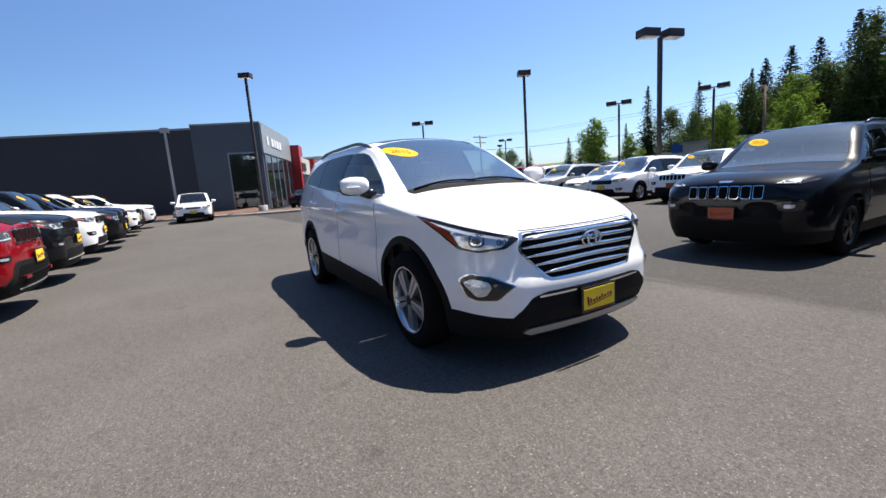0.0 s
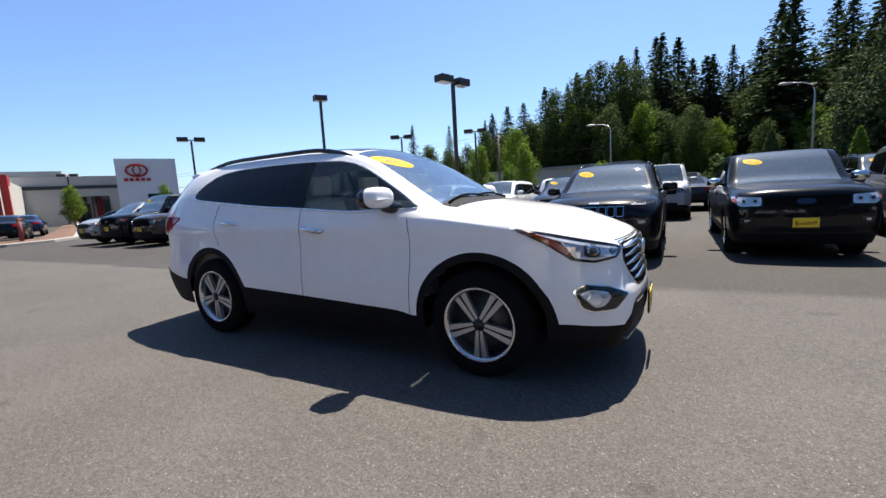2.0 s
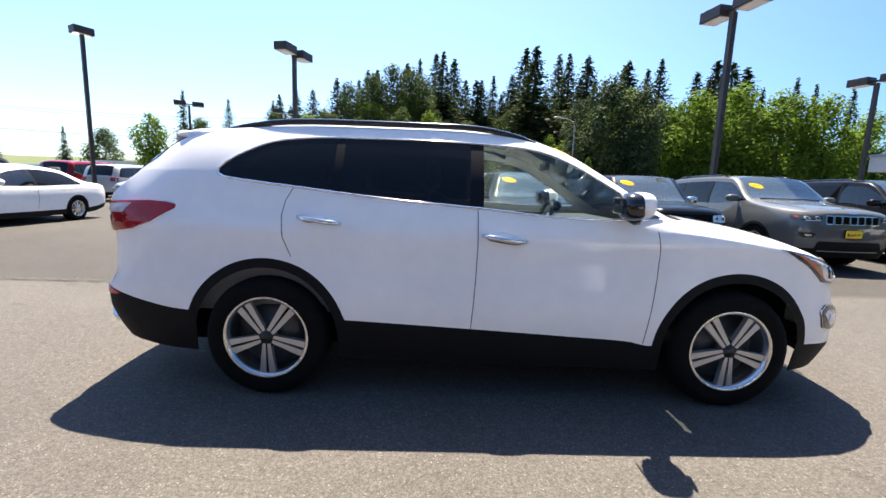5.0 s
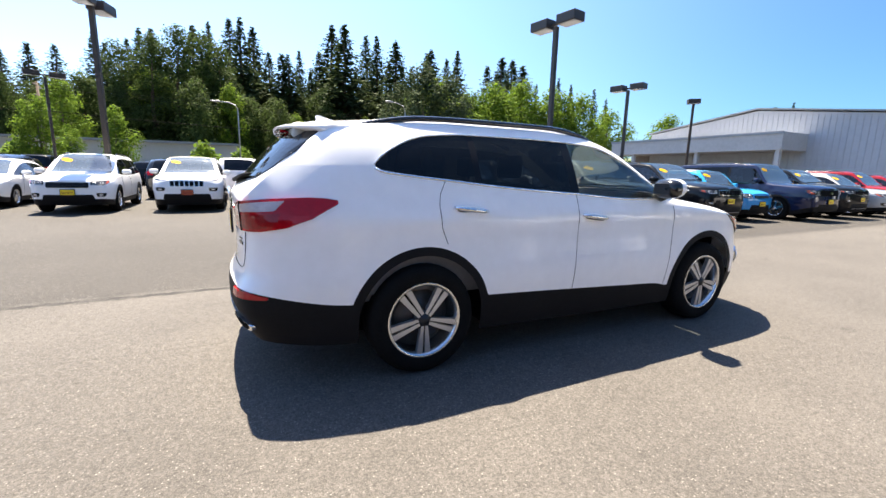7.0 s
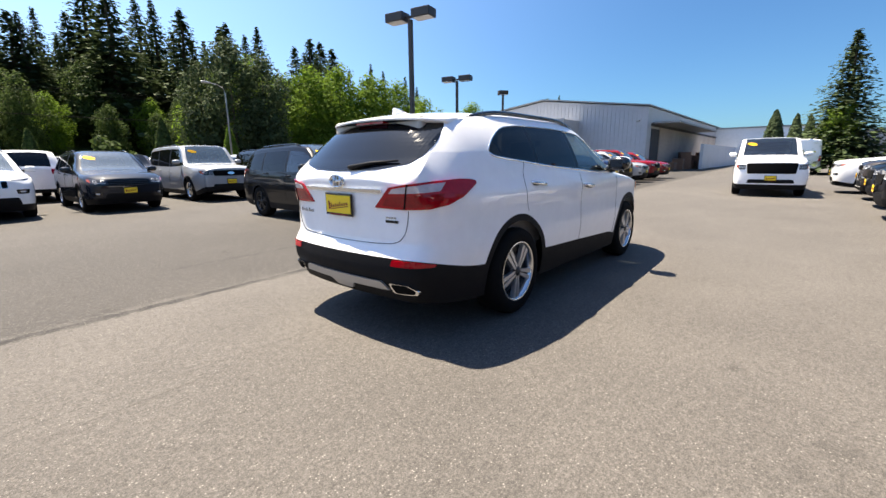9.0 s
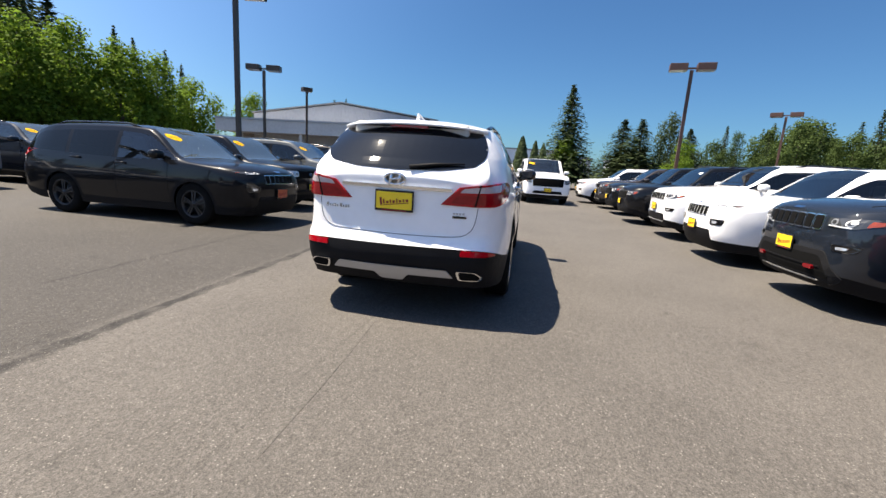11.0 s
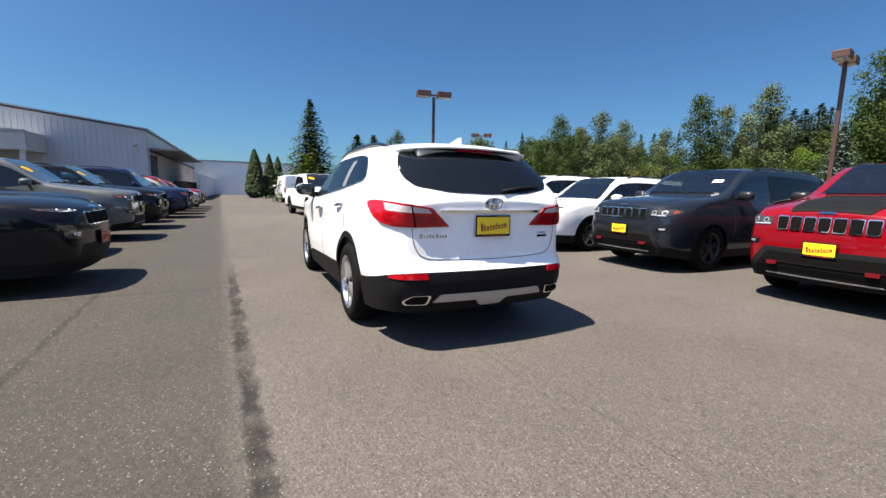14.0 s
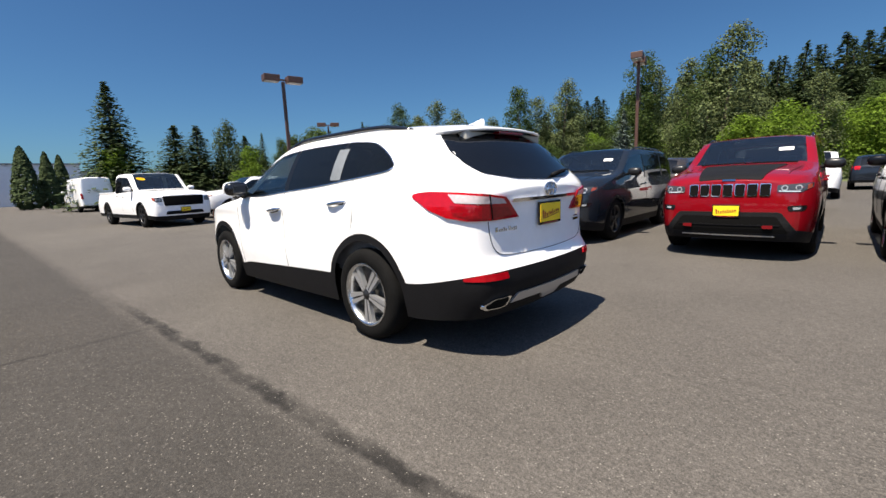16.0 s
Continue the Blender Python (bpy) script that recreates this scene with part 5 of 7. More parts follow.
    for pts in ([(-0.165, 1.17), (-0.160, 0.95), (-0.165, 0.75), (-0.182, 0.46)], [(0.885, 1.10), (0.905, 0.95), (0.902, 0.80), (0.862, 0.40)],
                [(-1.245, 1.255), (-1.285, 1.18), (-1.30, 1.10), (-1.29, 0.97), (-1.245, 0.86)]):
        pair(D, "door_seam", bar_mesh("door_seam", seam_path(pts), 0.0024, M_SEAM, 5))
    wb, wt = smooth_curve(spec["wbot"]), smooth_curve(spec["wtop"])
    xs = list(np.linspace(-1.695, 0.935, 70))
    low = [surf(x, wb(x)) + Vector((0, 0.002, 0)) for x in xs]
    up = [surf(x, wt(x)) + Vector((0, 0.002, 0)) for x in xs]
    pair(D, "window_moulding", bar_mesh("window_moulding", low, 0.0085, M_CHROME, 6), "bright window moulding")
    pair(D, "window_moulding", bar_mesh("window_moulding", up[::-1], 0.0055, M_CHROME, 6), "bright window moulding")
    rail = []
    for t in np.linspace(0, 1, 22):
        x = -1.72 + 1.92 * t
        yy = 0.605 + 0.01 * math.sin(math.pi * t)
        h = tree.ray_cast(Vector((x, yy, 4)), Vector((0, 0, -1)))[0]
        rail.append((x, yy, h.z - 0.014 + 0.040 * min(1, 6 * t, 6 * (1 - t)) ** 0.7))
    pair(D, "roof_rail", bar_mesh("roof_rail", rail, 0.019, M_TRIM, 8), "black roof rail")
    q = [(-1.15, -0.44, 1.7), (-1.15, 0.44, 1.7), (0.17, 0.47, 1.7), (0.17, -0.47, 1.7)]
    D.append(("sunroof", fitted("sunroof", tree, q, (0, 0, -1), 0.004, M_REARGLASS, 0.06, 0.08, 0.004), "dark panoramic roof glass", ()))
    D.append(("hood_seam", bar_mesh("hood_seam", [(front_x(tree, y, 0.883) - 0.0, y, 0.883) for y in np.linspace(-0.52, 0.52, 15)], 0.004, M_UNDER, 5), "", ()))
    for y0, y1 in ((0.55, -0.10), (-0.02, -0.62)):
        pts = []
        for t in np.linspace(0, 1, 8):
            y, x = y0 + (y1 - y0) * t, 1.10 - 0.10 * math.sin(math.pi * (0.15 + 0.7 * t)) * (0.5)
            h = tree.ray_cast(Vector((x, y, 4)), Vector((0, 0, -1)))[0]
            pts.append((x, y, h.z + 0.014))
        D.append(("wiper", bar_mesh("wiper", pts, 0.009, M_UNDER, 6), "black windshield wiper", ()))
    q = [(1.04, 0.68, 1.2), (1.16, 0.66, 1.2), (1.19, 0.30, 1.2), (1.20, 0.0, 1.2), (1.19, -0.30, 1.2), (1.16, -0.66, 1.2), (1.04, -0.68, 1.2), (1.09, 0.0, 1.2)]
    D.append(("cowl", fitted("cowl", tree, q, (0, 0, -1), 0.003, M_PLASTIC, 0.02, 0.06, 0.004), "", ()))
    sheet = [(-0.91, 0.8, 1.515), (-1.06, 0.8, 1.515), (-1.06, 0.8, 1.262), (-0.91, 0.8, 1.262)]
    D.append(("window_sheet", fitted("window_sheet", tree, sheet, (0, -1, 0), 0.003, M_SHEET, 0, 0.05, 0.0), "pale printed sheet on the rear side window", ()))
    # cabin
    for x, z in ((0.02, 0.66), (-0.85, 0.70), (-1.62, 0.80)):
        for y in (0.37, -0.37):
            D.append(("seat", (SEAT_BEIGE, pose(x, y, z)), "light leather seat", ()))
    dash = bmesh.new()
    box(dash, 0.62, 1.02, -0.72, 0.72, 0.62, 1.09, 0.06)
    D.append(("dashboard", bm_mesh("dashboard", dash, M_CABIN, True), "", ()))
    st = bmesh.new()
    tube(st, [(0.52 + 0.06 * math.sin(a), 0.37 + 0.185 * math.cos(a), 1.02 + 0.175 * math.sin(a)) for a in np.linspace(0, 2 * math.pi, 25)], 0.016, 8)
    tube(st, [(0.52, 0.20, 1.02), (0.56, 0.37, 1.0), (0.52, 0.54, 1.02)], 0.02, 6)
    tube(st, [(0.54, 0.37, 1.0), (0.70, 0.37, 0.93)], 0.035, 8)
    D.append(("steering_wheel", bm_mesh("steering_wheel", st, M_TRIM, True), "", ()))
    D.append(("inner_mirror", box_mesh("inner_mirror", 0.40, 0.43, -0.12, 0.12, 1.44, 1.50, M_TRIM, 0.01), "", ()))
    fl = bmesh.new()
    box(fl, -2.15, 0.95, -0.80, 0.80, 0.50, 0.60)
    for sg in (1, -1):
        box(fl, -2.0, 0.95, sg * 0.80, sg * 0.83, 0.55, 1.08)
    D.append(("cabin_floor", bm_mesh("cabin_floor", fl, M_CABIN), "", ()))
    return D


M_REARGLASS = material("dark_tinted_glass", (0.005, 0.006, 0.008), 0.03, spec=0.4)
KINDS = {
    "hero": (hero_spec(), 0.365, hero_details, dict(card_z=0.405, sticker=(-0.44, 1.515))),
    "gc": (suv_spec(L=4.83, wb=2.915, fo=0.92, H=1.77, half=0.965, hood=1.150, cowl=1.270, roofx=0.34, cowlx=1.04, belt=1.10, tailz=1.12, slant=0.38, axle_z=0.38, nose_top=1.055, edge_w=0.765, low_f=0.27, arch=0.45), 0.385, common_details,
           opt("seven", (0.85, 1.015, 0.47), (0.905, 1.015, 0.52, 0.87), (0.42, 0.56, 0.60), mirror=(0.82, 1.26), fog=(0.62, 0.70, 0.62, 0.80), card_z=0.70, sticker=(-0.44, 1.53), nose=2.38, hooks=0, chin=0.38,
               handles=((-0.02, 1.0), (-1.05, 1.03)), seams=((-0.14, 0.46, 1.06), (0.93, 0.46, 1.08)), rails=(-1.9, 0.2), dash=1.1, dash_z=1.06)),
    "gcred": (suv_spec(L=4.83, wb=2.915, fo=0.92, H=1.76, half=0.94, hood=1.175, cowl=1.305, roofx=0.30, cowlx=1.02, belt=1.11, tailz=1.12, slant=0.38, axle_z=0.39, nose_top=1.065, edge_w=0.755, low_f=0.27, arch=0.45), 0.395, common_details,
              opt("seven", (0.85, 1.025, 0.47), (0.905, 1.02, 0.52, 0.86), (0.37, 0.58, 0.67), mirror=(0.82, 1.25), fog=(0.67, 0.74, 0.65, 0.80), card_z=0.67, sticker=(-0.44, 1.50), nose=2.38, hooks=0.445, chin=0.33, hood_decal=True,
                  handles=((-0.02, 1.0), (-1.05, 1.03)), seams=((-0.14, 0.46, 1.06), (0.93, 0.46, 1.08)), rails=(-1.9, 0.2), dash=1.1, dash_z=1.06)),
    "cherokee": (suv_spec(L=4.62, wb=2.70, fo=0.95, H=1.66, half=0.93, hood=1.06, cowl=1.13, roofx=0.30, cowlx=1.08, belt=1.04, tailz=1.05, slant=0.40, axle_z=0.365, nose_top=0.94, edge_w=0.68, low_f=0.22, arch=0.43), 0.365, common_details,
                 opt("seven", (0.745, 0.915, 0.43), (0.915, 0.965, 0.50, 0.82), (0.34, 0.54, 0.62), mirror=(0.78, 1.16), fog=(0.62, 0.72, 0.56, 0.76), card_z=0.585, sticker=(-0.42, 1.46), rails=(-1.7, 0.15),
                     handles=((-0.05, 0.98), (-1.0, 1.02)), dash=1.1, dash_z=1.04)),
    "durango": (suv_spec(L=5.10, wb=3.04, fo=0.95, H=1.78, half=0.965, hood=1.12, cowl=1.18, roofx=0.40, cowlx=1.12, belt=1.06, tailz=1.10, slant=0.35, axle_z=0.38, nose_top=1.0, edge_w=0.71, low_f=0.30, arch=0.45), 0.385, common_details,
                opt("mesh", (0.72, 0.92, 0.48), (0.82, 0.95, 0.53, 0.86), (0.34, 0.56, 0.64), mirror=(0.85, 1.2), card_z=0.62, sticker=(-0.44, 1.55), rails=(-2.0, 0.2), dash=1.1, dash_z=1.06, emblem=False)),
    "bigsuv": (suv_spec(L=5.0, wb=3.0, fo=0.95, H=1.90, half=0.98, hood=1.18, cowl=1.24, roofx=0.55, cowlx=1.12, belt=1.12, tailz=1.15, slant=0.22, axle_z=0.39, nose_top=1.08, edge_w=0.76, low_f=0.34, arch=0.46, box_nose=0.12), 0.39, common_details,
               opt("mesh", (0.84, 1.02, 0.52), (0.86, 1.03, 0.56, 0.88), (0.40, 0.58, 0.60), mirror=(0.88, 1.3), card_z=0.66, sticker=(-0.46, 1.66), rails=(-1.9, 0.3), dash=1.1, dash_z=1.1, seams=((-0.14, 0.46, 1.1), (0.93, 0.46, 1.1)))),
    "cross": (suv_spec(L=4.52, wb=2.69, fo=0.90, H=1.66, half=0.92, hood=1.02, cowl=1.10, roofx=0.25, cowlx=1.10, belt=1.0, tailz=1.05, slant=0.40, axle_z=0.355, nose_top=0.88, edge_w=0.66, arch=0.42), 0.355, common_details,
              opt("bars", (0.70, 0.84, 0.44), (0.76, 0.90, 0.48, 0.84), (0.34, 0.52, 0.56), mirror=(0.78, 1.12), fog=(0.46, 0.56, 0.60, 0.76), card_z=0.58, sticker=(-0.42, 1.44), rails=(-1.7, 0.1), dash=1.08, dash_z=1.0)),
    "hatch": (suv_spec(L=4.14, wb=2.57, fo=0.84, H=1.61, half=0.90, hood=1.00, cowl=1.06, roofx=0.45, cowlx=1.05, belt=0.98, tailz=1.08, slant=0.20, axle_z=0.33, nose_top=0.88, edge_w=0.70, arch=0.40), 0.33, common_details,
              opt("bars", (0.74, 0.82, 0.36), (0.74, 0.90, 0.46, 0.82), (0.32, 0.54, 0.52), mirror=(0.78, 1.10), card_z=0.56, sticker=(-0.42, 1.42), dash=1.0, dash_z=0.98)),
    "sedan": (sedan_spec(), 0.33, common_details,
              opt("chrome", (0.62, 0.74, 0.42), (0.66, 0.78, 0.48, 0.84), (0.28, 0.46, 0.52), mirror=(0.75, 1.02), tail=(0.82, 0.96, 0.45, 0.80), fog=(0.36, 0.45, 0.58, 0.76), card_z=0.48, sticker=(-0.40, 1.30), handles=((-0.1, 0.84), (-1.1, 0.86)),
                  seams=((-0.24, 0.36, 0.92), (0.90, 0.36, 0.92)), seats=(-0.1, -0.9), dash=1.0, dash_z=0.90)),
    "ranger": (pickup_spec(5.0, 3.19, 0.85, 1.70, 0.90, 1.08, 1.14, 0.98, -0.75, 1.06, 0.37, 0.44, 1.02), 0.37, common_details,
               opt("mesh", (0.78, 0.94, 0.46), (0.80, 0.95, 0.50, 0.84), (0.42, 0.50, 0.55), mirror=(0.98, 1.18), fog=(0.55, 0.63, 0.62, 0.72), blue=True, lamp_mat=M_LAMPGLASS, card_z=0.56, sticker=(-0.42, 1.50), handles=((0.15, 0.96),), seams=((0.10, 0.5, 1.0), (1.10, 0.5, 1.0)), seats=(0.15,), dash=1.25, dash_z=1.04, tail=(0.75, 1.0, 0.72, 0.84))),
    "ram": (pickup_spec(5.82, 3.57, 1.02, 1.96, 1.005, 1.24, 1.32, 1.10, -0.90, 1.28, 0.41, 0.50, 1.18), 0.415, common_details,
            opt("mesh", (0.74, 1.07, 0.62), (0.86, 1.04, 0.68, 0.93), (0.44, 0.56, 0.62), mirror=(0.95, 1.36), card_z=0.60, sticker=(-0.52, 1.72), handles=((0.05, 1.12), (-0.62, 1.14)), seams=((0.0, 0.55, 1.2), (1.05, 0.55, 1.2)), seats=(0.1, -0.7), dash=1.15, dash_z=1.2, tail=(0.9, 1.2, 0.85, 0.95), emblem=False)),
}
def van_spec():
    s = suv_spec(L=5.9, wb=3.66, fo=1.0, H=2.45, half=0.98, hood=1.15, cowl=1.25, roofx=1.25, cowlx=2.0, belt=1.15, tailz=2.2, slant=0.12, axle_z=0.35, nose_top=0.95, edge_w=0.82, arch=0.42)
    r = s["rear"]
    s["top"] = [(r, 2.36), (r + 0.05, 2.42), (-0.5, 2.45), (1.1, 2.40), (1.35, 2.28), (2.05, 1.28), (s["front"] - 0.25, 1.12), (s["front"], 0.95)]
    s["edge"] = [(x, z - 0.08) for x, z in s["top"]]
    s["wedge"] = [(r, 0.84), (-0.5, 0.84), (1.1, 0.82), (2.05, 0.80), (s["front"], 0.76)]
    s["belt"] = [(r, 1.25), (0, 1.2), (2.0, 1.12), (s["front"], 0.82)]
    s["wbot"] = [(r, 1.3), (0.8, 1.25), (2.0, 1.2)]
    s["wtop"] = [(0.75, 1.3), (0.85, 1.95), (1.3, 1.92), (1.9, 1.24)]
    s["windows"] = [("front_door_window", 0.8, 1.9)]
    s["dlo"] = (0.78, 1.9)
    s["screens"] = [("windshield", 1.32, 1.98)]
    s["side"] = [(0.15, 0.9), (0.5, 0.96), (0.9, 0.98), (1.4, 0.97), (2.4, 0.88)]
    s["tail"] = [(0.2, 0.0), (2.4, 0.08)]
    s["plan"] = [(r, 0.92), (r + 0.06, 0.96), (r + 0.3, 1.0), (1.8, 1.0), (s["front"] - 0.3, 0.94), (s["front"], 0.74)]
    s["bow_r"] = 0.02
    return s


KINDS["van"] = (van_spec(), 0.35, common_details,
                opt("bars", (0.72, 0.86, 0.40), (0.80, 0.98, 0.52, 0.84), (0.32, 0.5, 0.6), mirror=(1.55, 1.45), sticker=(-0.42, 1.8), handles=((0.9, 1.1),), seams=((0.75, 0.45, 2.1), (1.7, 0.45, 1.1)), seats=(0.8,), dash=2.0, dash_z=1.15, tail=(0.9, 1.3, 0.78, 0.92)))

# ---- ground ----
def hill(x, y):
    """Height of the land: level lot, wooded slopes behind it to both sides."""
    a = step(72, 135, y) * 15 * step(-75, -20, x) * (1 - 0.5 * step(60, 140, x)) + step(135, 320, y) * 12
    b = step(-62, -190, y) * 17 * (1 - 0.75 * step(0, 150, x)) + step(-190, -420, y) * 20
    return a + b


M_ASPHALT = bpy.data.materials.new("worn_asphalt")
M_ASPHALT.use_nodes = True


def ground_nodes(m):
    nt = m.node_tree
    p = nt.nodes["Principled BSDF"]
    tc = nt.nodes.new("ShaderNodeTexCoord")

    def noise_tex(scale, detail=4.0, rough=0.55):
        n = nt.nodes.new("ShaderNodeTexNoise")
        n.inputs["Scale"].default_value, n.inputs["Detail"].default_value, n.inputs["Roughness"].default_value = scale, detail, rough
        nt.links.new(tc.outputs["Object"], n.inputs["Vector"])
        return n.outputs["Fac"]

    def ramp(fac, a, b, lo, hi):
        r = nt.nodes.new("ShaderNodeMapRange")
        r.inputs["From Min"].default_value, r.inputs["From Max"].default_value = a, b
        r.inputs["To Min"].default_value, r.inputs["To Max"].default_value = lo, hi
        nt.links.new(fac, r.inputs["Value"])
        return r.outputs[0]

    def mul(a, b):
        n = nt.nodes.new("ShaderNodeMath")
        n.operation = "MULTIPLY"
        nt.links.new(a, n.inputs[0])
        nt.links.new(b, n.inputs[1])
        return n.outputs[0]
    # broad wear, blotches, fine binder and pale stones
    v = mul(ramp(noise_tex(0.12), 0.3, 0.7, 0.88, 1.12), ramp(noise_tex(0.9), 0.3, 0.7, 0.90, 1.10))
    v = mul(v, ramp(noise_tex(60, 4, 0.7), 0.36, 0.64, 0.60, 1.40))
    st = ramp(noise_tex(2.3, 3), 0.66, 0.74, 1.0, 0.72)
    v = mul(v, st)
    v = mul(v, ramp(noise_tex(7.0, 2), 0.70, 0.76, 1.0, 0.78))
    v = mul(v, ramp(noise_tex(16.0, 5, 0.7), 0.25, 0.75, 0.76, 1.24))
    v = mul(v, ramp(noise_tex(170.0, 2, 0.6), 0.36, 0.64, 0.66, 1.34))
    # the older, darker lane north of the tar seam
    pos = nt.nodes.new("ShaderNodeSeparateXYZ")
    nt.links.new(tc.outputs["Object"], pos.inputs[0])
    edge_ = nt.nodes.new("ShaderNodeMath")
    edge_.operation = "MULTIPLY_ADD"
    nt.links.new(pos.outputs[0], edge_.inputs[0])
    edge_.inputs[1].default_value, edge_.inputs[2].default_value = -0.042, -1.93
    off = nt.nodes.new("ShaderNodeMath")
    off.operation = "ADD"
    nt.links.new(pos.outputs[1], off.inputs[0])
    nt.links.new(edge_.outputs[0], off.inputs[1])
    wob = nt.nodes.new("ShaderNodeMath")
    wob.operation = "MULTIPLY_ADD"
    nt.links.new(noise_tex(1.7, 5, 0.65), wob.inputs[0])
    wob.inputs[1].default_value = 0.22
    nt.links.new(off.outputs[0], wob.inputs[2])
    ragged = wob.outputs[0]
    v = mul(v, ramp(ragged, 0.06, 0.24, 1.0, 0.52))

    def stain(side_, slope, level, half, depth, x0, x1, fade):
        """A dark, ragged, partly worn away line y = slope x + level (side_ 0) or x = slope y + level (side_ 1)."""
        a_, b_ = (pos.outputs[0], pos.outputs[1]) if side_ == 0 else (pos.outputs[1], pos.outputs[0])
        ln = nt.nodes.new("ShaderNodeMath")
        ln.operation = "MULTIPLY_ADD"
        nt.links.new(a_, ln.inputs[0])
        ln.inputs[1].default_value, ln.inputs[2].default_value = -slope, -level
        d_ = nt.nodes.new("ShaderNodeMath")
        nt.links.new(ln.outputs[0], d_.inputs[0])
        nt.links.new(b_, d_.inputs[1])
        w_ = nt.nodes.new("ShaderNodeMath")
        w_.operation = "MULTIPLY_ADD"
        nt.links.new(noise_tex(4.5, 6, 0.7), w_.inputs[0])
        w_.inputs[1].default_value = half * 3.2
        nt.links.new(d_.outputs[0], w_.inputs[2])
        c_ = nt.nodes.new("ShaderNodeMath")
        c_.operation = "SUBTRACT"
        nt.links.new(w_.outputs[0], c_.inputs[0])
        c_.inputs[1].default_value = half * 1.6
        e_ = nt.nodes.new("ShaderNodeMath")
        e_.operation = "ABSOLUTE"
        nt.links.new(c_.outputs[0], e_.inputs[0])
        k_ = mul(ramp(e_.outputs[0], half * 0.55, half * 1.35, depth, 0.0), ramp(noise_tex(3.1, 4), 0.32, 0.54, 0.40, 1.0))
        k_ = mul(mul(k_, ramp(a_, x0 - 0.25, x0, 0.0, 1.0)), ramp(a_, x1, x1 + fade, 1.0, 0.12))
        return ramp(k_, 0.0, 1.0, 1.0, 0.0)
    v = mul(v, stain(0, 0.042, 1.90, 0.056, 0.80, -9.0, 0.6, 1.5))
    v = mul(v, stain(0, 0.048, 3.27, 0.030, 0.45, -2.7, 1.0, 3.0))
    v = mul(v, stain(1, -0.05, 0.54, 0.028, 0.45, 1.95, 3.4, 0.4))
    v = mul(v, stain(0, -0.03, 0.05, 0.008, 0.22, -4.6, -2.6, 0.3))
    v = mul(v, ramp(off.outputs[0], 2.6, 6.0, 1.0, 1.3))
    vor = nt.nodes.new("ShaderNodeTexVoronoi")
    vor.inputs["Scale"].default_value = 95
    nt.links.new(tc.outputs["Object"], vor.inputs["Vector"])
    sp_ = nt.nodes.new("ShaderNodeSeparateColor")
    nt.links.new(vor.outputs["Color"], sp_.inputs[0])
    stone = mul(ramp(sp_.outputs[0], 0.86, 1.0, 0.0, 1.0), ramp(vor.outputs["Distance"], 0.25, 0.45, 1.0, 0.0))
    base = nt.nodes.new("ShaderNodeVectorMath")
    base.operation = "SCALE"
    base.inputs[0].default_value = (0.076, 0.069, 0.0622)
    nt.links.new(v, base.inputs["Scale"])
    mix = nt.nodes.new("ShaderNodeMix")
    mix.data_type = "RGBA"
    mix.inputs["B"].default_value = (0.24, 0.222, 0.198, 1)
    nt.links.new(stone, mix.inputs["Factor"])
    nt.links.new(base.outputs[0], mix.inputs["A"])
    # grass and scrub beyond the lot
    xyz = nt.nodes.new("ShaderNodeSeparateXYZ")
    nt.links.new(tc.outputs["Object"], xyz.inputs[0])
    north = ramp(xyz.outputs[1], 62, 66, 0, 1)
    south = ramp(xyz.outputs[1], -38, -42, 0, 1)
    mx = nt.nodes.new("ShaderNodeMath")
    mx.operation = "MAXIMUM"
    nt.links.new(north, mx.inputs[0])
    nt.links.new(south, mx.inputs[1])
    gr = nt.nodes.new("ShaderNodeVectorMath")
    gr.operation = "SCALE"
    gr.inputs[0].default_value = (0.085, 0.105, 0.035)
    nt.links.new(ramp(noise_tex(0.5, 6), 0.3, 0.7, 0.55, 1.4), gr.inputs["Scale"])
    mix2 = nt.nodes.new("ShaderNodeMix")
    mix2.data_type = "RGBA"
    nt.links.new(mx.outputs[0], mix2.inputs["Factor"])
    nt.links.new(mix.outputs["Result"], mix2.inputs["A"])
    nt.links.new(gr.outputs[0], mix2.inputs["B"])
    nt.links.new(mix2.outputs["Result"], p.inputs["Base Color"])
    nt.links.new(ramp(noise_tex(30, 4), 0.3, 0.7, 0.74, 0.97), p.inputs["Roughness"])
    p.inputs["Specular IOR Level"].default_value = 0.34
    b = nt.nodes.new("ShaderNodeBump")
    b.inputs["Strength"].default_value, b.inputs["Distance"].default_value = 0.8, 0.006
    nt.links.new(noise_tex(70, 5, 0.7), b.inputs["Height"])
    nt.links.new(b.outputs[0], p.inputs["Normal"])


ground_nodes(M_ASPHALT)
gx = [-1500, -700, -400, -250, -180] + list(range(-150, 161, 10)) + [190, 260, 400, 700, 1500]
gy = [-1500, -800, -500, -350, -250] + list(range(-200, 201, 10)) + [240, 300, 400, 700, 1500]
gv = [(x, y, hill(x, y)) for y in gy for x in gx]
gf = [(j * len(gx) + i, j * len(gx) + i + 1, (j + 1) * len(gx) + i + 1, (j + 1) * len(gx) + i) for j in range(len(gy) - 1) for i in range(len(gx) - 1)]
ground = tagged(new("ground", mesh_of("ground", gv, gf, M_ASPHALT)), "worn grey asphalt lot with grassy slopes beyond", "ground", kind="structure")

# a hairline crack
M_CRACK = material("hairline_crack", (0.070, 0.064, 0.056), 0.9, vary=0.3, scale=6)


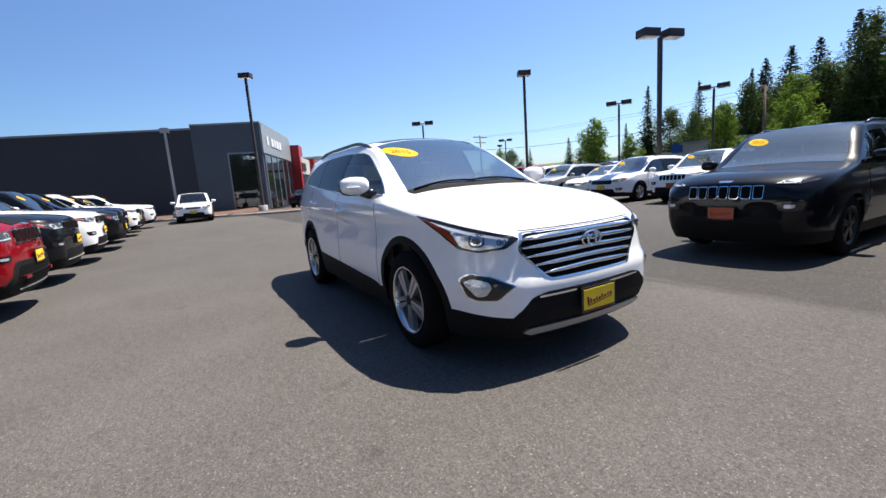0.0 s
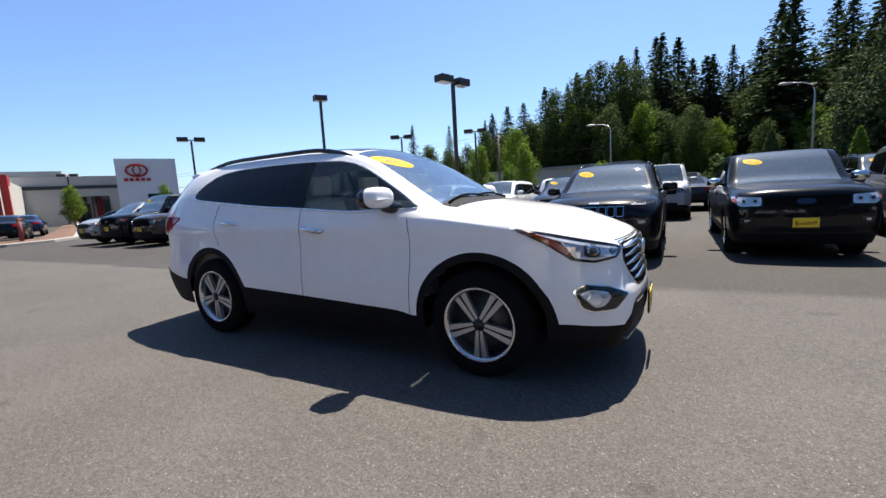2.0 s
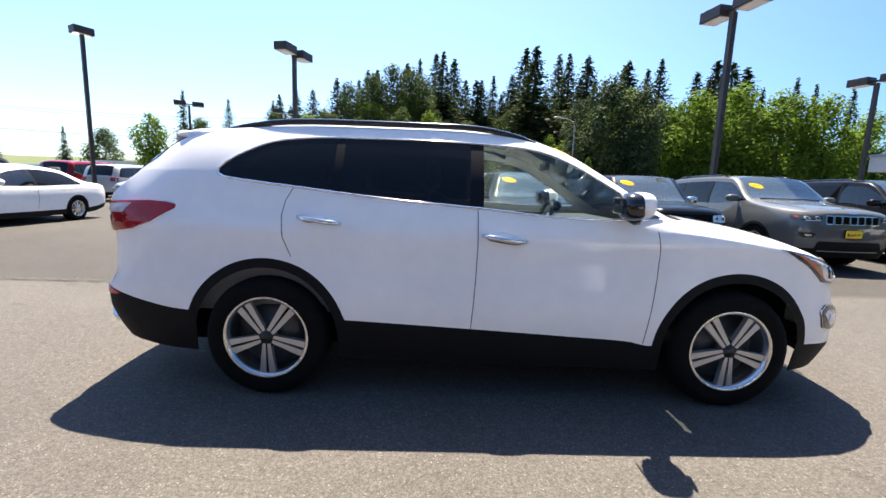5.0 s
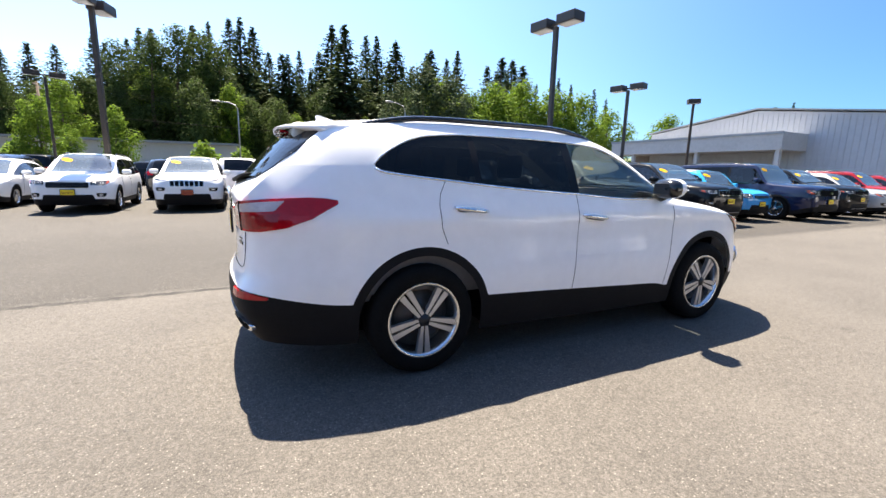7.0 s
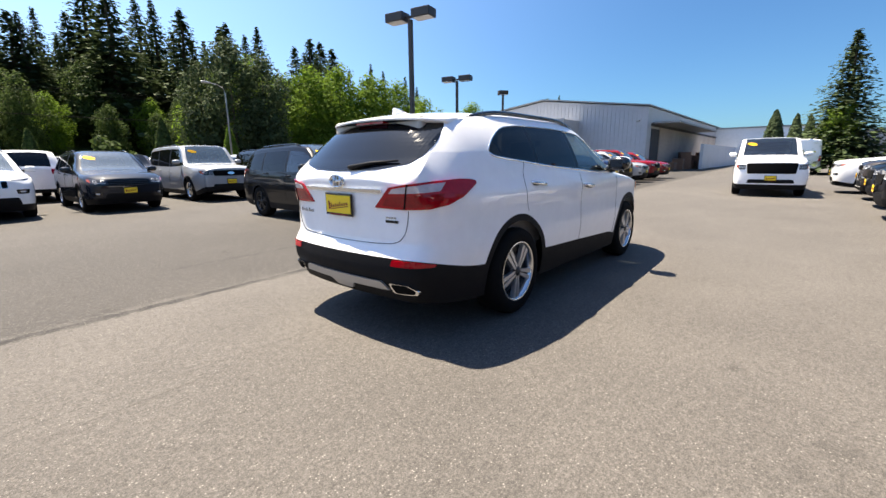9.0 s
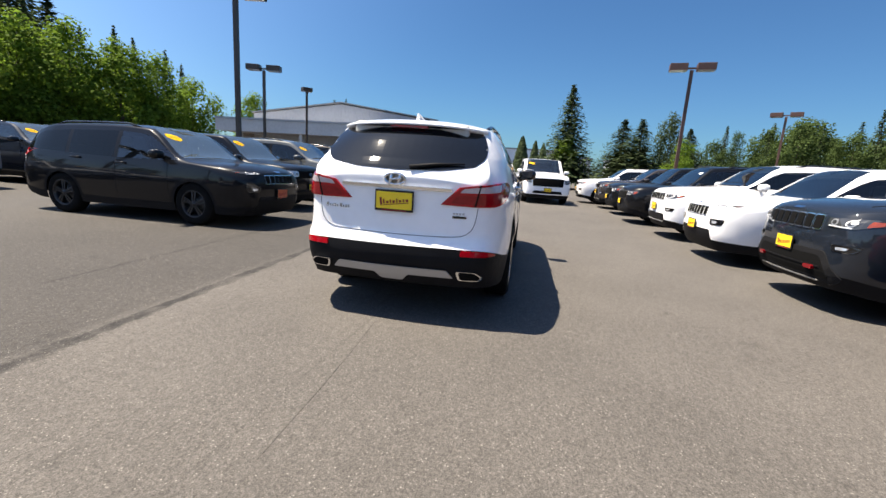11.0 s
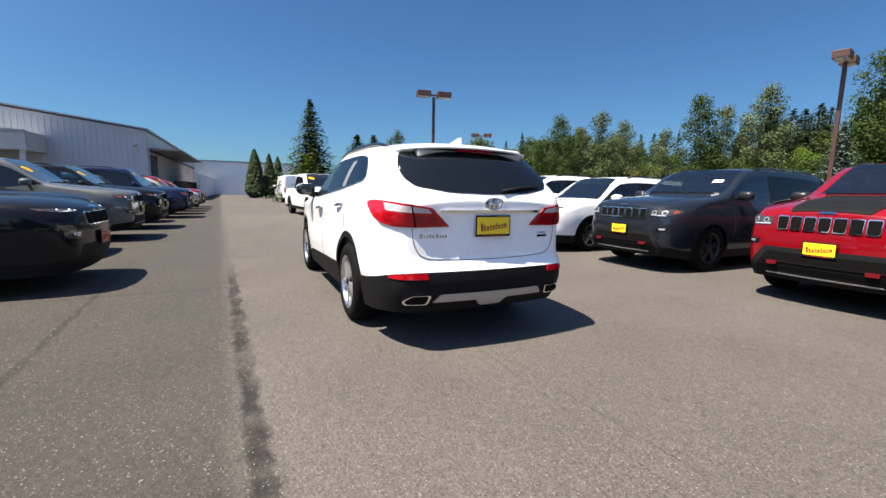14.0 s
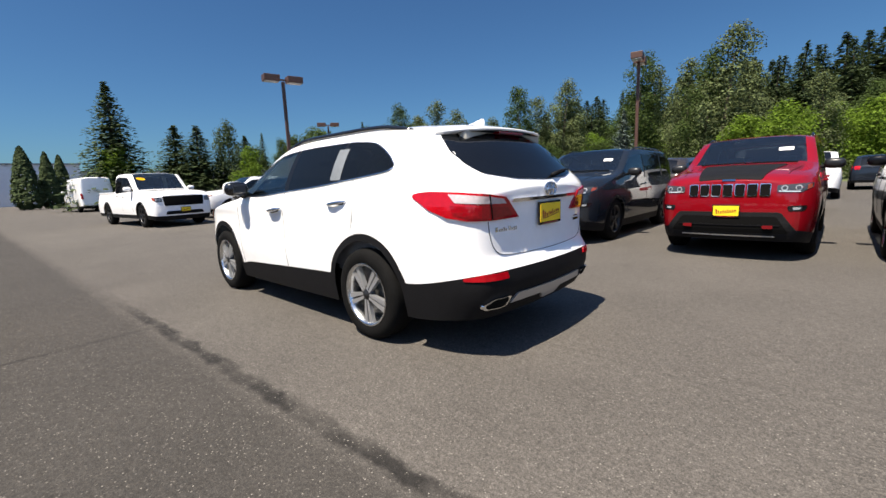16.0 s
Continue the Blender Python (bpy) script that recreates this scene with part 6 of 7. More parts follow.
def ribbon(name, pts, width, mat, label, z=0.004, jitter=0.35):
    rng = random.Random(len(pts) * 7 + int(width * 1000))
    verts, faces = [], []
    fine = []
    for (xa, ya), (xb, yb) in zip(pts, pts[1:]):
        n = max(2, int(math.hypot(xb - xa, yb - ya) / 0.12))
        fine += [(xa + (xb - xa) * i / n, ya + (yb - ya) * i / n) for i in range(n)]
    fine.append(pts[-1])
    for i, (x, y) in enumerate(fine):
        x2, y2 = fine[min(i + 1, len(fine) - 1)]
        x1, y1 = fine[max(i - 1, 0)]
        d = Vector((x2 - x1, y2 - y1)).normalized()
        w = width * 0.5
        off = 0.07 * width * math.sin(i * 0.37) + rng.uniform(-1, 1) * width * 0.12
        for sg in (1, -1):
            k = w * (1 + rng.uniform(-jitter, jitter))
            verts.append((x - d.y * (sg * k + off), y + d.x * (sg * k + off), z))
    for i in range(len(fine) - 1):
        faces.append((2 * i, 2 * i + 1, 2 * i + 3, 2 * i + 2))
    return tagged(new(name, mesh_of(name, verts, faces, mat)), label, "pavement", kind="structure")


ribbon("pavement_crack", [(-2.6, 0.08), (-3.2, 0.03), (-3.7, 0.0), (-4.3, -0.02)], 0.003, M_CRACK, "hairline crack in the asphalt", 0.004, 0.6)

# ---- kerb, planting strip and bollard before the grey building ----
M_MULCH = material("red_brown_bark_mulch", (0.1209, 0.0686, 0.0468), 0.95, vary=0.4, scale=4, bump=0.6, bump_scale=40)
KERB = [(-33.5, -22), (-27.8, -5.0), (-26.2, -1.2), (-24.1, 1.2), (-23.4, 3.6), (-23.8, 5.4), (-25.4, 6.9), (-40, 12.6), (-60, 20)]


def kerb_wall(pts, width, h, mat, name, label):
    bm = bmesh.new()
    rows = []
    for i, (x, y) in enumerate(pts):
        x1, y1 = pts[max(i - 1, 0)]
        x2, y2 = pts[min(i + 1, len(pts) - 1)]
        d = Vector((x2 - x1, y2 - y1)).normalized()
        o, n = Vector((x, y)), Vector((-d.y, d.x))
        rows.append([bm.verts.new((*(o + n * a), z)) for a, z in ((0, 0), (0, h - 0.03), (0.03, h), (width, h), (width, 0))])
    for a, b in zip(rows, rows[1:]):
        for i in range(4):
            bm.faces.new((a[i], a[i + 1], b[i + 1], b[i]))
    return tagged(new(name, bm_mesh(name, bm, mat)), label, "kerb", kind="structure")


kerb_wall(KERB, 0.16, 0.15, M_CONCRETE, "kerb", "pale concrete kerb along the planting strip")
bm = bmesh.new()
rows = [[], [], []]
for (x, y), (xw, yw) in zip(KERB, ((-40, -22), (-33, -12), (-30.4, -4.0), (-28.3, 1.6), (-27.9, 2.4), (-25.9, 4.6), (-26.3, 5.6), (-40.6, 11.2), (-60.5, 18.6))):
    for k, (u, z) in enumerate(((0.0, 0.13), (0.35, 0.22), (1.0, 0.42 if x < xw + 6 and y < 3 else 0.16))):
        rows[k].append(bm.verts.new(((x - 0.14) * (1 - u) + xw * u, (y + 0.02) * (1 - u) + yw * u, z)))
for ra, rb_ in zip(rows, rows[1:]):
    for i in range(len(ra) - 1):
        bm.faces.new((ra[i], ra[i + 1], rb_[i + 1], rb_[i]))
tagged(new("planting_strip", bm_mesh("planting_strip", bm, M_MULCH)), "red-brown bark mulch strip behind the kerb", "ground", kind="structure")
M_REDPOST = material("red_brown_post_paint", (0.20, 0.045, 0.035), 0.6, vary=0.2)
b = thing("bollard", "dark red steel bollard on the mulch strip", "bollard", m=pose(-24.3, 4.4, 0.12))
piece("post", bar_mesh("post", [(0, 0, 0), (0, 0, 1.05)], 0.09, M_REDPOST, 12), b)
piece("cap", blob("cap", 0.10, 0.10, 0.06, M_REDPOST, Matrix.Translation((0, 0, 1.05))), b)


# ---- lamps of the lot ----
def lot_lamp(x, y, h, heads, turn=0.0, mat=M_POLE, head=0.72, base=0.55, floods=False, label="brown steel lot lamp on a concrete base"):
    t = thing("street_lamp", label, "lamp", "lot lamps", m=pose(x, y, 0, 0, 0, turn))
    piece("concrete_base", lathe_z("concrete_base", [(0.001, base), (0.26, base), (0.29, base - 0.03), (0.30, 0.0)], 20, M_CONCRETE), t)
    bm = bmesh.new()
    box(bm, -0.07, 0.07, -0.07, 0.07, base, h, 0.012)
    box(bm, -0.15, 0.15, -0.15, 0.15, base, base + 0.03, 0.006)
    part("pole", bm, mat, t)
    for k in range(heads):
        sg = 1 if k == 0 else -1
        off = 0.0 if heads == 1 else sg * 0.55
        hb = bmesh.new()
        box(hb, off - head / 2, off + head / 2, -0.26, 0.26, h - 0.02, h + 0.27, 0.02)
        hd = part("lamp_head", hb, mat, t)
        lens = bmesh.new()
        box(lens, off - head / 2 + 0.04, off + head / 2 - 0.04, -0.20, 0.20, h - 0.035, h - 0.018)
        part("lens", lens, M_CLEAR_LENS, hd)
    if heads == 2:
        ab = bmesh.new()
        box(ab, -0.30, 0.30, -0.04, 0.04, h + 0.05, h + 0.12)
        part("arm", ab, mat, t)
    if floods:
        for sg in (1, -1):
            fb = bmesh.new()
            box(fb, -0.16, 0.16, sg * 0.34 - 0.14, sg * 0.34 + 0.14, 3.55, 3.72, 0.03, Matrix.Rotation(radians(-8), 4, "Y"))
            fl_ = part("floodlight", fb, M_GALV, t)
            piece("bracket", bar_mesh("bracket", [(0, 0, 3.5), (0, sg * 0.3, 3.58)], 0.02, M_GALV, 6), fl_)
    return t


def lathe_z(name, profile, seg, mat):
    me = lathe(name, profile, seg, mat)
    me.transform(Matrix.Rotation(radians(90), 4, "X"))
    return me


lot_lamp(-25.4, 1.75, 8.4, 1, 60, floods=True)
lot_lamp(-15.5, 15.5, 7.0, 1, 60)
lot_lamp(-6.24, 14.14, 6.1, 2, 75)
lot_lamp(7.25, 8.6, 6.1, 2, -80)
lot_lamp(16.77, 14.0, 5.9, 2, -75)
lot_lamp(16.0, -7.66, 6.2, 2, 80, mat=M_POLE_RUST)
lot_lamp(3.62, -19.7, 6.55, 2, -78, mat=M_POLE_RUST)
lot_lamp(-29.0, 15.9, 6.2, 2, 60)
lot_lamp(-18.1, 27.5, 6.2, 2, 30)
lot_lamp(-12.1, 29.5, 6.2, 2, 20)
lot_lamp(-43.0, 36.4, 6.2, 2, 50)
lot_lamp(-51.2, 41.9, 6.2, 1, 50)
lot_lamp(-57, 18.5, 5.6, 2, 60)
lot_lamp(28.6, -18.0, 6.2, 2, 60, mat=M_POLE_RUST)
lot_lamp(25.1, 16.0, 6.2, 1, -40, label="brown steel lamp with one flat head")
lot_lamp(-27.4, -3.0, 5.4, 1, 90, mat=M_GALV, head=0.5, label="grey steel lamp with one flat head")


def road_lamp(x, y, h, turn):
    t = thing("street_lamp", "grey roadside lamp with a curved arm", "lamp", "roadside lamps", m=pose(x, y, 0, 0, 0, turn))
    piece("pole", bar_mesh("pole", [(0, 0, 0), (0, 0, h - 0.5), (0.15, 0, h - 0.15), (0.6, 0, h), (1.3, 0, h + 0.03)], [0.065, 0.045, 0.035, 0.032, 0.03], M_GALV), t)
    piece("lamp_head", blob("lamp_head", 0.36, 0.12, 0.07, M_GALV, Matrix.Translation((1.5, 0, h + 0.02))), t)
    return t


road_lamp(9.2, 28.0, 6.3, 200)
road_lamp(-2.2, 34.2, 6.2, 190)

# ---- trees ----
def leaf_quad(V, F, c, n, size, rng):
    """A bent pair of leaf-cluster faces with a ragged outline."""
    a = n.orthogonal().normalized()
    b = n.cross(a)
    th = rng.uniform(0, 6.283)
    a, b = a * math.cos(th) + b * math.sin(th), b * math.cos(th) - a * math.sin(th)
    i = len(V)
    s = size * rng.uniform(0.6, 1.3)
    for k in range(4):
        r = s * rng.uniform(0.5, 1.15)
        an = 1.5708 * k
        V.append(tuple(c + a * (r * math.cos(an)) + b * (r * math.sin(an)) + n * (s * rng.uniform(-0.22, 0.22))))
    F.append((i, i + 1, i + 2))
    F.append((i, i + 2, i + 3))


def trunk_bm(h, r, rng, limbs=(), lean=0.0):
    bm = bmesh.new()
    n = 7
    pts = [(lean * (i / n) ** 2 * h + rng.uniform(-0.02, 0.02) * h * 0.3 * (i > 0), rng.uniform(-0.02, 0.02) * h * 0.3 * (i > 0), h * i / n) for i in range(n + 1)]
    tube(bm, pts, [r * (1.25 if i == 0 else 1 - 0.85 * i / n) for i in range(n + 1)], 7)
    for p0, p1 in limbs:
        mid = (Vector(p0) + Vector(p1)) / 2 + Vector((0, 0, 0.05 * h))
        tube(bm, [p0, mid, p1], [r * 0.45, r * 0.3, r * 0.1], 5)
    return bm


def conifer_meshes(h, r, seed, tiers=30, full=1.0, fine=1.0):
    """A fir: tapering trunk and drooping boughs of many ragged sprays, with gaps between the tiers."""
    rng = random.Random(seed)
    V, F = [], []
    for t in range(tiers):
        u = t / (tiers - 1)
        z0 = h * (0.08 + 0.90 * u)
        rad = r * (1 - u) ** 0.95 * rng.uniform(0.74, 1.14) + 0.10
        nb = max(7, int((24 - 14 * u) * full))
        for k in range(nb):
            z = z0 + rng.uniform(-0.9, 0.9) * h / tiers
            az = rng.uniform(0, 6.283)
            ln = rad * rng.uniform(0.65, 1.1)
            d = Vector((math.cos(az), math.sin(az), 0))
            m = max(2, int(ln / (h * 0.027)))
            for j in range(1, m + 1):
                q = j / m
                c = d * (ln * q) + Vector((0, 0, z + h * 0.02 - ln * 0.35 * q * q)) + Vector((rng.uniform(-1, 1), rng.uniform(-1, 1), rng.uniform(-1, 1))) * h * 0.008
                n = (Vector((0, 0, 1)) + d * rng.uniform(-0.2, 0.9) + Vector((rng.uniform(-0.5, 0.5), rng.uniform(-0.5, 0.5), 0))).normalized()
                leaf_quad(V, F, c, n, fine * h * 0.025 * (1.3 - 0.5 * q) * (1.0 - 0.45 * u), rng)
    crown = mesh_of("crown", V, F, None, False)
    return crown, bm_mesh("trunk", trunk_bm(h * 0.97, h * 0.016, rng), M_BARK, True)


def broad_meshes(h, w, seed, lobes=9, leaves=1500, base=0.22, size=0.30, narrow=1.0, lean=0.0):
    """A leafy tree: trunk, limbs and lobes of leaf clusters with an uneven outline."""
    rng = random.Random(seed)
    L = []
    for k in range(lobes):
        u = (k + 0.5) / lobes
        z = h * (base + (0.93 - base) * u)
        spread = w * 0.5 * narrow * math.sin(math.pi * min(0.15 + u * 0.85, 1.0)) ** 0.7
        az = k * 2.4 + rng.uniform(-0.5, 0.5)
        o = spread * rng.uniform(0.25, 0.75)
        rr = w * 0.5 * rng.uniform(0.34, 0.55) * (1.0 - 0.45 * u)
        L.append((Vector((o * math.cos(az) + lean * h * u * u, o * math.sin(az), z)), rr))
    V, F = [], []
    tot = sum(r * r for _, r in L)
    for c, rr in L:
        for _ in range(int(leaves * rr * rr / tot)):
            n = Vector((rng.gauss(0, 1), rng.gauss(0, 1), rng.gauss(0.15, 1))).normalized()
            q = rng.uniform(0.55, 1.08) if rng.random() < 0.8 else rng.uniform(0.1, 0.6)
            p = c + Vector((n.x * rr * q, n.y * rr * q, n.z * rr * q * 1.15))
            nn = (n + Vector((rng.uniform(-1, 1), rng.uniform(-1, 1), rng.uniform(-0.3, 1.0))) * 0.8).normalized()
            leaf_quad(V, F, p, nn, size, rng)
    crown = mesh_of("crown", V, F, None, False)
    limbs = [((lean * h * 0.1, 0, h * (base + 0.1 * (i % 4))), tuple(c)) for i, (c, r) in enumerate(L[:7])]
    return crown, bm_mesh("trunk", trunk_bm(h * 0.8, h * 0.017, rng, limbs, lean), M_BARK, True)


def cypress_meshes(h, r, seed):
    rng = random.Random(seed)
    V, F = [], []
    for _ in range(2600):
        u = rng.random()
        rad = r * 1.1 * min(1.0, 0.55 + 3 * u) * (1 - u) ** 0.62 * rng.uniform(0.82, 1.05)
        az = rng.uniform(0, 6.283)
        d = Vector((math.cos(az), math.sin(az), 0))
        leaf_quad(V, F, d * rad + Vector((0, 0, h * (0.02 + 0.97 * u))), (d + Vector((0, 0, 0.5)) + Vector((rng.uniform(-1, 1), rng.uniform(-1, 1), rng.uniform(-1, 1))) * 0.5).normalized(), 0.16, rng)
    crown = mesh_of("crown", V, F, None, False)
    return crown, bm_mesh("trunk", trunk_bm(h * 0.8, 0.1, rng), M_BARK, True)


TREES = {
    "fir": [conifer_meshes(20, 4.3, s, 46, 1.5, 0.72) for s in (11, 12, 13, 14)],
    "near_fir": [conifer_meshes(20, 4.3, s, 52, 2.4, 0.66) for s in (17,)],
    "far_fir": [conifer_meshes(20, 4.3, s, 34, 1.2, 0.85) for s in (15, 16)],
    "broad": [broad_meshes(12, 8.5, s, 24, 9500, 0.10, 0.150) for s in (21, 22, 23)],
    "young": [broad_meshes(6, 3.6, s, 15, 5000, 0.25, 0.078) for s in (31, 32)],
    "poplar": [broad_meshes(14, 5.6, s, 30, 12000, 0.06, 0.092, 0.9, 0.05) for s in (41, 42, 43)],
    "cypress": [cypress_meshes(6, 1.15, s) for s in (51, 52)],
    "shrub": [broad_meshes(3, 4.2, s, 8, 900, 0.05, 0.22) for s in (61, 62)],
}
TREE_H = {"fir": 20, "far_fir": 20, "near_fir": 20, "broad": 12, "young": 6, "poplar": 14, "cypress": 6, "shrub": 3}


def tree(kind, x, y, h, mat, label, i=0, wide=1.0, category="tree", group="", z=None):
    crown, trunk = TREES[kind][i % len(TREES[kind])]
    if not crown.materials:
        crown.materials.append(mat)
    k = h / TREE_H[kind]
    t = thing("tree" if category == "tree" else "shrub", label, category, group,
              m=pose(x, y, hill(x, y) - 0.05 if z is None else z, 0, 0, (x * 37 + y * 91) % 360) @ Matrix.Diagonal((k * wide, k * wide, k, 1)))
    piece("crown", crown, t, mat=mat)
    piece("trunk", trunk, t)
    return t


def at(az, d, o=(0, 0)):
    return o[0] + d * math.cos(radians(az)), o[1] + d * math.sin(radians(az))


rng = random.Random(5)
FIR = "tall dark green fir on the wooded slope"
LEAFY = "broad leafy tree on the wooded slope"
# wooded slope to the north
for k in range(46):
    az = 54 + 60 * (k + rng.random() * 0.8) / 46
    d = rng.uniform(98, 128)
    x, y = at(az, d)
    el = np.interp(az, [54, 60, 66, 73, 80, 87, 97, 101, 106, 114], [13.4, 13.6, 15.2, 16.4, 16.4, 16.0, 15.6, 13.6, 11.4, 10.4])
    h = d * math.tan(radians(el)) + 1.25 - hill(x, y)
    h *= rng.choice((1.07, 0.94, 0.80, 0.66, 0.56, 1.0))
    tree("fir", x, y, h, M_NEEDLE, FIR, k, rng.uniform(1.5, 2.3), group="wooded slope")
for k in range(42):
    az = 52 + 66 * (k + rng.random()) / 42
    d = rng.uniform(80, 96)
    x, y = at(az, d)
    el = np.interp(az, [52, 60, 80, 92, 100, 106, 118], [8, 8.5, 9.0, 11.5, 11.5, 8.5, 8.0])
    h = (d * math.tan(radians(el)) + 1.2 - hill(x, y)) * rng.uniform(0.6, 1.15)
    tree("broad", x, y, h, M_LEAF_DARK if k % 5 else M_LEAF, LEAFY, k, rng.uniform(0.8, 1.15), group="wooded slope")
for az, d, el in ((97.5, 88, 15.8), (95.0, 90, 15.6), (100.0, 86, 14.6), (93.0, 90, 14.8), (102.0, 86, 13.4)):
    x, y = at(az, d)
    tree("poplar", x, y, d * math.tan(radians(el)) + 1.2 - hill(x, y), M_LEAF_DARK, "tall leafy poplar on the wooded slope", int(az), 1.3, group="wooded slope")
for k, (az, d, el) in enumerate(((117, 95, 9.2), (120, 100, 7.0), (122, 75, 9.6), (125, 110, 5.5), (129, 100, 5.0), (132, 120, 4.6), (112, 92, 9.6), (139.5, 100, 3.8), (137, 110, 3.6))):
    x, y = at(az, d)
    tree("fir" if k % 3 != 1 else "broad", x, y, d * math.tan(radians(el)) + 1.2 - hill(x, y), M_NEEDLE if k % 3 != 1 else M_LEAF_DARK, FIR if k % 3 != 1 else LEAFY, k, 1.2, group="wooded slope")
# bright green maples behind the east end of the lot
for k, (az, d, el) in enumerate(((66.0, 66, 12.6), (62.0, 68, 11.0), (58.5, 70, 11.8), (54.5, 72, 12.4), (50.5, 72, 11.4), (47.0, 74, 10.4), (43.5, 78, 8.6), (70, 66, 10.4), (36.6, 85, 7.6))):
    x, y = at(az, d)
    tree("broad", x, y, d * math.tan(radians(el)) + 1.2 - hill(x, y), M_LEAF, "bright yellow-green maple behind the lot", k, 1.15, group="bright maples")
for k, (az, d, el) in enumerate(((64.5, 60, 13.4), (68.2, 60, 14.6), (71.5, 62, 11.5))):
    x, y = at(az, d)
    tree("broad", x, y, d * math.tan(radians(el)) + 1.2 - hill(x, y), M_NEEDLE, "dense dark green tree behind the lot", k, 0.9, group="dark trees behind the lot")
for k, az in enumerate((56.8, 52.8, 50.0, 48.4, 45.5, 44, 26.5, 25.0)):
    d = 95 if az > 40 else 100
    el = (12.8, 11.4, 12.0, 11.2, 10.6, 9.5, 7.6, 7.9)[k]
    x, y = at(az, d)
    tree("fir", x, y, d * math.tan(radians(el)) + 1.2 - hill(x, y), M_NEEDLE, "slender dark fir far behind the lot", k, 1.1, group="firs behind the lot")
# young trees and shrubs in the lot's planting beds
for k, (x, y, h) in enumerate(((-46, 14.5, 4.2), (-38.5, 18.6, 3.8), (-15.2, 37.5, 6.4), (-10.9, 38.5, 6.0), (-22.5, 30.0, 6.2), (-27.5, 42.0, 5.2), (-17.5, 52.0, 5.4), (-40, 33, 5))):
    tree("young", x, y, h, M_LEAF, "young bright green tree in a planting bed", k, 1.0, group="young lot trees", z=0)
for k, (x, y, h) in enumerate(((-2.0, 49, 3.2), (1.5, 50, 4.4), (-6, 56, 4.0), (6.5, 48, 3.6), (-20, 48, 3.4), (9.5, 42, 5.2), (14.5, 40, 4.6))):
    tree("cypress" if k in (1, 5, 6) else "shrub", x, y, h, M_LEAF_DARK if k % 2 else M_LEAF, "round green shrub in a planting bed", k, 1.0, "shrub", "planting bed shrubs", 0)
# east: fir with a lighter tree at its foot, cypresses, dark trees
tree("near_fir", 37.2, -4.35, 9.4, M_NEEDLE, "single fir beyond the lot", 0, 1.85, z=0)
tree("young", 36.0, -4.2, 5.0, M_LEAF, "light green young tree below the fir", 0, 1.1, z=0)
for k, (x, y, h) in enumerate(((52, 0.2, 5.9), (53, -1.5, 5.5), (54, -2.6, 5.3))):
    tree("cypress", x, y, h, M_NEEDLE, "dark columnar cypress beside the yard", k, 0.9 if k else 1.1, group="columnar cypresses", z=0)
for k, (kind, az, d, el, w) in enumerate((("near_fir", -14.3, 52, 7.0, 2.7), ("near_fir", -16.4, 50, 7.0, 2.7), ("broad", -19.5, 50, 7.8, 0.75), ("near_fir", -21.4, 52, 6.0, 2.4))):
    x, y = at(az, d, (-5, 2))
    tree(kind, x, y, d * math.tan(radians(el)) + 1.2, M_NEEDLE, "dense dark tree beyond the lot", k, w, group="dark trees beyond the lot", z=0)
tree("young", *at(-21.5, 45, (-5, 2)), 5.2, M_LEAF, "light green young tree at the lot's edge", 1, 1.2, z=0)
for k in range(16):
    az = -22 - 22 * (k + rng.random()) / 16
    d = rng.uniform(58, 82)
    x, y = at(az, d, (-5, 2))
    el = np.interp(az, [-46, -38, -30, -22], [9.2, 8.6, 7.0, 6.8])
    tree(("broad", "fir", "poplar")[k % 3], x, y, max(3, d * math.tan(radians(el)) + 1.2 - hill(x, y)) * rng.uniform(0.75, 1.0), (M_LEAF_DARK, M_NEEDLE, M_LEAF_DARK)[k % 3], "green tree along the south-east edge", k, 1.15, group="south-east tree belt")
for k, (az, d, el) in enumerate(((-41.0, 68, 10.4), (-43.5, 70, 9.0), (-46.0, 70, 10.6), (-48.6, 74, 9.4), (-56.6, 70, 11.9), (-58.2, 72, 10.4), (-61.6, 71, 12.2), (-63.0, 73, 10.0), (-70.0, 62, 14.2), (-71.6, 64, 12.6), (-75.4, 58, 12.8), (-78.6, 50, 16.0), (-77.0, 52, 13.6), (-81.5, 55, 12.0), (-87.2, 48, 9.6), (-52.5, 74, 8.2))):
    x, y = at(az, d, (-5, 2))
    tree("poplar", x, y, d * math.tan(radians(el)) + 1.2 - hill(x, y), M_LEAF_SILVER if k % 4 else M_LEAF_DARK, "tall wind-blown poplar with silvery leaves", k, 1.3, group="row of poplars")
for k in range(34):
    az = -44 - 54 * (k + rng.random()) / 34
    d = rng.uniform(135, 165)
    x, y = at(az, d, (-5, 2))
    el = np.interp(az, [-98, -90, -84, -76, -66, -58, -46], [12.0, 11.4, 12.2, 11.0, 9.2, 8.2, 7.2])
    tree("far_fir", x, y, max(6, (d * math.tan(radians(el)) + 1.2 - hill(x, y)) * rng.uniform(0.8, 1.0)), M_NEEDLE, "dark fir on the southern ridge", k, 1.7, group="southern ridge firs")
for k in range(34):
    az = -44 - 58 * (k + rng.random()) / 34
    d = rng.uniform(60, 120)
    x, y = at(az, d, (-5, 2))
    h = max(3.0, d * math.tan(radians(np.interp(az, [-100, -80, -60, -44], [8.0, 7.0, 5.6, 5.0]))) + 1.2 - hill(x, y)) * rng.uniform(0.7, 1.05)
    tree("broad", x, y, h, M_LEAF_DARK if k % 4 else M_LEAF, "leafy tree on the southern slope", k, 1.25, group="southern slope trees")
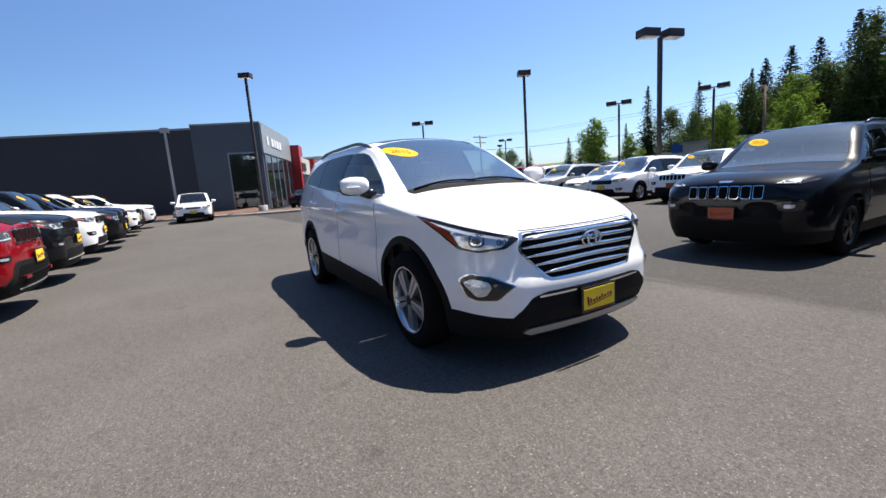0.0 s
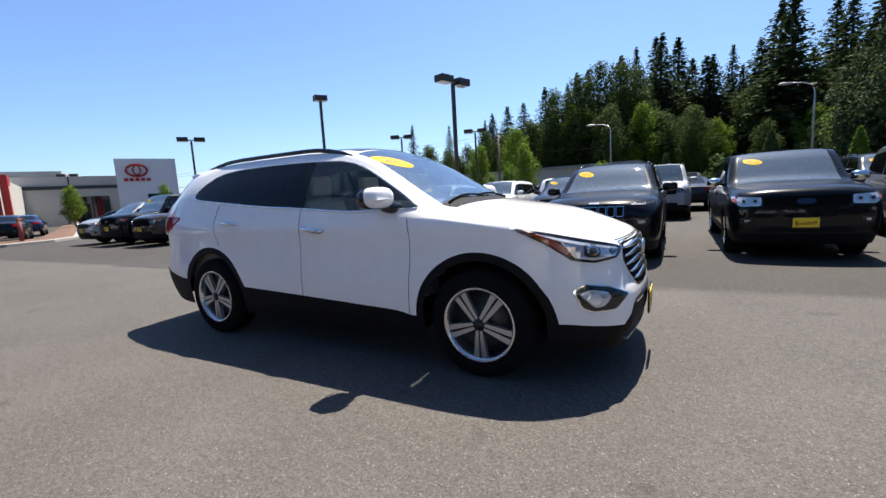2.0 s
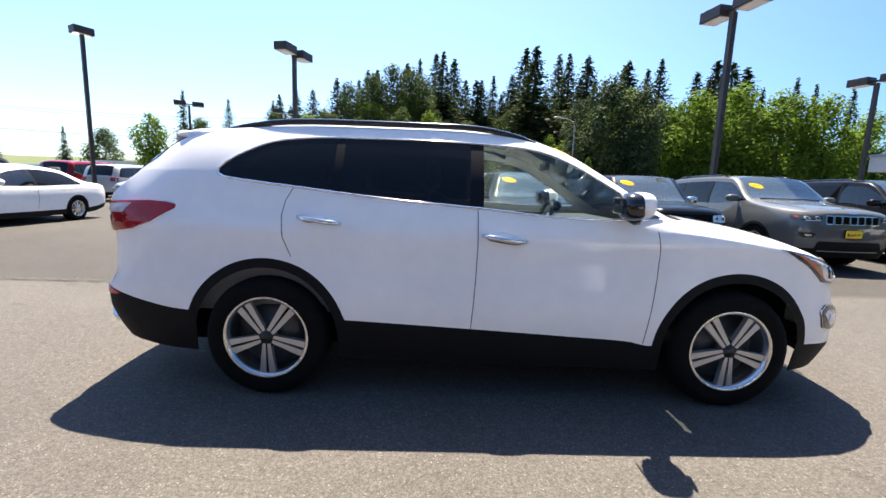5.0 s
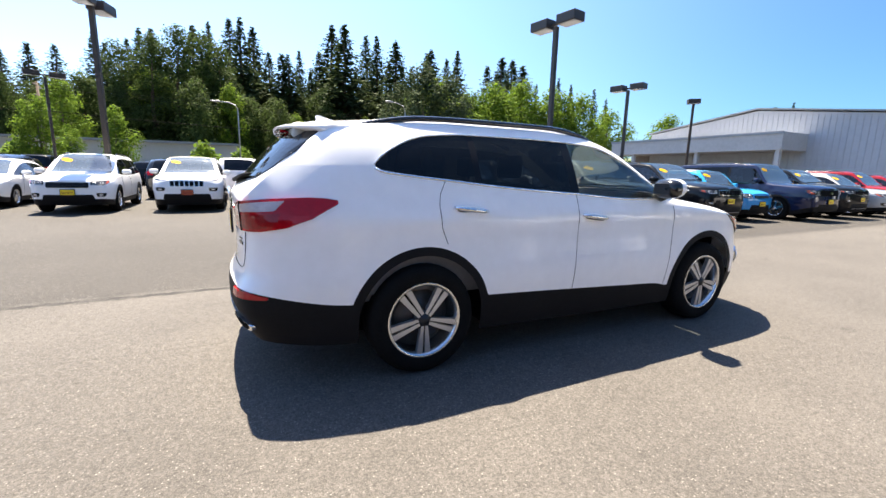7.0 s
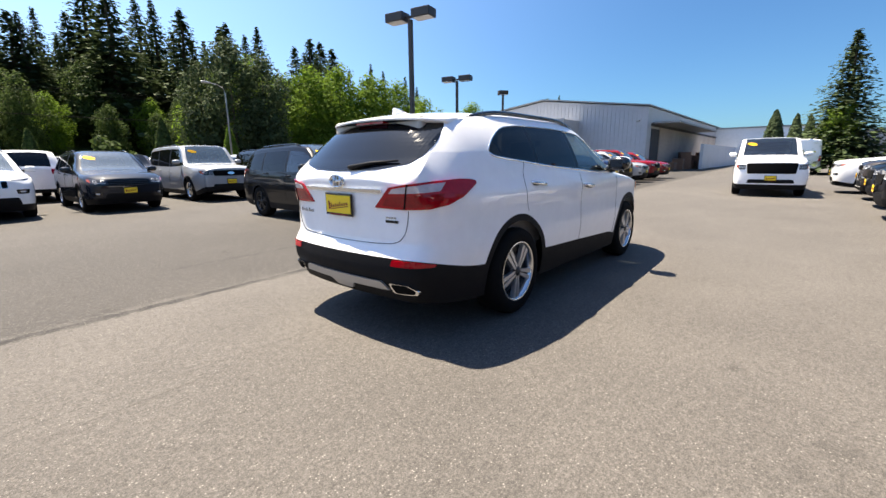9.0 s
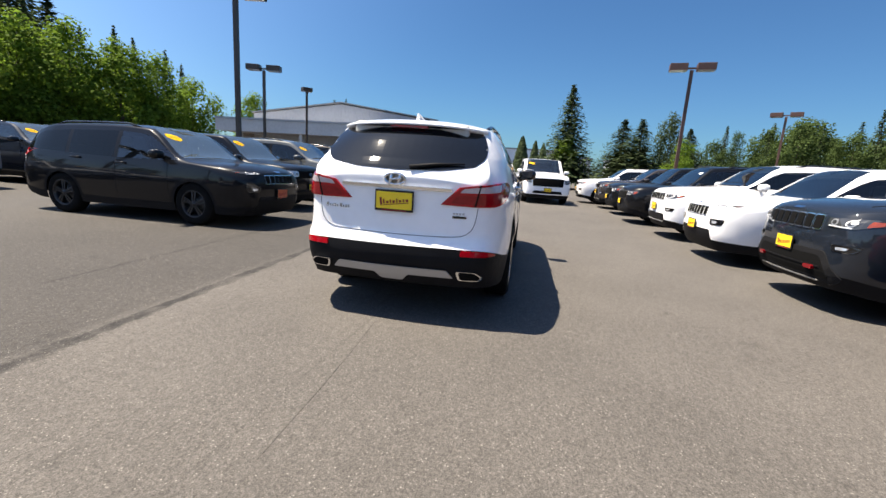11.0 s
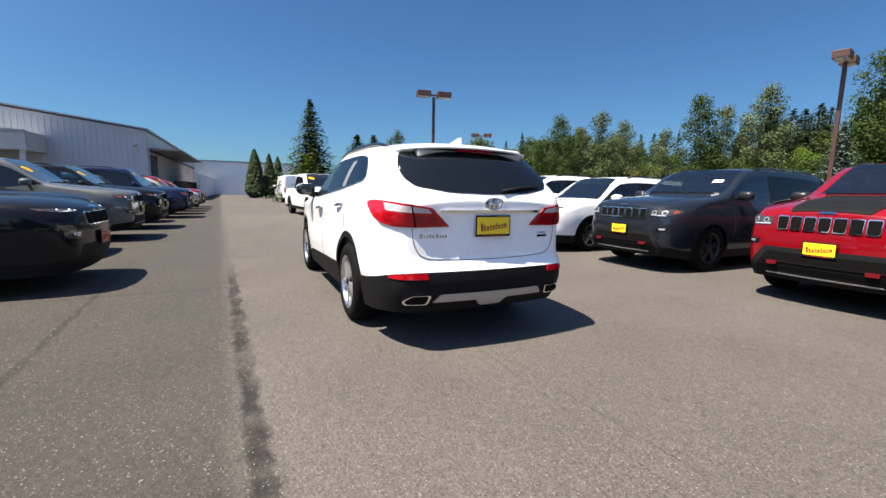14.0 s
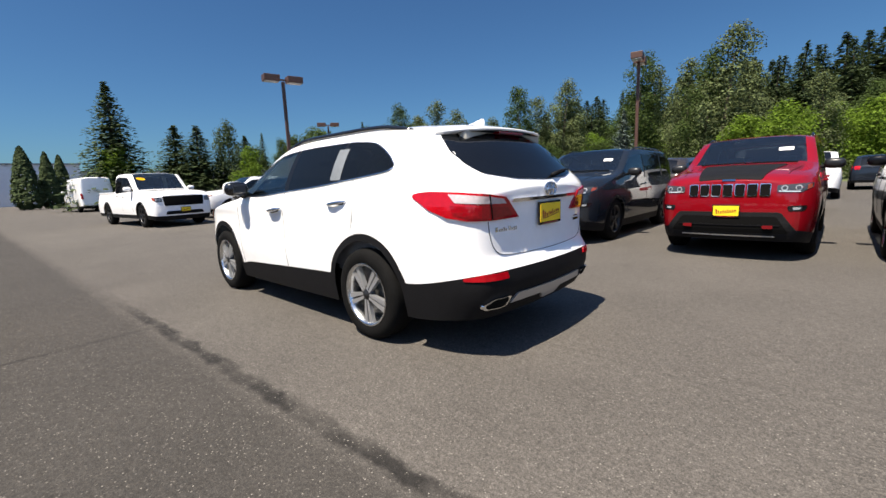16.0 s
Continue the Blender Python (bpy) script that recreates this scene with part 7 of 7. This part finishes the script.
for k in range(13):
    az = -27 - 26 * (k + rng.random()) / 13
    d = rng.uniform(92, 118)
    x, y = at(az, d, (-5, 2))
    h = max(4.0, d * math.tan(radians(6.6 + 0.8 * math.sin(k * 2.1))) + 1.2 - hill(x, y))
    tree("broad" if k % 3 else "far_fir", x, y, h, M_LEAF_DARK if k % 3 else M_NEEDLE, "dark green tree of the belt behind the poplars", k, 1.5, group="tree belt behind the poplars")
for k in range(30):
    az = -60 - 42 * (k + rng.random()) / 30
    d = rng.uniform(168, 195)
    x, y = at(az, d, (-5, 2))
    el = np.interp(az, [-102, -90, -80, -68, -60], [12.2, 11.8, 11.2, 9.2, 8.0])
    tree("far_fir", x, y, max(6, (d * math.tan(radians(el)) + 1.2 - hill(x, y)) * rng.uniform(0.88, 1.04)), M_NEEDLE, "dark fir on the southern ridge", k, 2.6, group="southern ridge firs")
for k in range(22):
    az = -18 - 28 * (k + rng.random()) / 22
    d = rng.uniform(150, 185)
    x, y = at(az, d, (-5, 2))
    el = np.interp(az, [-46, -36, -18], [6.2, 4.6, 3.4])
    tree("far_fir", x, y, max(6, (d * math.tan(radians(el)) + 1.2 - hill(x, y)) * rng.uniform(0.85, 1.1)), M_NEEDLE, "dark fir on the southern ridge", k, 2.2, group="southern ridge firs")
for k, (az, d, h) in enumerate(((-84, 44, 6.5), (-80.5, 46, 6.0), (-87.5, 50, 6.5), (-91, 52, 7), (-95, 55, 7))):
    x, y = at(az, d, (-5, 2))
    tree("broad", x, y, h, M_LEAF, "bright green willow at the lot's south edge", k, 1.5, group="willows")
tree("near_fir", *at(-68.4, 50, (-5, 2)), 7.6, leaf_material("blue_spruce_needles", (0.115, 0.150, 0.135), 0.4, 0.4, 0.16), "blue-grey spruce among the poplars", 0, 1.7)
tree("young", *at(-50, 60, (-5, 2)), 4.5, leaf_material("yellowing_leaves", (0.222, 0.1776, 0.0518), 0.4, 0.5), "small yellowing tree among the green ones", 0, 1.2)

# ---- buildings ----
M_WALL = material("dark_grey_stucco", (0.0468, 0.0499, 0.0577), 0.85, vary=0.12, scale=0.6, bump=0.15, bump_scale=30)
M_WALL2 = material("blue_grey_metal_panel", (0.0819, 0.0975, 0.1209), 0.5, 0.2, vary=0.10, scale=0.5)
M_FASCIA = material("light_grey_panel", (0.2964, 0.312, 0.3276), 0.45, 0.2, vary=0.08, scale=0.5)
M_RED = material("red_metal_panel", (0.39, 0.014, 0.0156), 0.4, vary=0.1, scale=0.6)
M_WHITE = material("white_metal_siding", (0.72, 0.73, 0.75), 0.5, vary=0.10, scale=0.4)
M_CREAM = material("cream_wall_paint", (0.4836, 0.468, 0.429), 0.7, vary=0.10, scale=0.4)
M_SHOP = material("shop_glass", (0.012, 0.015, 0.018), 0.04, spec=0.7)
M_ROOFGREY = material("grey_roof_sheet", (0.2574, 0.2652, 0.273), 0.55, 0.3, vary=0.12, scale=0.4)
M_BLUEBAND = material("blue_band_paint", (0.03, 0.12, 0.42), 0.5, vary=0.1)


# white siding in a darker, bluer tone: the gable's shade, put into the colour
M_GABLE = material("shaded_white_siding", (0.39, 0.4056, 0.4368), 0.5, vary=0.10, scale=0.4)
M_CANOPY = material("weathered_canopy_paint", (0.48, 0.47, 0.46), 0.8, vary=0.15, scale=0.5)
M_ANNEX = material("brown_annex_wall", (0.2106, 0.1872, 0.1677), 0.85, vary=0.15, scale=0.6)
M_SHED = material("weathered_pink_grey_wall", (0.39, 0.3432, 0.312), 0.85, vary=0.3, scale=0.5)
M_CRATE = material("brown_crate_wood", (0.1872, 0.1014, 0.0663), 0.8, vary=0.3, scale=2)
M_WOODPOLE = material("weathered_pole_wood", (0.17, 0.13, 0.10), 0.9, vary=0.25, scale=3)


def slab(parent, name, x0, x1, y0, y1, z0, z1, mat, label="", bevel=0.0):
    bm = bmesh.new()
    box(bm, x0, x1, y0, y1, z0, z1, bevel)
    return part(name, bm, mat, parent, label)


# the grey showroom: local x runs along its front (away from the lot), local -y along its long dark flank
sh = thing("building", "dark grey car showroom with red portals and glazed front", "building", m=pose(-27.9, 2.5, 0, 0, 0, 159))
# local axes: +x = along the front, +y = back along the dark flank
slab(sh, "wall", 0.02, 42, 4.2, 34, 0, 5.85, M_WALL, "dark stucco flank wall")
slab(sh, "corner_block", 0.0, 10.5, 0, 4.4, 0, 6.1, M_WALL2, "blue-grey panelled corner block")
slab(sh, "parapet_cap", -0.06, 42.05, 4.35, 34.1, 5.85, 5.97, M_FASCIA)
slab(sh, "parapet_cap", -0.06, 10.6, -0.06, 4.4, 6.1, 6.2, M_FASCIA)
w = slab(sh, "window", -0.05, 0.02, 0.35, 2.2, 0.25, 4.1, M_SHOP, "tall showroom window")
for y0, y1, z0, z1 in ((0.28, 0.36, 0.2, 4.2), (2.18, 2.26, 0.2, 4.2), (0.28, 2.26, 4.1, 4.2), (0.28, 2.26, 0.18, 0.28)):
    slab(w, "frame", -0.08, 0.0, y0, y1, z0, z1, M_FASCIA)
for k in range(5):
    x0 = 0.4 + k * 2.0
    w = slab(sh, "window", x0 + 0.05, x0 + 1.9, -0.06, 0.02, 0.25, 4.0, M_SHOP, "tall showroom window")
    slab(w, "frame", x0 - 0.05, x0 + 0.05, -0.10, 0.0, 0.2, 4.1, M_FASCIA)
slab(sh, "fascia", 0.0, 10.5, -0.12, 0.0, 4.1, 6.05, M_FASCIA, "light grey sign fascia")
for k, (a, b2) in enumerate(((1.2, 1.7), (2.6, 3.4), (3.6, 4.2), (4.4, 5.2), (5.4, 6.2))):
    slab(sh, "sign_bar", a, b2, -0.17, -0.12, 4.75, 5.35, M_WHITE, "pale sign lettering drawn as bars")
for x0, d0, w0, h0 in ((10.75, 0.85, 0.9, 5.6), (24.0, 0.5, 0.6, 5.2)):
    p_ = slab(sh, "portal", x0, x0 + w0, -d0, 0.3, 0, h0, M_RED, "red entrance portal")
    slab(p_, "portal_beam", x0 + w0, x0 + w0 + 1.2, -d0, 0.3, h0 - 0.9, h0, M_RED)
slab(sh, "wall", 10.6, 42, 0.0, 4.2, 0, 5.0, M_CREAM, "pale wall behind the portals")
slab(sh, "window", 15.6, 22.4, -0.06, 0.0, 0.3, 3.2, M_SHOP)
slab(sh, "sign_bar", 17, 20, -0.1, -0.04, 3.6, 4.4, M_BLACKINK)

# the pale dealership far behind it
far = thing("building", "far white dealership with a red ring sign", "building", m=pose(-71.0, 10.3, 0, 0, 0, 62))
slab(far, "wall", 0, 17.6, 0, 18, 0, 6.2, M_CREAM, "pale panelled wall")
slab(far, "roof_block", 4, 12, 0.5, 12, 6.2, 6.9, M_FASCIA)
slab(far, "dark_band", 2, 17.5, -0.15, 0.0, 4.6, 5.0, M_WALL)
slab(far, "tower", 17.6, 24.4, -1.2, 6, 0, 8.3, M_WHITE, "white sign tower")
slab(far, "glazing", 12.0, 16.5, -0.1, 0.0, 0.2, 3.6, M_SHOP)
slab(far, "glazing", 20.8, 23.6, -1.3, -1.2, 0.2, 3.6, M_SHOP)
rb = bmesh.new()
tube(rb, [(19.9 + 1.15 * math.cos(a), -1.28, 6.75 + 0.76 * math.sin(a)) for a in np.linspace(0, 2 * math.pi, 33)], 0.14, 8)
tube(rb, [(19.9 + 0.40 * math.cos(a), -1.28, 6.80 + 0.64 * math.sin(a)) for a in np.linspace(0, 2 * math.pi, 25)], 0.10, 8)
part("ring_sign", rb, M_RED, far, "red ring sign")
for k in range(5):
    slab(far, "sign_bar", 18.4 + 0.62 * k, 18.85 + 0.62 * k, -1.3, -1.2, 5.35, 5.75, M_RED)
w3 = thing("building", "long low pale workshop far off", "building", m=pose(-95, -5, 0, 0, 0, 62))
slab(w3, "wall", 0, 36, 0, 12, 0, 5.6, M_CREAM, "pale far wall")

# the white warehouse with its canopy
wh = thing("building", "white metal-clad warehouse with a gable and flat canopy", "building")
bm = bmesh.new()
prof = [(9.0, 0), (9.0, 5.9), (19.6, 7.25), (30.2, 5.9), (30.2, 0)]
fr = [bm.verts.new((39.0, y, z)) for y, z in prof]
bk = [bm.verts.new((84.0, y, z)) for y, z in prof]
bm.faces.new(fr), bm.faces.new(bk[::-1])
for i in range(5):
    k = (i + 1) % 5
    bm.faces.new((fr[i], bk[i], bk[k], fr[k]))
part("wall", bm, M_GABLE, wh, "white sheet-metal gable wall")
for sg, (ya, za, yb, zb) in ((0, (8.8, 5.95, 19.6, 7.37)), (1, (19.6, 7.37, 30.4, 5.95))):
    rbm = bmesh.new()
    q = [(38.8, ya, za), (84.2, ya, za), (84.2, yb, zb), (38.8, yb, zb)]
    lo_ = [rbm.verts.new(v) for v in q]
    hi_ = [rbm.verts.new((v[0], v[1], v[2] + 0.12)) for v in q]
    rbm.faces.new(lo_), rbm.faces.new(hi_)
    for i in range(4):
        rbm.faces.new((lo_[i], lo_[(i + 1) % 4], hi_[(i + 1) % 4], hi_[i]))
    part("roof", rbm, M_ROOFGREY, wh, "pale sheet-metal roof slope")
for k in range(52):
    y = 9.15 + k * 0.4
    zt = 5.85 + 1.3 * (1 - abs(y - 19.6) / 10.6)
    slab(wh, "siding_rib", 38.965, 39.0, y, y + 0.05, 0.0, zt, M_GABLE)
cn = slab(wh, "canopy", 35.4, 39.2, 15.6, 32.3, 3.65, 5.0, M_CANOPY, "flat pale canopy")
slab(cn, "canopy_trim", 35.32, 35.4, 15.55, 32.35, 4.85, 5.06, M_FASCIA)
for y in (15.9, 22.5, 29.5):
    slab(cn, "column", 35.55, 35.85, y - 0.15, y + 0.15, 0, 3.65, M_CANOPY)
slab(wh, "annex", 39.0, 60, 30.3, 32.2, 0, 4.4, M_ANNEX, "low annex under the canopy")
slab(wh, "side_wall", 43.4, 84, 8.90, 8.99, 0.0, 4.3, M_SHED, "weathered pinkish side wall")
slab(wh, "dark_opening", 40.4, 43.2, 8.92, 8.99, 0.0, 4.0, M_WALL, "open shed doorway")
slab(wh, "beam", 40.0, 84, 8.84, 8.92, 4.2, 4.45, M_WALL, "dark beam along the shed side")
for k in range(9):
    ct = thing("crate", "brown wooden crate stacked by the shed wall", "crate", "crates by the shed", m=pose(44.2 + 2.1 * k, 7.9 - 0.3 * (k % 3), 0, 0, 0, 7 * (k % 4)))
    hc = 0.8 + 0.35 * ((k * 5) % 4)
    slab(ct, "box", -0.7, 0.7, -0.5, 0.5, 0, hc, M_CRATE, "", 0.02)
    for z in (0.12, hc - 0.12):
        slab(ct, "batten", -0.73, 0.73, -0.53, -0.5, z - 0.05, z + 0.05, M_WOODPOLE)
slab(wh, "awning", 40.5, 62, 6.6, 8.95, 4.45, 4.6, M_ROOFGREY, "thin awning over the shed side")
wl = thing("wall_lamp", "small bulkhead lamp on the warehouse wall", "lamp", m=pose(38.8, 9.8, 4.6))
piece("shade", box_mesh("shade", -0.2, 0.15, -0.15, 0.15, 0, 0.12, M_GALV, 0.02), wl)

yd = thing("yard_wall", "pale block yard wall beyond the warehouse", "wall")
slab(yd, "wall", 50, 78, 6.0, 6.3, 0, 2.7, M_WHITE)
for x, y, L_, D_, H_, rz, mt, lb in ((84, 4, 22, 12, 5.6, 90, M_WHITE, "far white shed with a low roof"), (90, -6, 14, 10, 4.8, 90, M_CREAM, "far cream shed behind the cypresses"),
                                     (62, -22, 9, 6, 3.6, 100, M_CREAM, "low cream hut beyond the trees"), (52, -13.6, 6, 3, 3.3, 96, M_WHITE, "white site cabin beyond the cars")):
    s_ = thing("building", lb, "building", m=pose(x, y, 0, 0, 0, rz))
    slab(s_, "wall", -L_ / 2, L_ / 2, -D_ / 2, D_ / 2, 0, H_, mt)
    slab(s_, "roof", -L_ / 2 - 0.2, L_ / 2 + 0.2, -D_ / 2 - 0.2, D_ / 2 + 0.2, H_, H_ + 0.2, M_ROOFGREY)

# long low sheds and wall under the northern slope
nw = thing("building", "long low grey shed below the wooded slope", "building", m=pose(-14, 66, 0, 0, 0, -3))
slab(nw, "wall", -22, 11.5, 0, 8, 0, 4.4, M_CREAM, "pale grey shed wall")
slab(nw, "roof", -22.3, 11.8, -0.6, 8.3, 4.4, 4.7, M_ROOFGREY, "pale flat roof edge")
nb = thing("building", "white and blue workshop below the slope", "building", m=pose(-34, 68, 0, 0, 0, 4))
slab(nb, "wall", -22, 4, 0, 10, 0, 3.4, M_WHITE)
slab(nb, "blue_band", -4, 14, -0.3, 4, 3.2, 4.6, M_BLUEBAND, "blue painted fascia")
gd = thing("guard_rail", "low pale wall at the foot of the slope", "wall", m=pose(28, 58, 0, 0, 0, -12))
slab(gd, "wall", -14, 24, 0, 0.3, 0, 1.5, M_CREAM)

# ---- utility poles and wires ----
POLES = ((-118, 58), (-69, 51), (-22, 60.5), (36, 61), (90, 66))
for x, y in POLES:
    u = thing("utility_pole", "wooden utility pole with two crossarms", "pole", "utility poles", m=pose(x, y, 0, 0, 0, 8))
    piece("pole", bar_mesh("pole", [(0, 0, 0), (0, 0, 10.2)], [0.18, 0.12], M_WOODPOLE), u)
    for z, w_ in ((9.8, 1.9), (8.7, 1.5)):
        piece("crossarm", box_mesh("crossarm", -0.06, 0.06, -w_, w_, z - 0.07, z + 0.07, M_WOODPOLE), u)
wires = thing("power_line", "thin dark power wires between the poles", "cable")
for (xa, ya), (xb, yb) in zip(POLES, POLES[1:]):
    for dy, z in ((-1.6, 9.9), (1.6, 9.9), (0, 7.2)):
        piece("wire", bar_mesh("wire", [(xa + (xb - xa) * t, ya + (yb - ya) * t + dy, z - 3.2 * t * (1 - t)) for t in np.linspace(0, 1, 13)], 0.014 if z > 8 else 0.030, M_UNDER, 4), wires)

# ---- vehicles in the lot ----
KINDS["gctrail"] = (KINDS["gcred"][0], KINDS["gcred"][1], common_details, {k: v for k, v in KINDS["gcred"][3].items() if k != "hood_decal"})
HERO = build_car("car", "hero", "white", pose(0, 0, 0), "white seven-seat crossover parked alone in the aisle", style="split")
SOUTH, NORTH, BACK = "south row of parked cars", "north row of parked cars", "second north row of parked cars"
NAMES = {"gc": "large square-nosed SUV", "gcred": "off-road SUV with red tow hooks", "gctrail": "off-road SUV with red tow hooks", "cherokee": "rounded mid-size SUV",
         "durango": "long three-row SUV", "bigsuv": "tall boxy SUV", "cross": "compact crossover", "hatch": "boxy hatchback", "sedan": "four-door sedan", "ranger": "extended-cab pickup",
         "ram": "crew-cab pickup truck", "van": "high-roof cargo van"}
WORD = {"grey": "dark grey-blue", "navy": "dark navy", "bronze": "dark bronze"}


def park(kind, colour, x, y, rz, group="", extra="", **kw):
    label = "%s %s %s" % (WORD.get(colour, colour), NAMES[kind], extra or "parked in its row")
    return build_car("pickup_truck" if kind in ("ranger", "ram") else "van" if kind == "van" else "car", kind, colour, pose(x, y, 0, 0, 0, rz), label, group,
                     category="pickup" if kind in ("ranger", "ram") else "van" if kind == "van" else "car", **kw)


for kind, c, x, y, kw in (
        ("gctrail", "grey", -0.12, -6.55, dict(style="dark", sticker=False, tag=True, grille_mat=M_CHROME, mirror_mat=M_DARKALLOY)), ("gcred", "red", -2.95, -6.45, dict(style="dark", sticker=False, tag=True, grille_mat=M_CHROME, mirror_mat=M_DARKALLOY)),
        ("cherokee", "white", 2.40, -6.35, dict(sticker=False)), ("gc", "white", 5.05, -6.5, dict(sticker=False)), ("durango", "black", 7.95, -6.4, dict(sticker=False, tag=True)),
        ("durango", "black", 10.8, -6.5, dict(sticker=False)), ("gc", "bronze", 13.4, -6.4, dict(sticker=False)), ("gc", "white", 16.4, -5.9, dict(sticker=False)),
        ("gc", "black", -5.45, -6.5, dict()), ("gc", "white", -8.1, -6.5, dict()), ("durango", "black", -10.8, -6.5, dict()), ("gc", "navy", -13.4, -6.6, dict()), ("gc", "white", -16.1, -6.5, dict()),
        ("cherokee", "black", -18.8, -6.5, dict()), ("gc", "white", -21.2, -6.3, dict(card=False))):
    park(kind, c, x, y, 90, SOUTH, **kw)
for kind, c, x, y, kw in (
        ("cherokee", "black", 1.42, 5.85, dict(style="dark", card_mat=M_ORANGE)), ("ranger", "black", 4.12, 6.85, dict(mirror_mat=M_CHROME)), ("gc", "pewter", 6.85, 6.45, dict()), ("gc", "black", 9.8, 6.35, dict()),
        ("hatch", "blue", 12.3, 6.6, dict(roof="white")), ("bigsuv", "navy", 14.7, 6.2, dict()), ("gc", "black", 17.3, 6.3, dict()), ("cross", "silver", 19.9, 6.1, dict()),
        ("durango", "red", 22.5, 6.4, dict()), ("cross", "red", 25.2, 6.2, dict()),
        ("sedan", "white", -11.2, 7.0, dict(style="multi")), ("durango", "bronze", -13.75, 7.0, dict()), ("bigsuv", "black", -16.1, 7.0, dict()), ("cross", "silver", -18.4, 6.9, dict(card=True, sticker=False))):
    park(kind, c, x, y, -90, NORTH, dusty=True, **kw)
for kind, c, x, y, kw in (
        ("cross", "white", -6.5, 13.35, dict()), ("cherokee", "white", -3.8, 13.4, dict(card_mat=M_ORANGE)), ("cross", "grey", -1.1, 13.4, dict()), ("bigsuv", "silver", 2.0, 14.6, dict()),
        ("gc", "grey", 4.9, 14.0, dict()), ("sedan", "white", -9.4, 15.2, dict()), ("cross", "silver", -12.2, 15.4, dict()), ("gc", "black", 8.0, 14.2, dict())):
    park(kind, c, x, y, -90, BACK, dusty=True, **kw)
park("ram", "white", 15.6, -1.55, 186, extra="parked across the end of the aisle", style="dark")
park("van", "white", 37.5, -2.3, 4, extra="parked beyond the pickup", card=False, sticker=False)
park("hatch", "white", -24.3, -2.05, -3, extra="parked before the mulch strip", card=True, sticker=False)
for kind, c, x, y, rz in (("sedan", "black", -30.6, 5.7, 159), ("sedan", "navy", -36.4, 8.3, 159), ("sedan", "black", -37.5, 14.2, 200), ("cross", "navy", -41, 17.5, 200), ("sedan", "black", -35.0, 17.4, 200), ("cross", "red", -40, 25, 190)):
    build_far_car(kind, c, pose(x, y, 0, 0, 0, rz), "%s %s parked tail out by the showroom" % (WORD.get(c, c), NAMES[kind]), "cars by the showroom")
rng = random.Random(9)
COL = ["white", "black", "silver", "grey", "navy", "bronze", "red", "white", "silver", "black"]
for y, n, x0, rz in ((19.5, 15, -27, 90), (27.5, 15, -30, -90), (33.5, 14, -30, 90), (43, 15, -30, -90), (49, 13, -32, 90)):
    for k in range(n):
        if rng.random() < 0.12:
            continue
        kind = rng.choice(["cross", "sedan", "gc", "durango", "cherokee", "bigsuv"])
        c = rng.choice(COL)
        build_far_car(kind, c, pose(x0 + 2.75 * k + rng.uniform(-0.2, 0.2), y + rng.uniform(-0.4, 0.4), 0, 0, 0, rz), "%s %s in the rows behind" % (WORD.get(c, c), NAMES[kind]), "rows of cars far behind")
for y, n, x0, rz in ((-12.6, 7, -2.8, -90), (-19.8, 7, -3.1, 90), (-27.5, 12, -16, -90)):
    for k in range(n):
        kind, c = rng.choice(["cross", "sedan", "gc", "durango", "cherokee"]), ("white" if y > -20 and k == 0 else rng.choice(COL))
        build_far_car(kind, c, pose(x0 + 2.7 * k, y, 0, 0, 0, rz), "%s %s in the rows behind" % (WORD.get(c, c), NAMES[kind]), "rows of cars to the south")
